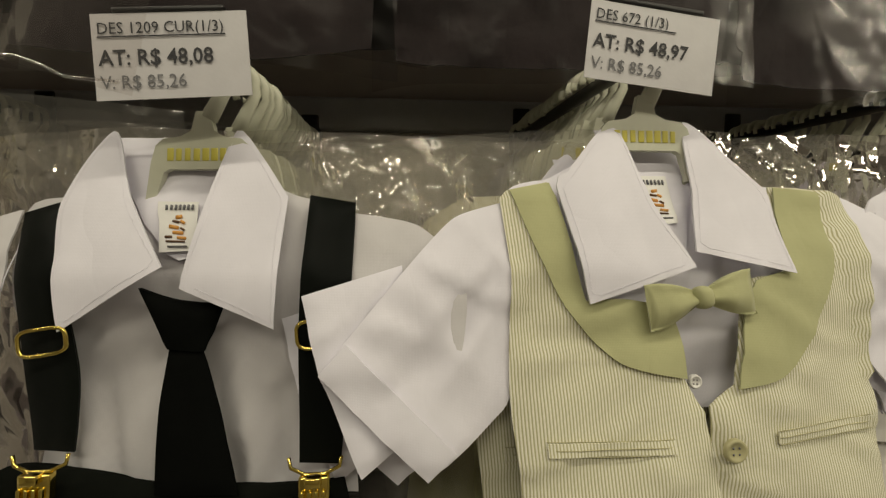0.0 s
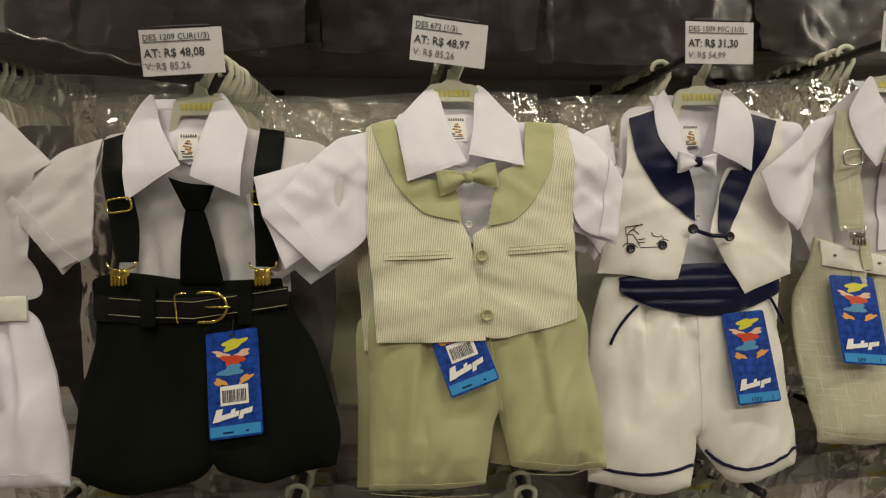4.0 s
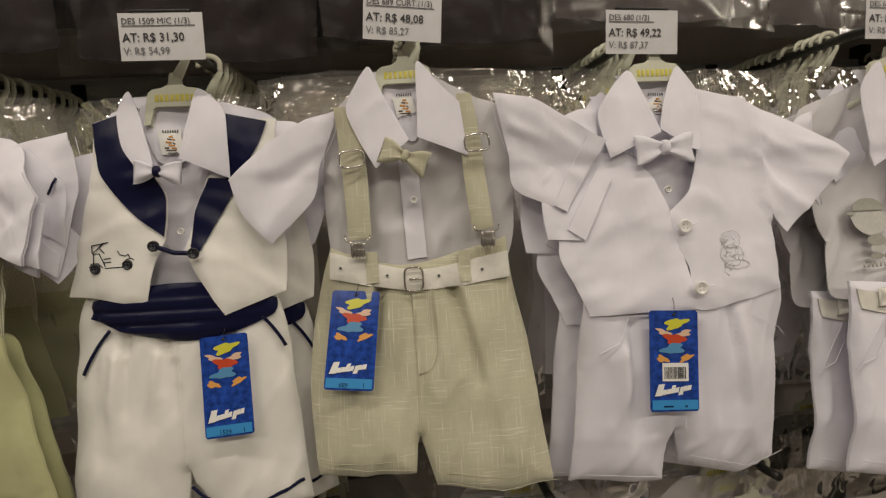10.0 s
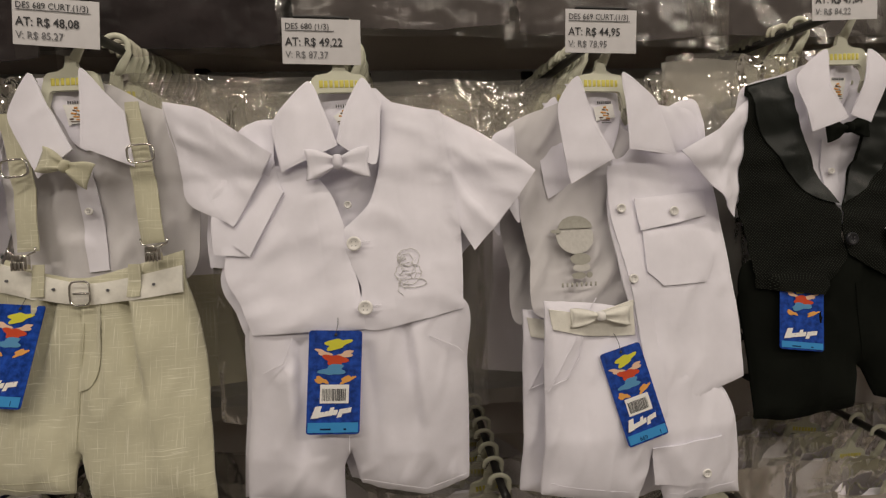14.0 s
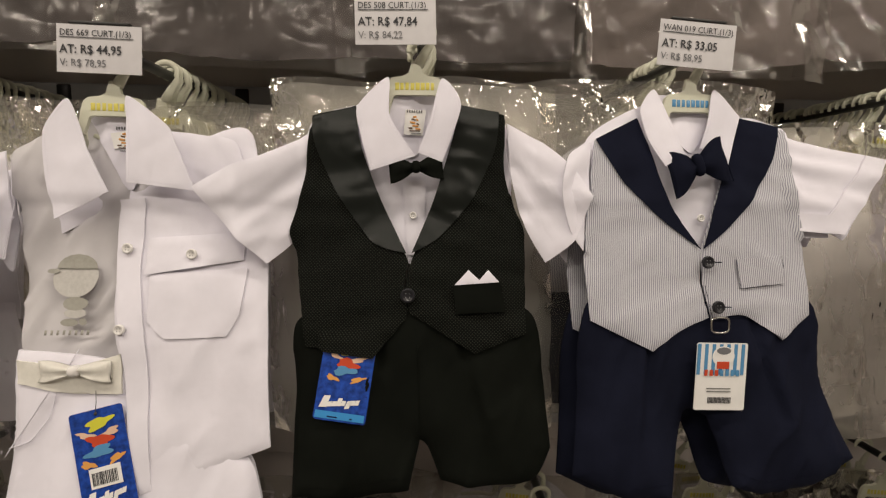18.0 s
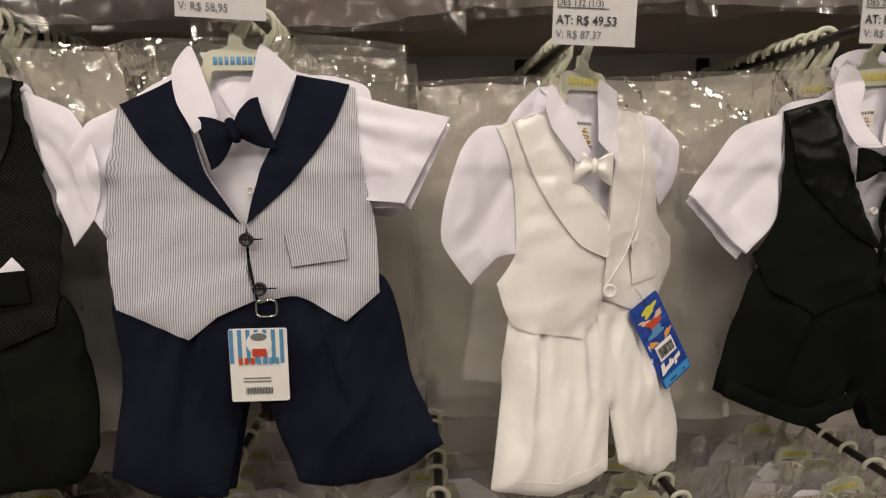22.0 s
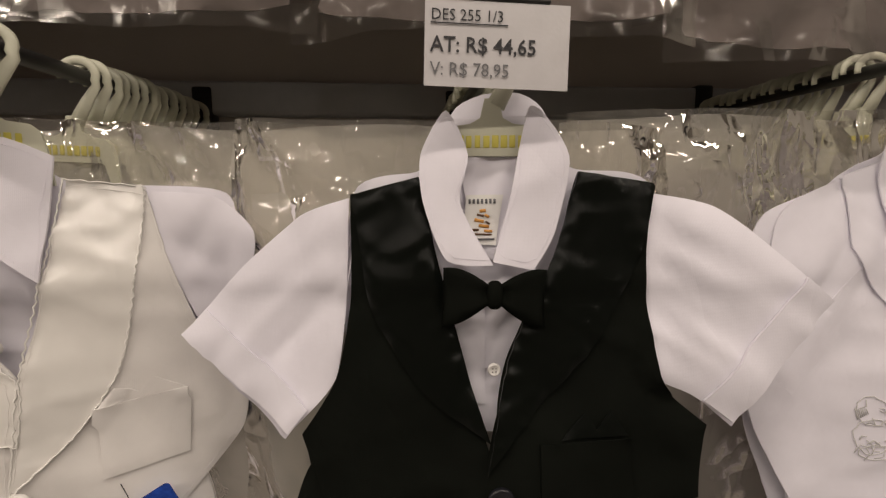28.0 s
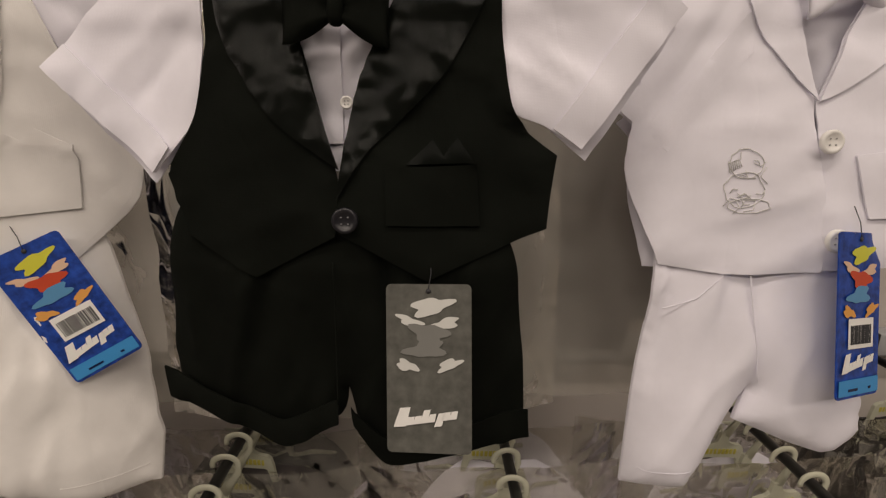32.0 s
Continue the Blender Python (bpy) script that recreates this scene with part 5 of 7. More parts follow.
CUT_BLACK_VEST = dict(
    body=[(-10.6, -5.0), (-5.7, -3.0), (-2.7, -0.5, 1), (2.7, -0.6, 1), (4.7, -3.4), (9.5, -5.0), (9.8, -16.8), (-0.1, -19.5), (-11.5, -16.7)],
    vest_l=[(-10.3, -4.3, 1), (-5.8, -3.3, 1), (-5.3, -7.4), (-3.2, -12.9), (-0.3, -19.2, 1), (-0.8, -22.2), (-0.4, -24.6), (-3.7, -28.7, 1), (-10.6, -27.8, 1), (-11.7, -18.9), (-12.2, -16.1), (-11.0, -11.1)],
    vest_r=[(9.3, -4.3, 1), (4.8, -3.4, 1), (4.0, -7.0), (2.2, -13.0), (-0.0, -19.2, 1), (-0.5, -21.7), (-0.1, -24.3, 1), (6.4, -28.3, 1), (11.4, -26.3, 1), (11.5, -16.9), (10.4, -13.5), (9.4, -9.7)],
    lapel_l=[(-10.3, -4.6, 1), (-5.8, -3.4, 1), (-5.2, -7.4), (-3.2, -12.9), (-0.5, -18.4, 1), (-3.9, -17.3), (-7.6, -12.3), (-9.7, -7.9)],
    lapel_r=[(4.8, -3.4, 1), (8.7, -4.1, 1), (8.3, -8.0), (6.0, -13.0), (2.7, -16.8), (-0.0, -18.4, 1), (2.2, -13.0), (4.0, -7.0)],
    collar_l=[(-2.4, -1.0, 1), (-2.2, -4.9), (0.3, -8.7, 1), (-0.7, -9.1), (-4.1, -10.2, 1), (-5.0, -7.0), (-5.5, -3.8)],
    collar_r=[(2.9, -1.0, 1), (4.8, -3.7), (3.0, -9.3, 1), (0.6, -8.4, 1), (1.8, -5.0)],
    neck=[(-2.4, -0.9, 1), (2.5, -0.8, 1), (1.6, -5.8), (0.1, -8.5), (-1.0, -7.9), (-2.2, -4.1)],
    label=[(-0.7, -3.8, 1), (1.4, -3.8, 1), (1.0, -6.4, 1), (-0.9, -6.3, 1)],
    sleeve_l=[(-9.4, -5.4, 1), (-11.9, -7.1), (-15.5, -9.4), (-20.7, -12.2, 1), (-16.8, -16.6), (-14.0, -19.5, 1), (-11.4, -16.4), (-10.2, -10.3)],
    sleeve_r=[(9.5, -5.2, 1), (13.1, -6.9), (16.0, -10.0), (17.4, -12.7, 1), (16.1, -16.8), (13.4, -19.2, 1), (11.5, -15.5), (10.2, -10.8)],
    shorts=[(-11.3, -27.6), (-0.0, -25.4), (11.6, -26.4), (13.4, -30.4), (14.1, -37.8, 1), (12.2, -41.0), (6.3, -41.5), (3.1, -40.9, 1), (1.8, -37.7), (1.0, -37.1, 1), (-0.1, -41.8, 1), (-6.6, -43.0), (-11.6, -42.7, 1), (-11.6, -32.9)],
    pocket=[(4.1, -21.5, 1), (8.9, -21.2, 1), (9.4, -24.1, 1), (4.5, -24.3, 1)],
    square=[(4.3, -21.5, 1), (5.7, -20.0, 1), (6.8, -21.0, 1), (7.7, -20.0, 1), (8.8, -21.2, 1)],
    tag=[(-8.4, -26.8, 1), (-3.3, -27.2, 1), (-4.3, -34.9, 1), (-9.4, -34.6, 1)],
    pts=[(-0.3, -22.5), (0.4, -9.8)],
    plaque=[(0.3, -2.6)],
    price=[(-5.5, 5.9), (1.9, 6.1), (1.8, 1.6), (-4.7, 1.4)],
)
PINSTRIPE_X = 1.762
PINSTRIPE_BODY = Body(8, 1.2, -0.22, -0.049, -0.08, 0.9, neck=0.197, hang=0.034, sleeves=(0, 2.1))
CUT_PINSTRIPE = dict(
    body=[(-9.2, -6.8), (-3.7, -3.0), (-1.6, -1.2, 1), (4.3, -0.9, 1), (7.3, -3.6), (13.0, -5.2), (12.4, -17.1), (2.2, -18.1), (-9.2, -16.9)],
    vest_l=[(-8.8, -6.9, 1), (-4.3, -4.5, 1), (-2.9, -8.3), (-1.3, -13.3), (1.8, -17.8, 1), (1.8, -21.3), (2.5, -24.5, 1), (-0.7, -25.8), (-3.3, -27.8, 1), (-9.5, -24.8, 1), (-10.1, -18.5), (-9.6, -12.6)],
    vest_r=[(11.8, -5.1, 1), (6.6, -4.0, 1), (5.5, -8.2), (3.5, -12.8), (1.9, -17.7, 1), (2.1, -21.3), (2.8, -24.8, 1), (6.2, -24.3), (10.4, -26.8, 1), (13.5, -24.3, 1), (13.3, -18.2), (12.2, -11.6)],
    lapel_l=[(-8.7, -6.8, 1), (-4.3, -4.5, 1), (-3.0, -8.3), (-1.3, -13.3), (1.6, -17.7, 1), (-2.4, -14.6), (-6.0, -11.1)],
    lapel_r=[(6.5, -4.0, 1), (11.3, -4.9, 1), (9.8, -8.8), (6.2, -13.9), (2.0, -17.7, 1), (3.4, -12.8), (5.4, -8.2)],
    collar_l=[(-2.6, -1.6, 1), (-1.3, -4.5), (0.0, -8.2, 1), (-2.0, -9.6, 1), (-3.6, -6.8), (-4.1, -3.7)],
    collar_r=[(3.7, -1.5, 1), (6.6, -4.1, 1), (4.6, -9.6, 1), (1.8, -7.6, 1), (2.9, -4.4)],
    neck=[(-1.8, -1.4, 1), (4.1, -1.1, 1), (2.8, -5.8), (1.5, -7.9), (0.5, -7.0)],
    sleeve_l=[(-9.1, -7.0, 1), (-11.4, -8.4), (-12.4, -11.7), (-11.5, -15.9), (-10.2, -18.0, 1)],
    sleeve_r=[(11.4, -5.7, 1), (15.3, -7.1), (20.4, -8.7, 1), (16.1, -16.2, 1), (12.6, -15.8, 1), (11.7, -11.6)],
    shorts=[(-9.4, -25.4), (1.3, -25.6), (13.6, -25.2), (16.2, -32.7), (19.0, -39.3, 1), (14.2, -41.9), (8.9, -42.7, 1), (5.4, -41.5, 1), (3.0, -34.7, 1), (0.6, -34.1), (-1.0, -42.5, 1), (-6.0, -42.2), (-11.0, -40.0, 1), (-10.3, -32.7)],
    pocket=[(5.3, -18.7, 1), (10.5, -18.3, 1), (10.7, -21.1, 1), (5.8, -21.6, 1)],
    tag=[(0.5, -26.9, 1), (5.6, -26.8, 1), (5.4, -33.4, 1), (0.3, -32.9, 1)],
    pts=[(2.1, -19.0), (3.1, -23.4), (1.3, -9.4), (3.5, -24.8)],
    plaque=[(1.3, -3.8)],
    price=[(-2.5, 4.5), (5.0, 4.1), (3.9, 0.1), (-2.7, 0.6)],
)
IVORY_X = 2.105
IVORY_BODY = Body(9, 0, -3.26, -0.429, 0, 3.6, neck=0.204, hang=-0.042, sleeves=(-1, 0))
CUT_IVORY = dict(
    body=[(-8.5, -9.0), (-5.1, -5.3, 1), (1.4, -4.2, 1), (3.5, -6.9), (11.0, -7.3), (10.4, -15.7), (1.1, -22.4), (-7.7, -16.5)],
    vest_l=[(-9.7, -9.6, 1), (-8.2, -8.9), (-4.9, -7.7, 1), (-2.0, -13.3), (1.8, -18.4), (1.6, -22.1, 1), (1.4, -25.8), (1.0, -27.8, 1), (-1.3, -29.9, 1), (-8.3, -28.0), (-10.0, -23.8, 1), (-8.2, -21.2), (-8.0, -16.4), (-8.5, -12.8)],
    vest_r=[(7.1, -7.2, 1), (3.6, -6.8, 1), (3.0, -12.1), (1.9, -18.4), (1.4, -25.0, 1), (1.1, -26.1, 1), (5.4, -27.9), (8.6, -28.2, 1), (11.8, -24.1), (12.2, -20.6, 1), (10.0, -17.6), (8.6, -12.6)],
    lapel_l=[(-8.2, -9.0, 1), (-4.8, -7.8, 1), (-2.0, -13.3), (1.9, -18.4), (1.8, -22.1, 1), (-1.7, -20.4), (-5.4, -15.4)],
    lapel_r=[(3.6, -6.8, 1), (7.1, -7.0, 1), (6.9, -12.6), (5.9, -18.6), (4.1, -22.0), (1.4, -24.9, 1), (2.0, -18.4), (3.0, -12.1)],
    collar_l=[(-4.2, -5.5, 1), (-2.3, -8.0), (-0.3, -11.7, 1), (-1.8, -12.8, 1), (-4.2, -9.7), (-4.9, -7.4)],
    collar_r=[(1.1, -4.6, 1), (3.4, -5.5, 1), (3.1, -12.8, 1), (0.7, -10.6, 1), (0.9, -7.4)],
    neck=[(-4.3, -5.5, 1), (0.8, -4.5, 1), (0.5, -8.8), (-0.1, -11.6), (-1.1, -11.1), (-2.7, -7.8)],
    label=[(-1.4, -8.7, 1), (0.2, -8.5, 1), (0.6, -10.8, 1), (-0.8, -11.2, 1)],
    sleeve_l=[(-8.2, -9.3, 1), (-11.2, -9.6), (-13.1, -11.8), (-14.7, -16.3), (-15.0, -19.8), (-12.5, -23.7, 1), (-10.0, -21.4), (-8.1, -21.1, 1), (-7.8, -15.4)],
    sleeve_r=[(7.1, -7.3, 1), (10.4, -7.5), (12.9, -10.0), (12.3, -14.4), (10.4, -16.9), (9.5, -15.7), (8.0, -10.8)],
    shorts=[(-7.9, -27.8), (-1.7, -29.5), (8.6, -28.0), (10.6, -32.5), (12.3, -42.7, 1), (11.9, -46.6, 1), (7.2, -46.2), (2.7, -43.2, 1), (2.0, -37.7, 1), (1.1, -43.3, 1), (-4.6, -44.4), (-11.1, -42.8, 1), (-9.6, -34.7), (-9.4, -30.9)],
    pocket=[(4.9, -20.6, 1), (9.1, -20.3, 1), (9.1, -24.7, 1), (5.2, -25.1, 1)],
    square=[(5.1, -20.6, 1), (5.9, -19.5, 1), (6.7, -20.1, 1), (7.4, -19.3, 1), (8.9, -20.4, 1)],
    tag=[(4.8, -27.6, 1), (7.8, -25.7, 1), (12.5, -35.0, 1), (9.5, -37.3, 1)],
    pts=[(1.9, -25.4), (-0.1, -13.1)],
    plaque=[(-0.5, -5.7)],
    price=[(-4.2, 2.1), (3.2, 1.8), (3.2, -2.6), (-4.1, -2.2)],
)
TUXEDO_X = 2.383
TUXEDO_BODY = Body(10, 0, -1.97, 0.125, -0.09, 2.6, neck=0.23, hang=-0.019, sleeves=(0.4, 0.3))
CUT_TUXEDO = dict(
    body=[(-7.2, -7.7), (-3.3, -6.4), (-1.1, -2.5, 1), (4.2, -2.6, 1), (6.4, -6.3), (11.2, -7.4), (10.3, -17.4), (1.1, -22.2), (-7.5, -18.2)],
    vest_l=[(-7.3, -7.8, 1), (-3.2, -6.8, 1), (-2.2, -11.6), (-0.8, -17.1), (0.6, -22.6, 1), (0.5, -25.0), (0.4, -25.9, 1), (-4.8, -28.6, 1), (-9.0, -26.0, 1), (-10.4, -22.3, 1), (-8.2, -18.7), (-7.3, -13.7)],
    vest_r=[(10.9, -7.2, 1), (6.2, -6.6, 1), (4.8, -11.2), (1.9, -17.2), (0.6, -22.7, 1), (0.4, -25.7, 1), (5.7, -28.5, 1), (12.7, -25.5, 1), (13.2, -21.3, 1), (10.6, -18.5), (10.0, -11.8)],
    lapel_l=[(-7.2, -8.0, 1), (-3.2, -6.9, 1), (-2.3, -11.6), (-0.9, -17.1), (0.7, -22.1, 1), (-3.0, -19.3), (-6.0, -14.8), (-6.7, -11.0)],
    lapel_r=[(6.1, -6.6, 1), (10.5, -7.3, 1), (9.7, -11.3), (6.8, -16.7), (2.4, -21.1), (0.5, -23.8, 1), (1.9, -17.2), (4.7, -11.2)],
    collar_l=[(-1.6, -3.0, 1), (-0.4, -5.7), (-0.9, -8.4), (0.9, -12.0, 1), (-1.7, -11.7), (-3.0, -8.4), (-3.1, -5.6)],
    collar_r=[(3.3, -2.8, 1), (5.4, -5.8), (4.5, -10.2), (3.2, -12.3, 1), (0.9, -11.8, 1), (1.9, -8.5)],
    neck=[(-0.9, -3.1, 1), (3.8, -2.6, 1), (2.8, -7.7), (1.4, -11.7), (0.4, -11.1), (-0.3, -7.1)],
    label=[(-0.4, -7.9, 1), (1.8, -7.9, 1), (1.3, -10.9, 1), (-0.6, -10.8, 1)],
    sleeve_l=[(-7.4, -8.0, 1), (-10.6, -9.0), (-13.6, -11.8), (-17.2, -16.0, 1), (-11.2, -22.2, 1), (-8.3, -18.9), (-7.6, -13.7)],
    sleeve_r=[(10.5, -7.8, 1), (13.9, -8.7), (16.8, -11.6), (19.2, -14.0, 1), (14.4, -21.0, 1), (12.4, -19.6), (10.3, -18.4), (10.0, -13.5)],
    shorts=[(-9.6, -26.4), (0.4, -26.2), (10.2, -28.2), (11.9, -33.5), (12.4, -40.0, 1), (7.0, -41.4), (2.8, -41.8), (0.8, -38.6, 1), (0.3, -36.6, 1), (-0.3, -38.8), (-4.2, -41.0), (-8.6, -39.6), (-12.4, -37.8, 1), (-12.0, -33.1)],
    pocket=[(3.4, -22.0, 1), (8.6, -21.8, 1), (8.8, -25.3, 1), (3.4, -25.2, 1)],
    square=[(4.6, -21.8, 1), (6.1, -20.4, 1), (6.7, -21.3, 1), (7.5, -20.3, 1), (8.5, -21.7, 1)],
    cuff_a=[(-12.5, -35.4, 1), (-8.6, -37.6), (-4.2, -38.9), (-0.1, -36.9, 1), (-0.3, -38.8, 1), (-4.2, -41.0), (-8.6, -39.6), (-12.5, -37.8, 1)],
    cuff_b=[(0.7, -37.3, 1), (2.9, -39.7), (7.0, -39.2), (12.3, -37.8, 1), (12.5, -40.0, 1), (7.0, -41.4), (2.8, -41.8), (0.8, -38.6, 1)],
    tag=[(3.2, -28.6, 1), (8.2, -28.6, 1), (8.3, -38.3, 1), (3.4, -38.2, 1)],
    pts=[(1.1, -24.9), (0.9, -13.6), (1.1, -18.2)],
    plaque=[(1.2, -5.8)],
    price=[(-2.7, 1.9), (4.9, 1.8), (4.6, -2.7), (-3.0, -2.4)],
)
WHITE_JACKET_X = 2.634
WHITE_JACKET_BODY = Body(11, 1, -3.8, 0.2, -0.14, 1.0, neck=0.25, hang=0.05, sleeves=(0, 0))
CUT_WHITE_JACKET = dict(
    body=[(0.5, -6.9), (4.0, -4.9), (5.6, -2.2, 1), (10.8, -2.2, 1), (12.4, -4.7), (15.2, -7.1), (12.7, -25.8), (9.4, -28.8, 1), (-4.5, -28.7, 1), (-5.3, -22.4), (-4.1, -14.9)],
    vest_l=[(0.2, -6.7, 1), (3.3, -5.5, 1), (3.4, -12.0), (4.3, -16.5), (4.6, -18.2, 1), (4.6, -19.4), (5.0, -22.1), (5.4, -25.5), (5.2, -28.5, 1), (0.3, -28.8), (-4.3, -28.2, 1), (-5.3, -25.4), (-6.2, -21.4), (-3.9, -9.5)],
    vest_r=[(12.8, -7.6, 1), (10.3, -6.4, 1), (6.9, -12.7), (4.7, -18.2, 1), (5.0, -22.5), (5.2, -28.4, 1), (10.8, -28.1, 1), (12.3, -20.6), (12.7, -11.9)],
    lapel_l=[(0.1, -6.7, 1), (3.2, -5.5, 1), (3.3, -12.0), (4.2, -16.5), (4.6, -18.0, 1), (3.0, -16.3), (1.5, -14.2), (0.0, -11.3)],
    lapel_r=[(10.2, -6.4, 1), (12.7, -7.6, 1), (10.1, -13.8), (6.0, -17.4), (4.7, -18.0, 1), (6.8, -12.7)],
    collar_l=[(4.4, -2.7, 1), (4.7, -6.3), (5.1, -9.5, 1), (2.4, -10.0, 1), (2.4, -6.7)],
    collar_r=[(9.5, -2.6, 1), (10.2, -5.5), (7.2, -11.7, 1), (5.7, -9.0, 1), (7.3, -5.9)],
    neck=[(5.5, -2.7, 1), (10.6, -2.5, 1), (8.0, -6.7), (6.3, -9.4), (5.8, -8.8), (5.7, -6.1)],
    label=[(6.4, -5.8, 1), (7.5, -5.7, 1), (7.0, -7.0, 1), (6.1, -7.1, 1)],
    sleeve_l=[(-0.1, -7.0, 1), (-4.2, -8.9), (-5.6, -12.0), (-6.6, -18.4, 1), (-3.9, -21.0, 1), (0.9, -15.0, 1), (1.2, -11.4)],
    sleeve_r=[(13.4, -7.7, 1), (16.0, -10.0), (18.1, -15.7, 1), (14.2, -20.6, 1), (12.1, -16.5)],
    shorts=[(-4.1, -28.1, 1), (5.2, -28.4), (8.5, -28.3, 1), (8.9, -32.5), (8.7, -38.9, 1), (6.6, -40.6), (1.1, -38.7, 1), (2.0, -36.4, 1), (0.2, -39.3), (-1.8, -43.8, 1), (-5.7, -44.2, 1), (-5.3, -37.0), (-4.6, -31.6)],
    pocket=[(6.5, -21.3, 1), (9.0, -21.0, 1), (9.4, -25.0, 1), (7.3, -25.1, 1)],
    tag=[(6.4, -26.7, 1), (8.8, -26.3, 1), (8.1, -34.5, 1), (5.6, -35.3, 1)],
    pts=[(4.9, -20.5), (5.4, -26.4), (0.5, -23.0), (5.6, -11.1)],
    plaque=[(7.4, -4.7)],
    price=[(0.0, 3.3), (5.0, 2.9), (4.8, -1.1), (-1.0, -0.6)],
)
EDGE_X = -0.316
EDGE_BODY = Body(26, 0, -2.0, 0, 0, 1.0)
CUT_EDGE = dict(
    body=[(-8.6, -9.4, 1), (-4.8, -5.7), (-0.0, -6.3), (6.0, -11.8, 1), (4.4, -13.6), (3.6, -20.8), (3.8, -25.4), (-7.8, -25.0)],
    belt=[(-7.0, -25.0, 1), (4.5, -25.0, 1), (4.6, -27.4, 1), (-7.0, -27.2, 1)],
    shorts=[(-7.6, -26.1, 1), (4.1, -26.5), (5.9, -32.4), (7.1, -40.4), (7.5, -44.2, 1), (0.0, -43.5), (-0.8, -40.6, 1), (-1.7, -43.3), (-9.8, -43.0, 1)],
    tag=[(-1.0, -29.4, 1), (1.8, -29.5, 1), (2.3, -35.5, 1), (-0.3, -36.1, 1)],
    plaque=[(-9.0, -5.2)],
)


def suspender_suit():
    cut, x = CUT_SUSPENDER, SUSPENDER_X
    body = SUSPENDER_BODY
    root = suit(x, 0.0, "white shirt, black tie, gold-clipped black suspenders and black shorts")
    shirt(cut, root, body, WHITE, 10, (), 25, -30, 0.18, 0.95, BLOUSE, SHADED_WHITE, SHADED_WHITE)
    sh = shorts(cut, root, body, BLACK, 12, ((-5, -27, -7, -40, 0.60, 1.2), (5, -27, 8, -40, 0.60, 1.3)), 0.2, 0.0)
    panel("tie", cut["tie"], TIE_BLACK, root, body, 0.45, 0.08, 90, 3, 0.5, 0.2, 0.15)
    panel("tie_knot", cut["knot"], TIE_BLACK, root, body, 0.7, 0.1, 80, 4, 0.4, 0.4, 0.4)
    p = cut["pts"]
    for side, cp in (("susp_l", p[1]), ("susp_r", p[2])):
        s = panel("suspender", cut[side], BLACK_SATIN, root, body, 0.6, 0.04, 90, 5, 0.5, 0.15, 0.15)
        clip(cp[0], cp[1], GOLD, s, body, 1.0)
        if side == "susp_l":
            frame_buckle(p[0][0] + 0.4, p[0][1] + 0.1, 2.3, 1.35, GOLD, s, body, 0.95, False, "slider", 8)
        else:
            frame_buckle(p[2][0] + 0.35, p[0][1] + 0.5, 2.4, 1.4, GOLD, s, body, 0.95, False, "slider", 4)
    b = panel("belt", cut["belt"], LEATHER, sh, body, 0.4, 0.03, 90, 6, 0.5, 0.15, 0.25)
    # a horseshoe buckle with its prong, and a wire keeper
    bu, bv = p[3][0] + 0.9, p[3][1]
    c = at(body, bu, bv, 0.75)
    bm = bmesh.new()
    tube(bm, [c + Vector((0.017 * math.cos(q) - (0.006 if abs(q) > 1.5 else 0.0), 0.0, 0.0145 * math.sin(q))) for q in [-1.85 + 3.7 * k / 20 for k in range(21)]], 0.0014, 8, 0.7)
    buckle = part("buckle", bm, GOLD, b, "polished brass horseshoe buckle")
    bm = bmesh.new()
    tube(bm, [c + Vector((-0.003, -0.001, 0.0005)), c + Vector((0.010, -0.002, 0.0)), c + Vector((0.021, -0.0018, -0.0005))], 0.0012, 8)
    part("prong", bm, GOLD, buckle)
    bm = bmesh.new()
    tube(bm, [c + Vector(q) for q in ((-0.021, 0.0, 0.0145), (-0.030, 0.0, 0.0135), (-0.0315, 0.0, 0.011), (-0.0295, 0.0, -0.0135), (-0.028, 0.0, -0.0145))], 0.0009, 8)
    part("keeper", bm, GOLD, b, "thin brass wire keeper")
    for dv in (0.85, -0.75):
        line("stitching", [(-8.4, -26.3 + dv), (0, -26.85 + dv), (9.0, -25.75 + dv)], OLIVE_BUTTON, b, body, 0.45, 0.03)
    for u in (-4.2, 5.0):
        panel("belt_loop", [(u - 0.7, -24.4, 1), (u + 0.7, -24.3, 1), (u + 0.7, -28.2, 1), (u - 0.7, -28.3, 1)], BLACK, sh, body, 0.65, 0.02, 90, 7, 0.5, 0.1, 0.12)
    hang_tag(root, cut["tag"], body, 0.2, seed=1, tip=11)
    return root


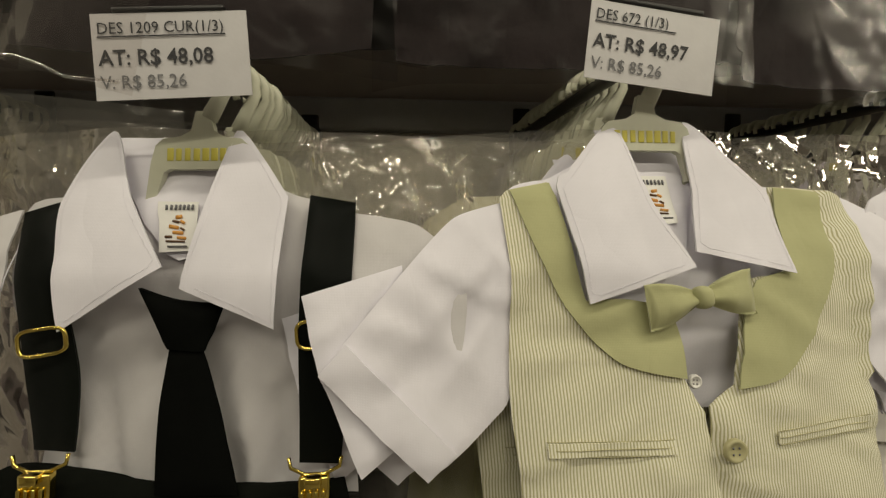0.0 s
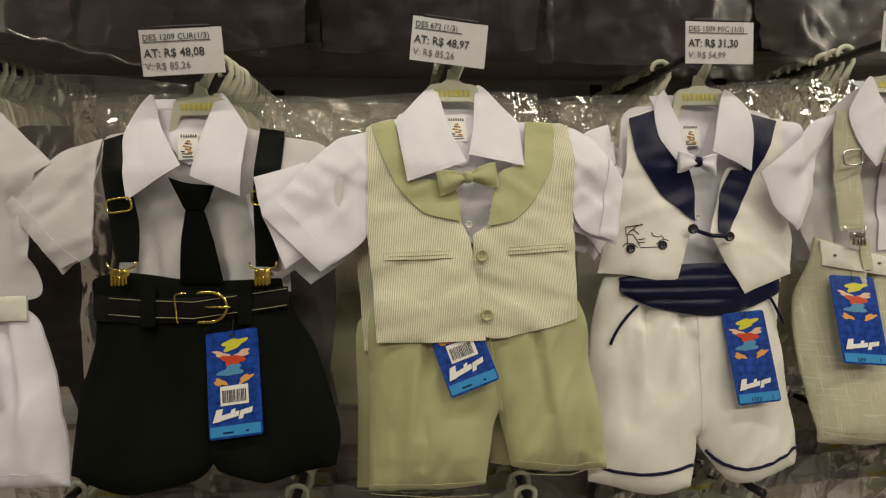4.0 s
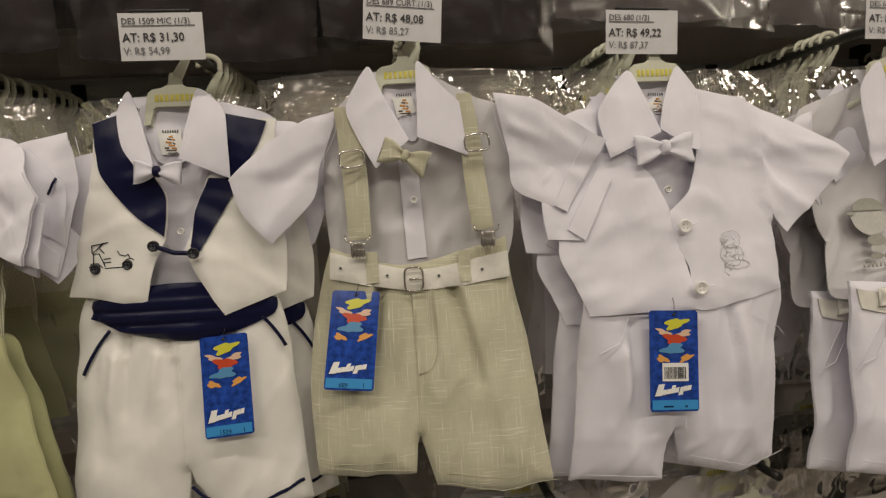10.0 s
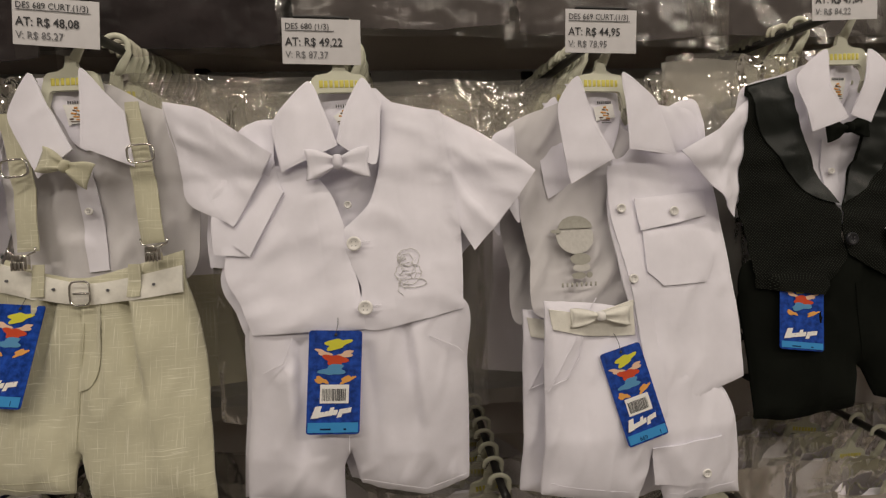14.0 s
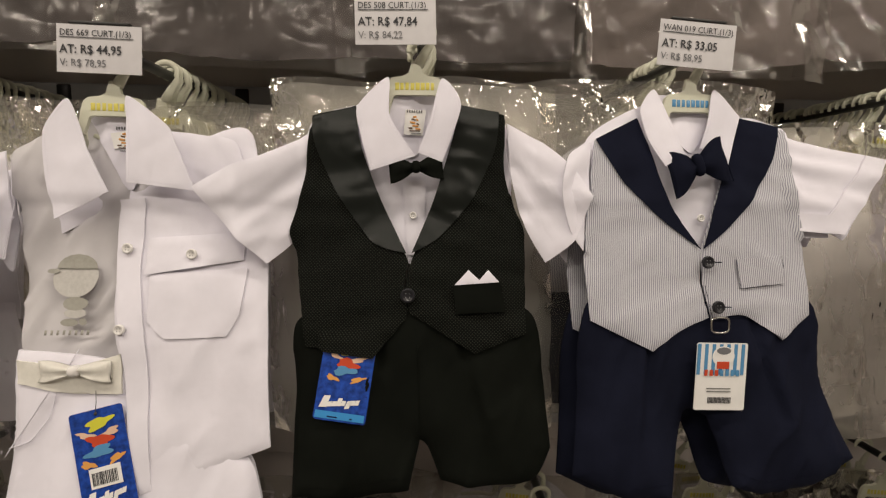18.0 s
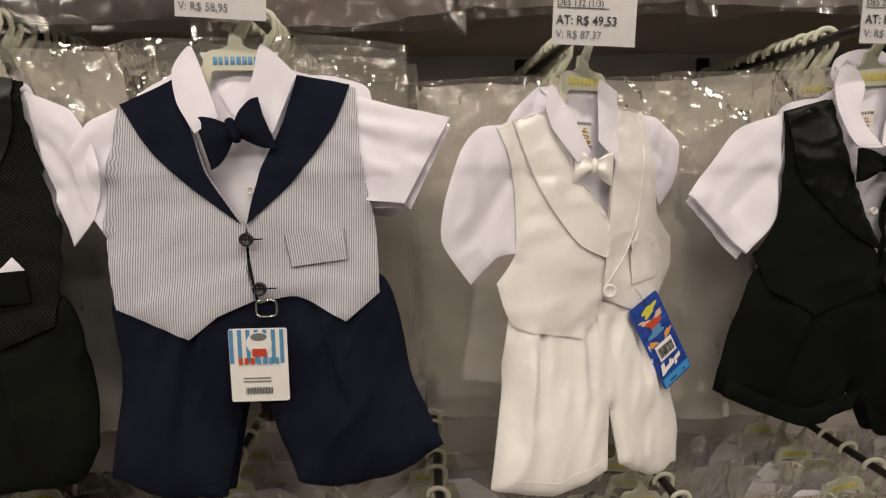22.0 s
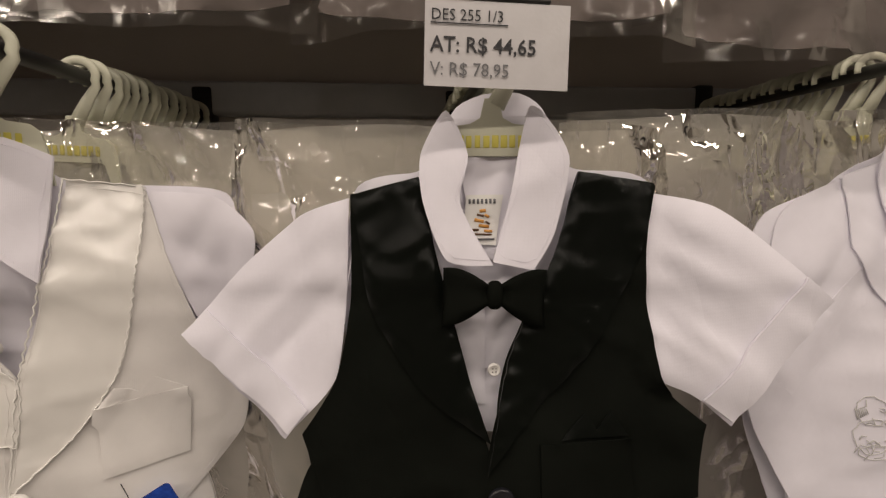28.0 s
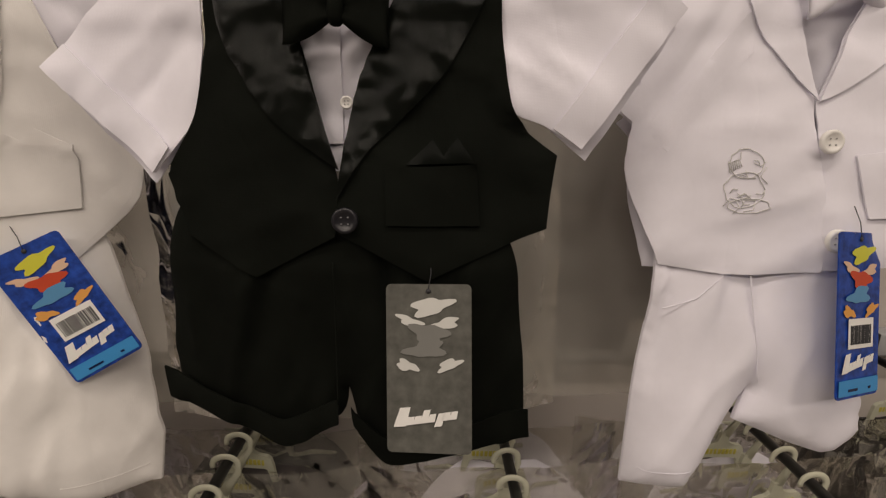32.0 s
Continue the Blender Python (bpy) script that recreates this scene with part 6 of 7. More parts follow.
def sage_suit():
    cut, x = CUT_SAGE, SAGE_X
    body = SAGE_BODY
    root = suit(x, 0.0, "sage green pinstriped vest, white shirt, bow tie and green shorts")
    shirt(cut, root, body, WHITE, 20, ((1.1, -19.0),), -40, 30)
    sh = shorts(cut, root, body, GREEN, 22, ((-4, -31, -6, -45, 0.75, 1.6), (8, -30, 11, -44, 0.75, 1.8), (3, -32, 4, -39, -0.5, 0.9)), rise=2.5, belly=-0.06)
    hang_tag(root, cut["tag"], body, -0.1, seed=2, tip=11, tuck=True)
    vl, vr = vest(cut, root, body, GREEN_STRIPE, GREEN, 23, 0.16)
    p = cut["pts"]
    for u, v in p[0:2]:
        button(u, v, OLIVE_BUTTON, vl, body, 0.8, 0.62, "olive button")
    for a, b, ob in ((p[2], p[3], vl), (p[4], p[5], vr)):
        panel("welt_pocket", [(a[0], a[1] + 0.3, 1), (b[0], b[1] + 0.3, 1), (b[0], b[1] - 0.35, 1), (a[0], a[1] - 0.35, 1)], GREEN_STRIPE, ob, body, 0.42, 0.02, 0, 8, 0.4, 0.05, 0.08)
        for dv in (0.32, -0.02, -0.38):
            line("stitching", [(a[0], a[1] + dv), (b[0], b[1] + dv)], OLIVE_BUTTON, ob, body, 0.42, 0.025)
    bow(p[6][0], p[6][1], 5.5, 2.3, 8, GREEN, GREEN, root, body, 1.0, 1)
    for leg in (((-9.2, -45.0), (-3, -45.6), (2.5, -45.5)), ((5.4, -43.6), (11, -44.6), (15.4, -44.0))):
        hem(OLIVE_BUTTON, sh, body, 0.0, leg, 0.025)
    return root


def sailor_suit():
    cut, x = CUT_SAILOR, SAILOR_X
    body = SAILOR_BODY
    root = suit(x, 0.0, "white sailor vest and shorts with navy satin trim on a hanger")
    shirt(cut, root, body, WHITE, 30, ((-1.2, -18.4),), 60, 40, 0.24, 1.15)
    sh = shorts(cut, root, body, OFFWHITE, 32, ((-8, -31, -9, -40, 1.05, 1.3), (-4, -31, -5, -36, 0.75, 0.8), (4, -31, 5, -40, 0.90, 1.2), (-2.4, -32, -2.6, -41, -0.5, 0.8)), 0.2, rise=2.5, hems=False)
    vl, vr = vest(cut, root, body, OFFWHITE, NAVY_SATIN, 33, 0.1, 0.6)
    p = cut["pts"]
    panel("cummerbund", cut["band"], NAVY_SATIN, sh, body, 0.25, 0.12, 5, 34, 0.5, 0.3, 0.25, ((-11, -25.5, 9, -25.8, 0.5, 0.3), (-11, -26.0, 9, -26.3, -0.4, 0.25), (-11, -26.8, 9, -27.1, 0.5, 0.3), (-11, -27.3, 9, -27.6, -0.4, 0.25), (-9, -28.2, 7, -28.4, 0.4, 0.35)))
    for pts in (p[3:6], p[6:9]):
        line("hem_trim", arc(pts), NAVY_SATIN, sh, body, 0.12, 0.2, "navy trim", 0.5)
    for pts in (p[9:12], p[12:15]):
        line("pocket_trim", arc(pts), NAVY_SATIN, sh, body, 0.12, 0.18, "navy pocket edging", 0.5)
    line("frog_cord", [p[0], ((p[0][0] + p[1][0]) / 2, (p[0][1] + p[1][1]) / 2 - 0.3), p[1]], NAVY_SATIN, vl, body, 1.3, 0.24, "navy frog fastening")
    for u, v in p[0:2]:
        button(u, v, DARK_BUTTON, vl, body, 1.45, 0.55, "navy knot button")
    w0, w1 = p[15], p[16]
    for u, v in (w0, w1):
        button(u, v, DARK_BUTTON, vl, body, 0.85, 0.5, "stitched wheel")
    car = [[(-0.38, 2.4), (1.4, 2.65)], [(-0.38, 2.4), (-0.38, 1.58), (0.9, 2.58)], [(0.45, 2.1), (0.95, 1.58)], [(-0.25, 0.5), (-0.25, 1.58), (0.38, 1.56), (0.76, 0.82), (1.0, 0.25)],
           [(1.0, 0.08), (3.1, 0.12)], [(0.9, 1.0), (1.58, 1.06)], [(0.9, 0.63), (1.58, 0.68)], [(-0.76, 0.2), (-0.5, 0.57), (0.25, 0.57), (0.76, 0.12)],
           [(2.78, 0.44), (3.3, 0.88), (3.8, 0.94), (4.05, 0.76)], [(2.33, 1.75), (2.52, 1.38), (3.1, 1.2), (3.4, 1.38), (3.6, 1.0)]]
    car = [[(w0[0] + u, w0[1] + v) for u, v in pts] for pts in car]
    for pts in car:
        line("embroidery", pts, NAVY, vl, body, 0.76, 0.05, "navy stitched outline")
    fold = panel("cuff", [(-14.2, -9.6, 1), (-12.6, -11.6), (-10.8, -13.3, 1), (-11.1, -16.2), (-11.8, -19.2, 1), (-14.6, -17.4, 1)], WHITE, root, body, 2.3, 0.15, 50, 36, 0.45, 0.05, 0.12, ((-13.8, -10.5, -13.0, -18, 0.35, 0.8), (-12.4, -12.2, -12.6, -18, -0.25, 0.6)))
    line("cuff_trim", [(-11.6, -12.7), (-12.7, -14.2)], NAVY_SATIN, fold, body, 2.4, 0.13, "navy trim", 0.5)
    bow(p[2][0], p[2][1], 4.2, 2.2, -4, WHITE_B, NAVY_SATIN, root, body, 1.5, 2)
    hang_tag(root, cut["tag"], body, 0.2, barcode=False, seed=3, tip=9, pen="1509")
    return root


def linen_suit():
    cut, x = CUT_LINEN, LINEN_X
    body = LINEN_BODY
    root = suit(x, 0.0, "white shirt with beige linen shorts, suspenders and bow tie")
    shirt(cut, root, body, WHITE, 40, ((0.8, -16.4),), 40, -35, 0.18, 0.95, BLOUSE, SHADED_WHITE)
    sh = shorts(cut, root, body, LINEN, 42, ((-4, -25, -7, -42, 0.90, 1.3), (5, -25, 9, -42, 0.90, 1.4), (0.5, -27, 0, -41, -0.5, 0.7), (2, -25, 3, -34, 0.60, 0.7)), 0.22, 0.0)
    panel("placket", [(-0.6, -12.2, 1), (1.4, -12.0, 1), (1.9, -22.5, 1), (-0.2, -22.7, 1)], WHITE, root, body, -0.42, 0.03, 90, 43, 0.5, 0.12, 0.1, (), "", 2.5, 0.0, (0.0, 1.0), 0.0, 0.09)
    p = cut["pts"]
    for side, sl, cp in (("susp_l", p[0], p[1]), ("susp_r", p[2], p[3])):
        s = panel("suspender", cut[side], LINEN, root, body, 0.6, 0.04, 90, 45, 0.5, 0.12, 0.15)
        frame_buckle(sl[0], sl[1], 2.5, 1.7, CHROME, s, body, 1.2, False, "slider", 5)
        clip(cp[0], cp[1], CHROME, s, body, 1.0)
    b = panel("belt", cut["belt"], WHITE_LEATHER, sh, body, 0.4, 0.03, 90, 46, 0.5, 0.15, 0.22)
    frame_buckle(p[4][0], p[4][1], 1.9, 2.4, CHROME, b, body, 0.7)
    for u, v in ((-7.2, -23.1), (-2.4, -24.1), (2.9, -24.4), (7.4, -24.0)):
        button(u, v, GREY_INK, b, body, 0.42, 0.14)
    for u, v in p[5:7]:
        panel("belt_loop", [(u - 0.6, v + 1.9, 1), (u + 0.6, v + 1.9, 1), (u + 0.6, v - 1.3, 1), (u - 0.6, v - 1.3, 1)], LINEN, sh, body, 0.7, 0.02, 90, 47, 0.5, 0.1, 0.12)
    panel("fly", [(0.0, -25.6, 1), (2.2, -25.6, 1), (2.3, -31.5), (1.6, -33.6), (0.2, -34.2, 1)], LINEN, sh, body, 0.04, 0.03, 90, 48, 0.5, 0.03, 0.04)
    bow(p[8][0], p[8][1], 4.6, 2.5, -22, LINEN, LINEN, root, body, 1.0, 3)
    hang_tag(root, cut["tag"], body, 0.2, barcode=False, seed=4, tip=16, pen="689")
    for leg in (((-10.4, -42.8), (-5, -43.4), (-0.6, -43.4)), ((1.9, -44.8), (8, -46.0), (13.6, -45.2))):
        hem(LINEN, sh, body, 0.0, leg, 0.03)
    return root


def white_vest_suit():
    cut, x = CUT_WHITE_VEST, WHITE_VEST_X
    body = WHITE_VEST_BODY
    root = suit(x, 0.0, "all-white suit with buttoned vest, bow tie and shorts on a hanger")
    shirt(cut, root, body, WHITE, 50, ((1.0, -16.8),), 60, -35)
    sh = shorts(cut, root, body, WHITE_B, 52, ((2.5, -31, 3, -42, -0.6, 0.8), (7, -30, 9, -45, 0.75, 1.6), (-5, -33, -5, -46, 0.60, 1.4)), rise=2.5, belly=-0.05)
    vl, vr = vest(cut, root, body, WHITE_B, None, 53, 0.09)
    # this sleeve is folded forwards over the vest
    sl = panel("sleeve", cut["sleeve_over"], WHITE, root, body, 0.3, 0.2, 60, 56, 0.45, 0.08, 0.12, ((-9.0, -9.5, -10.5, -20, 0.3, 0.8), (-7.0, -9.5, -7.4, -17, -0.25, 0.7), (-7.5, -11, -9.2, -20.5, 0.25, 0.7)), "", 4.5, 0.0, (0.14, 0.5))
    panel("cuff", [(-8.5, -21.6, 1), (-5.2, -15.4, 1), (-6.5, -14.2, 1), (-10.1, -20.4, 1)], WHITE, sl, body, 0.5, 0.2, 60, 56, 0.45, 0.03, 0.12, (), "", 4.5)
    p = cut["pts"]
    for u, v in p[0:2]:
        b = button(u, v, PEARL, vr, body, 0.85, 0.72, "pearl button")
        line("buttonhole", [(u + 0.5, v + 0.1), (u + 1.5, v + 0.2)], WHITE, vr, body, 0.72, 0.05)
    embroidery(p[2][0], p[2][1], 3.6, 4.4, vr, body, 0.36, 5)
    line("pocket_seam", p[4:7], WHITE, sh, body, 0.02, 0.045, within=cut["shorts"])
    line("pocket_seam", [(8.6, -30.2), (11.5, -31.6), (13.3, -33.8)], WHITE, sh, body, 0.02, 0.035, within=cut["shorts"])
    bow(p[3][0], p[3][1], 5.8, 2.9, 2, WHITE_B, WHITE_B, root, body, 1.0, 4)
    hang_tag(root, cut["tag"], body, 0.2, seed=5, tip=4)
    return root


def safari_suit():
    cut, x = CUT_SAFARI, SAFARI_X
    body = SAFARI_BODY
    root = suit(x, 0.0, "white safari shirt with chest pocket and white belted shorts")
    sf = shirt(cut, root, body, WHITE, 60, (), 70, -50, 0.24, 1.9, (), SHADED_WHITE)
    fr = panel("shirt_flap", cut["front_r"], WHITE, root, body, 0.1, 0.14, 75, 61, 0.6, 0.3, 0.22)
    panel("button_band", [(0.6, -13.4, 1), (2.9, -13.2, 1), (3.0, -20), (4.2, -29), (5.2, -40.3, 1), (3.4, -40.9, 1), (2.4, -30), (0.6, -19)], WHITE, fr, body, 0.42, 0.03, 90, 62, 0.5, 0.14, 0.12)
    sh = shorts(cut, root, body, WHITE_B, 63, rise=2.5)
    pk = panel("chest_pocket", cut["pocket"], WHITE, fr, body, 0.38, 0.04, 90, 64, 0.5, 0.15, 0.12)
    fl = panel("pocket_flap", cut["flap"], WHITE, fr, body, 0.58, 0.04, 0, 65, 0.5, 0.18, 0.14)
    p = cut["pts"]
    for (u, v), ob, h in ((p[0], fr, 0.75), (p[1], fr, 0.75), (p[2], fl, 0.85)):
        button(u, v, PEARL, ob, body, h, 0.5, "pearl button")
    b = panel("belt", cut["belt"], WHITE_LEATHER, sh, body, 0.25, 0.06, 0, 66, 0.5, 0.15, 0.2)
    bow(p[3][0], p[3][1] + 0.2, 6.0, 1.9, 0, WHITE_LEATHER, PEARL, b, body, 0.6, 5)
    cg = panel("cargo_flap", cut["cargo"], WHITE_B, sh, body, 0.05, 0.1, 20, 68, 0.5, 0.1, 0.12)
    q = cut["cpts"]
    button(q[0][0], q[0][1], PEARL, cg, body, 0.2, 0.5, "pearl button")
    line("pocket_seam", q[1:5], WHITE, sh, body, 0.0, 0.045, within=cut["shorts"])
    line("side_seam", q[4:7], WHITE, sh, body, 0.0, 0.035, within=cut["shorts"])
    # the faded grey print on the chest, as plain patches
    cu, cv = p[4][0], p[4][1] + 0.9
    for ink, du, dv, ru, rv, flat in ((FAINT_PRINT, 0, 0, 2.1, 1.95, 0), (CHEST_PRINT, 0.1, 0.85, 1.9, 1.35, 1), (CHEST_PRINT, -2.1, 0.55, 0.6, 0.22, 0), (CHEST_PRINT, 0.35, -2.5, 1.15, 0.65, 0), (FAINT_PRINT, 0.4, -3.4, 1.0, 0.45, 0),
                                      (CHEST_PRINT, 0.0, -4.25, 0.8, 0.36, 0), (CHEST_PRINT, 1.2, -4.2, 0.35, 0.34, 0)):
        ring = [(cu + du + ru * math.cos(a), cv + dv + rv * math.sin(a)) for a in ([math.pi * k / 8 for k in range(9)] if flat else [math.pi * k / 6 for k in range(12)])]
        panel("chest_print", ring, ink, sf, body, -0.7 + (0.02 if ink == CHEST_PRINT else 0), 0.0, 90, 67, 0.4, 0.01, 0.03, (), "faded grey printed patch")
    for k in range(8):
        u = cu - 1.95 + 0.53 * k
        line("chest_print", [(u, cv - 5.4), (u + 0.05, cv - 4.95)], CHEST_PRINT, sf, body, -0.62, 0.11, "faded grey printed bar", 0.3)
    hang_tag(root, cut["tag"], body, 0.2, seed=6, tip=8, pen="669")
    return root


def black_vest_suit():
    cut, x = CUT_BLACK_VEST, BLACK_VEST_X
    body = BLACK_VEST_BODY
    root = suit(x, 0.0, "black birdseye vest with satin shawl lapels, white shirt, black shorts")
    shirt(cut, root, body, WHITE, 70, ((0.1, -14.5),), 40, -30, 0.24, 1.4)
    panel("placket", [(-1.0, -10.8, 1), (1.4, -10.8, 1), (1.2, -18.6, 1), (-0.4, -18.6, 1)], WHITE, root, body, -0.42, 0.03, 90, 71, 0.5, 0.12, 0.1, (), "", 2.5, 0.0, (0.0, 1.0), 0.0, 0.09)
    sh = shorts(cut, root, body, BLACK, 72, ((-4, -30, -5, -40, 0.60, 1.4), (6, -30, 9, -38, 0.60, 1.4)), rise=2.5)
    hang_tag(root, cut["tag"], body, 0.05, barcode=False, seed=7, tip=8, tuck=True)
    vl, vr = vest(cut, root, body, BIRDSEYE, LAPEL_SATIN, 73, 0.16, 0.2, 0.12)
    p = cut["pts"]
    button(p[0][0], p[0][1], DARK_BUTTON, vl, body, 0.85, 0.72, "black button")
    panel("pocket_square", cut["square"], WHITE, vr, body, 0.62, 0.02, 90, 75, 0.4, 0.08, 0.08, (), "white folded pocket square")
    panel("welt_pocket", cut["pocket"], BLACK, vr, body, 0.72, 0.03, 0, 74, 0.5, 0.12, 0.12)
    bow(p[1][0], p[1][1], 4.9, 2.4, 6, BLACK, BLACK, root, body, 1.1, 6)
    return root


def pinstripe_suit():
    cut, x = CUT_PINSTRIPE, PINSTRIPE_X
    body = PINSTRIPE_BODY
    root = suit(x, 0.0, "navy pinstriped vest with navy lapels, white shirt and navy shorts")
    shirt(cut, root, body, WHITE, 80, ((2.2, -14.6),), 50, -15)
    sh = shorts(cut, root, body, NAVY, 82, ((-4, -28, -6, -41, 0.75, 1.5), (8, -27, 13, -39, 0.90, 1.7)), rise=2.5)
    vl, vr = vest(cut, root, body, NAVY_STRIPE, NAVY, 83, 0.08)
    p = cut["pts"]
    for u, v in p[0:2]:
        button(u, v, DARK_BUTTON, vr, body, 0.85, 0.62, "black button")
        line("buttonhole", [(u + 0.4, v), (u + 1.4, v)], NAVY, vr, body, 0.72, 0.06)
    for key, ob in (("vest_l", vl), ("vest_r", vr)):
        low = [q[:2] for q in cut[key] if q[1] < -18.5]
        line("piping", low, NAVY, ob, body, 0.30, 0.03, "navy edge piping")
    pk = panel("welt_pocket", cut["pocket"], NAVY_STRIPE_TURNED, vr, body, 0.36, 0.02, 0, 84, 0.5, 0.04, 0.08)
    q = [c[:2] for c in cut["pocket"]]
    line("pocket_edge", q[1:] + q[:1], NAVY, pk, body, 0.36, 0.018)
    frame_buckle(p[3][0], p[3][1] - 0.4, 1.8, 1.5, CHROME, sh, body, 0.4, False)
    bow(p[2][0], p[2][1], 5.6, 4.4, 18, NAVY, NAVY, root, body, 1.1, 7)
    c = [np.array(t[:2]) for t in cut["tag"]]
    mid = sum(c) / 4
    tag = part("hang_tag", sheet(0.050, 0.066, 0.0007, 0.002), PAPER, root, "white hang tag with pale blue stripes", False)
    tag.matrix_basis = Matrix.Translation(at(body, mid[0], mid[1], 0.9)) @ pose(0, 0, 0, 3, 1, 0)
    for k in range(7):
        card_print("stripe", tag, P_BLUE, -0.0245 + 0.0072 * k, -0.0212 + 0.0072 * k, 0.002, 0.032, -0.0003)
    card_print("colour_patch", tag, PAPER, -0.010, 0.012, 0.010, 0.030, -0.0005, "disc")
    card_print("colour_patch", tag, GREY_INK, -0.006, 0.008, 0.022, 0.029, -0.0007, "disc")
    card_print("colour_patch", tag, P_RED, -0.005, 0.007, 0.008, 0.015, -0.0008, "box")
    for k in range(7):
        card_print("brand_bar", tag, P_RED if k < 3 else P_BLUE, -0.017 + 0.0052 * k, -0.0138 + 0.0052 * k, 0.001, 0.007, -0.0009)
    for zz in (-0.012, -0.015):
        card_print("small_print_bar", tag, MID_GREY, -0.014, 0.010, zz, zz + 0.001, -0.0006)
    bm = bmesh.new()
    for k in range(18):
        box(bm, -0.012 + 0.0013 * k, -0.0114 + 0.0013 * k, -0.0008, -0.0005, -0.026, -0.020)
    part("barcode", bm, INK, tag, "", False)
    return root


def ivory_suit():
    cut, x = CUT_IVORY, IVORY_X
    body = IVORY_BODY
    root = suit(x, 0.0, "ivory vest with satin shawl lapels, pale shirt and ivory shorts")
    shirt(cut, root, body, WHITE, 90, ((0.6, -16.5),), 60, 70)
    sh = shorts(cut, root, body, CREAM, 92, ((-6, -29, -8, -42, 1.20, 1.4), (-1, -29, -1.5, -38, 0.90, 0.9), (2.8, -29, 2.9, -36, -0.6, 0.8), (6, -28, 9, -40, 1.05, 1.4)), rise=2.5, belly=0.15)
    vl, vr = vest(cut, root, body, CREAM, IVORY_SATIN, 93, 0.09, 0.2, 0.35)
    p = cut["pts"]
    button(p[0][0], p[0][1], PEARL, vr, body, 0.85, 0.72, "pearl button")
    panel("pocket_square", cut["square"], CREAM, vr, body, 0.5, 0.02, 90, 95, 0.4, 0.08, 0.08)
    panel("welt_pocket", cut["pocket"], CREAM, vr, body, 0.6, 0.03, 0, 94, 0.5, 0.12, 0.12)
    for key, ob in (("vest_l", vl), ("vest_r", vr)):
        pts = curve_of(cut[key])
        mid = pts.mean(0)
        ins = [tuple(q + (mid - q) / np.linalg.norm(mid - q) * 0.3) for q in pts[::2]]
        line("stitching", ins + ins[:1], CREAM, ob, body, 0.48, 0.015)
    for key, ob in (("lapel_l", vl), ("lapel_r", vr)):
        pts = curve_of(cut[key], 0.28)
        wavy = [(a + 0.05 * math.sin(3.1 * k), b + 0.05 * math.cos(2.3 * k)) for k, (a, b) in enumerate(pts)]
        line("gathered_edge", wavy + wavy[:1], IVORY_SATIN, ob, body, 0.5, 0.055)
    bow(p[1][0], p[1][1], 3.7, 2.9, -5, IVORY_SATIN, IVORY_SATIN, root, body, 0.9, 8)
    hang_tag(root, cut["tag"], body, 0.3, seed=9, tip=6)
    return root


def tuxedo_suit():
    cut, x = CUT_TUXEDO, TUXEDO_X
    body = TUXEDO_BODY
    root = suit(x, 0.0, "black vest with puckered satin lapels, white shirt, black cuffed shorts")
    shirt(cut, root, body, WHITE, 100, ((cut["pts"][2]),), 40, -35)
    panel("collar_back", [(-1.7, -4.4), (-0.8, -2.3), (0.9, -1.5), (3.2, -1.5), (4.5, -2.4), (5.2, -4.6), (3.8, -6.2, 1), (0.2, -6.2, 1)], WHITE, root, body, -0.9, 0.05, 0, 109, 0.5, 0.15, 0.12)
    panel("placket", [(-1.7, -13.2, 1), (0.7, -13.2, 1), (0.7, -20.5, 1), (-1.0, -20.5, 1)], WHITE, root, body, -0.42, 0.03, 90, 101, 0.5, 0.12, 0.1, (), "", 2.5, 0.0, (0.0, 1.0), 0.0, 0.09)
    sh = shorts(cut, root, body, BLACK, 102, ((-5, -29, -8, -37, 0.75, 1.3), (4, -29, 6, -38, 0.75, 1.3)), rise=2.5, belly=-0.28, hems=False)
    for key in ("cuff_a", "cuff_b"):
        panel("turn_up", cut[key], BLACK, sh, body, 0.08, 0.28, 86, 102, 0.5, 0.1, 0.2, (), "", 5.0, 0.0, (0.0, 1.0), 0.0, 0.28)
    vl, vr = vest(cut, root, body, BLACK, None, 105, 0.16)
    for key, ob, g in (("lapel_l", vl, 40), ("lapel_r", vr, -30)):
        panel("lapel", cut[key], SHINY_BLACK, ob, body, 0.62, 0.06, g, 106, 0.35, 0.2, 0.18, (), "", 3.0, 0.45)
    p = cut["pts"]
    button(p[0][0], p[0][1], DARK_BUTTON, vl, body, 0.85, 0.75, "black button")
    panel("pocket_square", cut["square"], BLACK_SATIN, vr, body, 0.5, 0.02, 90, 107, 0.4, 0.08, 0.08)
    panel("welt_pocket", cut["pocket"], BLACK, vr, body, 0.55, 0.03, 0, 108, 0.5, 0.15, 0.14)
    bow(p[1][0], p[1][1], 5.3, 3.1, -2, BLACK, BLACK, root, body, 1.1, 9)
    hang_tag(root, cut["tag"], body, 0.2, True, False, 10)
    return root


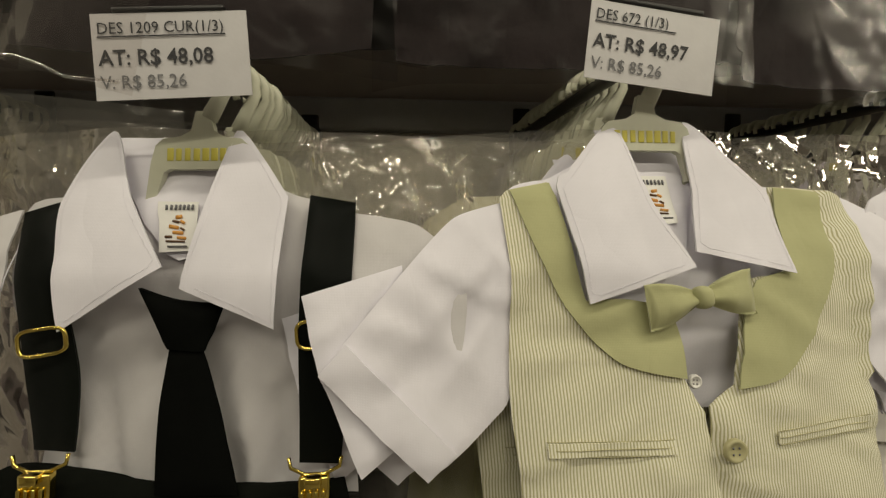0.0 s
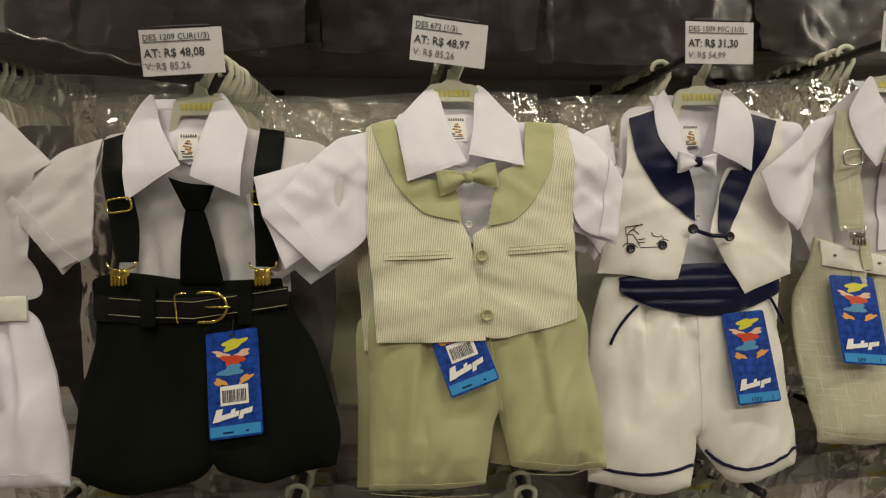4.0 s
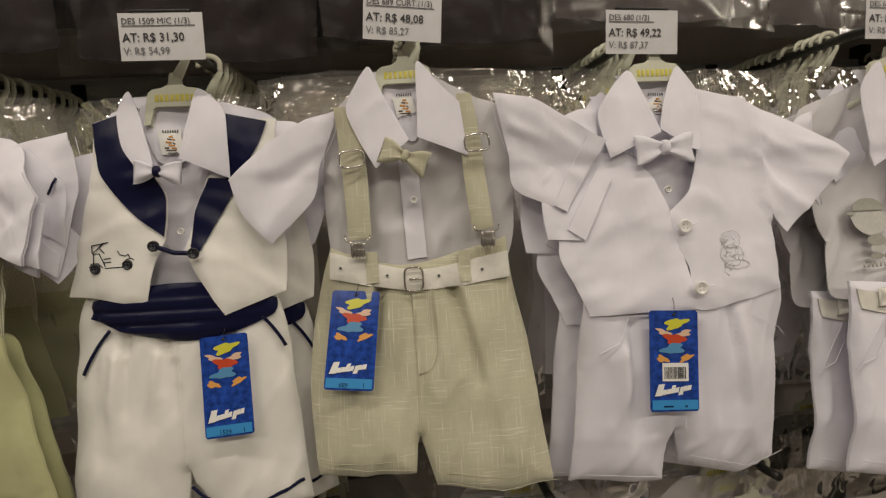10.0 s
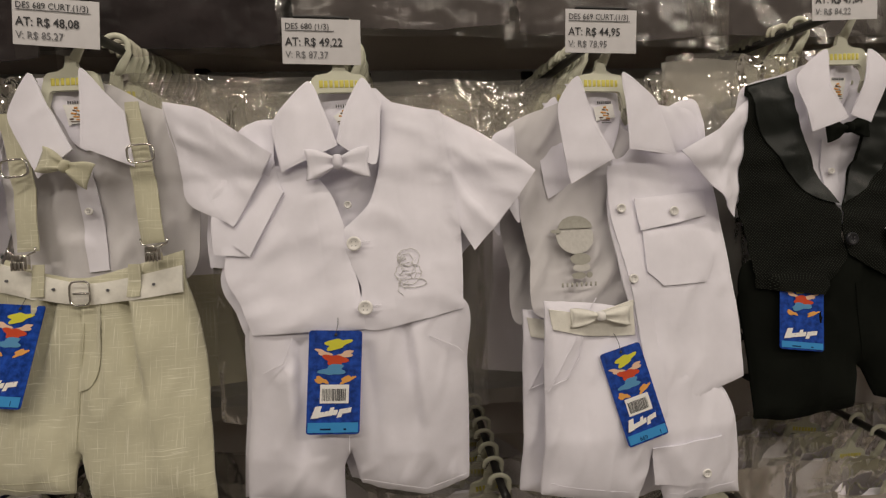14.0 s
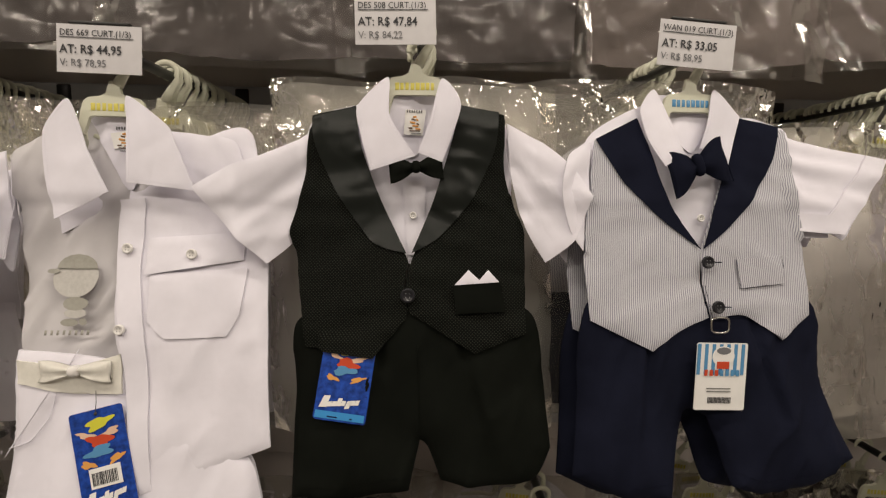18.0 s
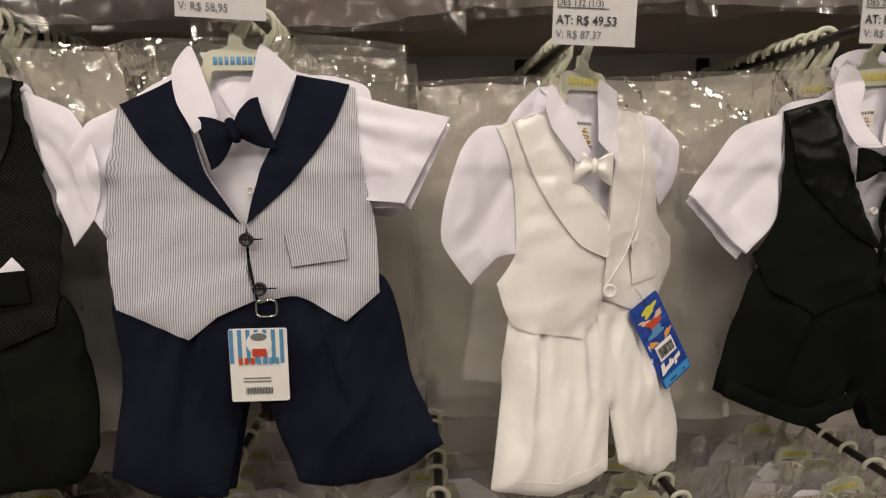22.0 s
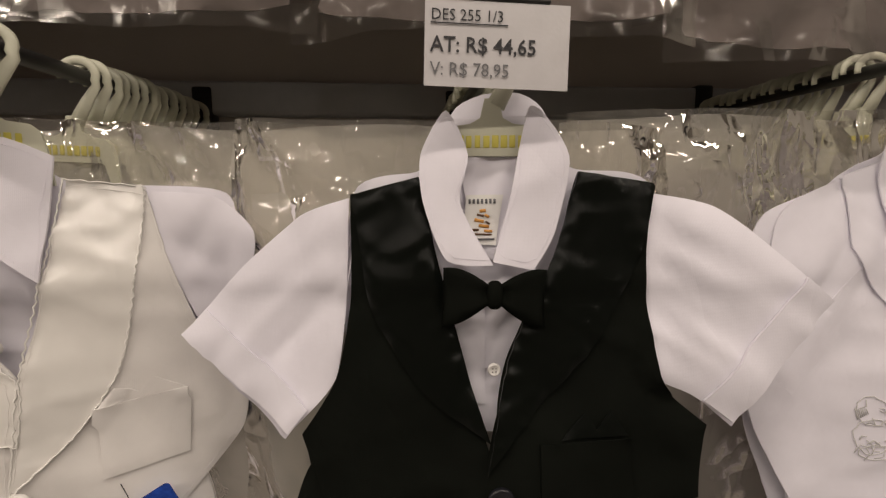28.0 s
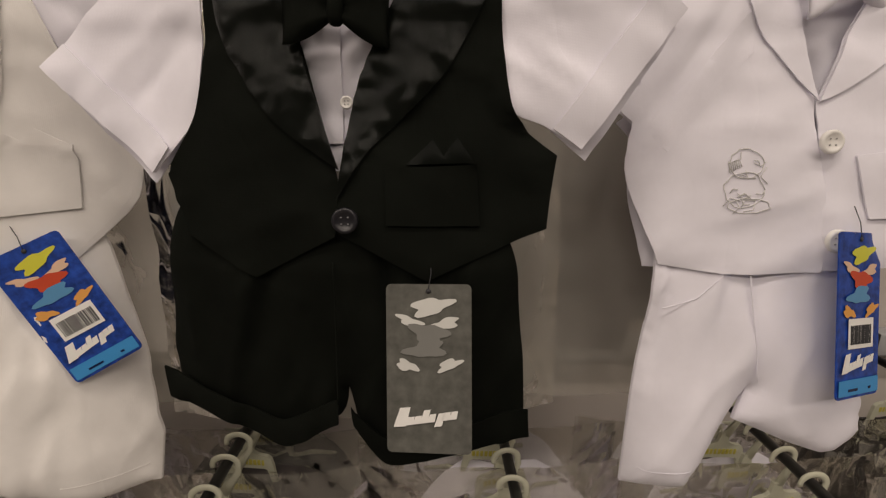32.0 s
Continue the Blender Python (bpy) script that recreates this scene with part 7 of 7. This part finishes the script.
def white_jacket_suit():
    cut, x = CUT_WHITE_JACKET, WHITE_JACKET_X
    body = WHITE_JACKET_BODY
    root = suit(x, 0.0, "all-white jacket with shawl lapels, bow tie and white shorts")
    shirt(cut, root, body, WHITE, 110, (), 60, -40)
    sh = shorts(cut, root, body, WHITE_B, 112, ((-4, -29, -6, -41, 0.75, 1.5), (2, -29, 2, -33, -0.4, 0.7)), rise=2.5)
    vl, vr = vest(cut, root, body, WHITE_B, WHITE_B, 113, 0.09)
    p = cut["pts"]
    panel("welt_pocket", cut["pocket"], WHITE_B, vr, body, 0.5, 0.03, 0, 114, 0.5, 0.12, 0.12)
    for u, v in p[0:2]:
        button(u, v, PEARL, vr, body, 0.9, 0.72, "pearl button")
    embroidery(p[2][0], p[2][1], 3.2, 4.6, vl, body, 0.42, 6)
    bow(p[3][0], p[3][1], 4.6, 3.4, 6, WHITE_B, WHITE_B, root, body, 1.0, 10)
    line("pocket_seam", [(-0.2, -28.9), (-1.8, -30.4), (-4.0, -31.1)], WHITE, sh, body, 0.02, 0.03, within=cut["shorts"])
    hang_tag(root, [(u - 0.8, v) for u, v, _ in cut["tag"]], body, 1.5, seed=11, yaw=34)
    return root


def edge_suit():
    cut, x = CUT_EDGE, EDGE_X
    body = EDGE_BODY
    root = suit(x, 0.0, "white shirt with white belt and shorts ending the row")
    shirt(cut, root, body, SHADED_WHITE, 120)
    sh = shorts(cut, root, body, WHITE_B, 122, ((3, -28, 5, -40, 0.75, 1.4),))
    panel("belt", cut["belt"], WHITE_LEATHER, sh, body, 0.2, 0.03, 0, 123, 0.5, 0.15, 0.2)
    c = [np.array(t[:2]) for t in cut["tag"]]
    mid = sum(c) / 4
    tag = part("hang_tag", sheet(0.030, 0.062, 0.0007, 0.002), PAPER, root, "white hang tag with a red patch", False)
    tag.matrix_basis = Matrix.Translation(at(body, mid[0], mid[1], 0.8)) @ pose(0, 0, 0, 3, -4, 0)
    card_print("red_patch", tag, P_RED, -0.002, 0.012, -0.026, -0.014, -0.0004)
    return root


CHEST_PRINT = plain("faded_grey_print", (0.37, 0.36, 0.32), 0.7, 0, 0.3, 0, 0.08, 300)
FAINT_PRINT = plain("faint_grey_print", (0.52, 0.505, 0.48), 0.7, 0, 0.3, 0, 0.08, 300)
NAVY_STRIPE_TURNED = pinstripe("navy_pinstripe_pocket", (0.60, 0.60, 0.64), (0.27, 0.27, 0.33), 0.0021, 6, 0.36)

SUITS = [(suspender_suit, CUT_SUSPENDER, SUSPENDER_X), (sage_suit, CUT_SAGE, SAGE_X), (sailor_suit, CUT_SAILOR, SAILOR_X), (linen_suit, CUT_LINEN, LINEN_X),
         (white_vest_suit, CUT_WHITE_VEST, WHITE_VEST_X), (safari_suit, CUT_SAFARI, SAFARI_X), (black_vest_suit, CUT_BLACK_VEST, BLACK_VEST_X),
         (pinstripe_suit, CUT_PINSTRIPE, PINSTRIPE_X), (ivory_suit, CUT_IVORY, IVORY_X), (tuxedo_suit, CUT_TUXEDO, TUXEDO_X), (white_jacket_suit, CUT_WHITE_JACKET, WHITE_JACKET_X),
         (edge_suit, CUT_EDGE, EDGE_X)]
PRICES = [("DES 1209 CUR(1/3)", "48,08", "85,26"), ("DES 672 (1/3)", "48,97", "85,26"), ("DES 1509 M/C (1/3)", "31,30", "54,99"), ("DES 689 CURT.(1/3)", "48,08", "85,27"),
          ("DES 680 (1/3)", "49,22", "87,37"), ("DES 669 CURT.(1/3)", "44,95", "78,95"), ("DES 508 CURT.(1/3)", "47,84", "84,22"), ("WAN 019 CURT.(1/3)", "33,05", "58,95"),
          ("DES 132 (1/3)", "49,53", "87,37"), ("DES 255 1/3", "44,65", "78,95"), ("DES 668 (1/3)", "49,40", "87,37")]

BODIES = [SUSPENDER_BODY, SAGE_BODY, SAILOR_BODY, LINEN_BODY, WHITE_VEST_BODY, SAFARI_BODY, BLACK_VEST_BODY, PINSTRIPE_BODY, IVORY_BODY, TUXEDO_BODY, WHITE_JACKET_BODY, EDGE_BODY]

# ---- the middle row: a suit in front, its price label, hangers behind ----
first_hanger = hanger()
boys_hanger = hanger(plate=IVORY, print_mat=P_BLUE)
ARM_TOPS = []
# where the first bagged suit hangs behind each front one
BAG_Y = [0.314 + (2.6 - min(0.6, b.out) + 0.6 * b.depth + 3 * abs(b.turn)) / 100 + (0.02 if k in (1, 2, 4, 5, 7) else 0) for k, b in enumerate(BODIES)]
rng = random.Random(4)
for k, (make, cut, x) in enumerate(SUITS):
    root = make()
    if k in (1, 2, 4, 5, 7):
        twin = copy_thing(root, pose(x + {2: 0.02, 7: -0.008}.get(k, -0.016), root.location.y + 0.028, 1.484, LEAN_BACK + 1, 0, 2))
        for tag in [o for o in twin.children if o.name.startswith(("hang_tag", "bow_tie"))] + [o for o in twin.children_recursive if o.name.startswith("sleeve_back")]:
            for o in [*tag.children_recursive, tag]:
                bpy.data.objects.remove(o)
    pu, pv = cut["plaque"][0]
    ax, az = x + 0.006 + pu / 100, 1.50 + pv / 100 + 0.064
    body = BODIES[k]
    out = min(body(pu, pv), body(pu - 2.8, pv), body(pu + 2.8, pv)) - (0.5 if k == 9 else 0.1)
    y0 = 0.255 + 0.1 * pv / 100 - out / 100
    ARM_TOPS.append((ax, az))
    arm(ax, az, 0.266)
    copy_thing(boys_hanger if k == 7 else first_hanger, pose(ax, y0 + 0.002, az, -6, 0, -math.degrees(math.atan(body.turn))))
    y1 = max(y0 + 0.022, BAG_Y[k] - 0.026)
    for j in range(17):
        copy_thing(first_hanger, pose(ax + rng.uniform(-0.002, 0.002), y1 + (0.585 - y1) / 17 * j + rng.uniform(-0.004, 0.004), az + rng.uniform(-0.001, 0.001), 0, rng.uniform(-4, 4), rng.uniform(-5, 5)))
    if k < 11:
        q = np.array(cut["price"], float)
        c = q.mean(0)
        turn = math.degrees(math.atan2(-(q[1] - q[0])[1] - (q[2] - q[3])[1], (q[1] - q[0])[0] + (q[2] - q[3])[0]))
        price_label(x + c[0] / 100, 0.260, 1.50 + c[1] / 100, turn, *PRICES[k])
for ob in (first_hanger, boys_hanger):
    for o in [*ob.children_recursive, ob]:
        bpy.data.objects.remove(o)


# ---- stock: bagged suits behind the front ones, above and below ----
def film_sheet(name, wide, high, parent, seed, step=0.012, relief=0.006, bulge=0.02, mat=None):
    """A hanging film bag front: z from 0 (top) to -high, crumpled into small sharp facets, curling back at its sides."""
    nx, nz = max(4, int(wide / step)), max(4, int(high / step))
    vs, fs = [], []
    for j in range(nz + 1):
        for i in range(nx + 1):
            x, z = wide * (i / nx - 0.5), -high * j / nz
            q = 2 * i / nx - 1
            y = bulge * q ** 4
            wx, wz = x + 0.012 * noise.noise(Vector((x * 22, z * 22, seed + 3))), z + 0.012 * noise.noise(Vector((x * 22, z * 22, seed + 9)))
            a = noise.noise(Vector((x * 14, z * 9, seed))) * relief
            a += (0.25 - abs(noise.noise(Vector(((wx * 0.82 + wz * 0.57) * 30, (wz * 0.82 - wx * 0.57) * 10, seed + 7))))) * relief * 1.4
            a += (0.25 - abs(noise.noise(Vector(((wx * 0.77 - wz * 0.64) * 38, (wz * 0.77 + wx * 0.64) * 13, seed + 17))))) * relief * 1.0
            z += 0.006 * noise.noise(Vector((x * 9, seed, 0))) * (1 if j in (0, nz) else 0.5)
            x += 0.006 * noise.noise(Vector((z * 9, seed, 5)))
            vs.append((x, y - a, z))
    for j in range(nz):
        for i in range(nx):
            k = j * (nx + 1) + i
            fs.append((k, k + 1, k + nx + 2, k + nx + 1))
    mesh = bpy.data.meshes.new(name)
    mesh.from_pydata(vs, [], fs)
    mesh.polygons.foreach_set("use_smooth", [True] * len(fs))
    ob = put(name, mesh, mat or FILM, parent)
    return ob


CRISP = film("crisp_film", (0.90, 0.89, 0.86), 0.10, 0.5, 0.04, 3.2, 1.9)
SLACK = film("slack_film", (0.88, 0.86, 0.84), 0.24, 0.18, 0.10, 1.6)
CALM = film("calm_film", (0.90, 0.89, 0.87), 0.05, 0.35, 0.12, 1.4)
SOFT = film("soft_film", (0.90, 0.88, 0.87), 0.02, 0.22, 0.14, 0.45)
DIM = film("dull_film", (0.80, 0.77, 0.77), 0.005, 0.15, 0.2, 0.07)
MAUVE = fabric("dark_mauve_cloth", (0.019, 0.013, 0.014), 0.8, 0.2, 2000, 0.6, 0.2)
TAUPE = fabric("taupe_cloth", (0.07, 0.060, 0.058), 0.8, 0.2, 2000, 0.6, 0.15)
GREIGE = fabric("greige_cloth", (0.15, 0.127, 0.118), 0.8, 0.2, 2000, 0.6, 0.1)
SHIRT_FLAT = [(-4.5, -7.5, 1), (4.5, -7.5, 1), (8.5, -10), (12.5, -15, 1), (11.5, -21, 1), (10, -19), (10, -29, 1), (-10, -29, 1), (-10, -19), (-11.5, -21, 1), (-12.5, -15, 1), (-8.5, -10)]
SHORTS_FLAT = [(-9.5, -27, 1), (9.5, -27, 1), (12, -41, 1), (1.5, -42, 1), (0, -36, 1), (-1.5, -42, 1), (-12, -41, 1)]


def bagged_suit(seed, top, bottom, bag=None, lift=0.0, tight=True):
    root = tagged(new("bagged_suit"), "folded suit in a clear crackling plastic bag behind the front one", "bagged suit", "bagged suits on the arms")
    CLOTH.clear()
    body = Body(seed, 0, 0, 0, 0, 0.8)
    panel("shirt", SHIRT_FLAT, top, root, body, -1.4, 0.2, 80, seed, 1.2)
    panel("shorts", SHORTS_FLAT, bottom, root, body, -1.1, 0.25, 86, seed + 1, 1.2)
    f = film_sheet("bag_front", 0.335, 0.40 + lift, root, seed, 0.009, 0.006 if seed < 400 else 0.0045, 0.02, bag)
    f.location = (0, -0.024, -0.045 + lift)
    f.visible_shadow = False
    f = film_sheet("bag_shoulder", 0.33, 0.11 + lift, root, seed + 50, 0.0045, 0.007 if tight else 0.004, 0.02, CRISP if tight else CALM)
    f.location = (0, -0.030, -0.040 + lift)
    f.visible_shadow = False
    return root


for k, (make, cut, x) in enumerate(SUITS):
    ax, az = ARM_TOPS[k]
    # bags 0, 10 and 11: the gaps' darkness is put into the cloth colour
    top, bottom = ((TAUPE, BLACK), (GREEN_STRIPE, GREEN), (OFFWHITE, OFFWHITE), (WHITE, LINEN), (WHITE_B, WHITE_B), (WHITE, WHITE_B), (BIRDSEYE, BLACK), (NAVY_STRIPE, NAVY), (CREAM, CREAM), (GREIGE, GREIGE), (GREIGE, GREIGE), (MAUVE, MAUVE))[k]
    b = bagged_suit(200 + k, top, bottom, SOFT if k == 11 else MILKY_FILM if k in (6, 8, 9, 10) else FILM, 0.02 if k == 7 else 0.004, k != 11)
    y0 = BAG_Y[k]
    b.matrix_world = pose(x - (0.05 if k == 1 else 0), y0, az - (0.010 if k == 1 else 0.002), -4, -2 if k == 1 else 0, 0)
    for j in (1, 2):
        copy_thing(b, pose(x + (0.012, -0.01)[j - 1], y0 + (0.585 - y0) / 3 * j, az - 0.004 * j, -3, 0, (3, -4)[j - 1]))


def stock_bag(seed, mat, wide=0.31, high=0.40):
    root = tagged(new("stock_bag"), "packed clothes hanging in a crumpled clear plastic bag", "stock bag", "bags of the upper row")
    CLOTH.clear()
    body = Body(seed, 0, 1.0, 0, 0, 1.0)
    h = -high * 100
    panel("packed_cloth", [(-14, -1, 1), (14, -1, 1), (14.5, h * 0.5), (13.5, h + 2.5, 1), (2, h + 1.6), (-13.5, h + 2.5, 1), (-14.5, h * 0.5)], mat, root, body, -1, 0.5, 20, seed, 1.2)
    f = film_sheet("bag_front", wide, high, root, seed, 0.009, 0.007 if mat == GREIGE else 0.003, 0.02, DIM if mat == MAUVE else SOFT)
    f.location = (0, -0.022, 0)
    f.visible_shadow = False
    return root


for k in range(15):
    x = -0.72 + 0.285 * k
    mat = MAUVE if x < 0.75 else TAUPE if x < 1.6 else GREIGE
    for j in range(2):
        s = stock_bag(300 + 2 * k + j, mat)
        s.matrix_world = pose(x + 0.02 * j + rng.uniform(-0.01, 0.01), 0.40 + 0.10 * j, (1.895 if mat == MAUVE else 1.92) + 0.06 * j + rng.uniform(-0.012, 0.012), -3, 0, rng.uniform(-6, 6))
low_hanger = hanger()
for k in range(13):
    x = 2.235 - 0.285 * 9 + 0.285 * k
    arm(x, 0.975, 0.27)
    for j in range(7):
        copy_thing(low_hanger, pose(x + rng.uniform(-0.002, 0.002), 0.30 + 0.038 * j + rng.uniform(-0.004, 0.004), 0.975, 0, rng.uniform(-8, 8), rng.uniform(-9, 9)))
    b = bagged_suit(400 + k, WHITE if k % 3 else TAUPE, WHITE_B, SLACK, 0.0, False)
    for j in range(4):
        (b if j == 0 else copy_thing(b, Matrix())).matrix_world = pose(x + 0.006 * (-1) ** j, 0.285 + 0.075 * j, 0.985 - 0.003 * j, -4, 0, 2 * (-1) ** j)
for o in [*low_hanger.children_recursive, low_hanger]:
    bpy.data.objects.remove(o)

# a loose corner of bag film that hangs before the first price label
root = tagged(new("film_flap"), "loose corner of clear plastic bag hanging over a price card", "plastic film")
root.matrix_world = pose(-0.185, 0.236, 1.535, 4, 14, 0)
f = film_sheet("film", 0.15, 0.06, root, 77, 0.008, 0.004, 0.004, SOFT)
bm = bmesh.new()
tube(bm, [(-0.072 + 0.012 * k, -0.003 + 0.002 * math.sin(k), -0.059 + 0.002 * math.sin(1.7 * k)) for k in range(13)], 0.0008, 6)
part("rolled_edge", bm, SOFT, root).visible_shadow = False
f.visible_shadow = False
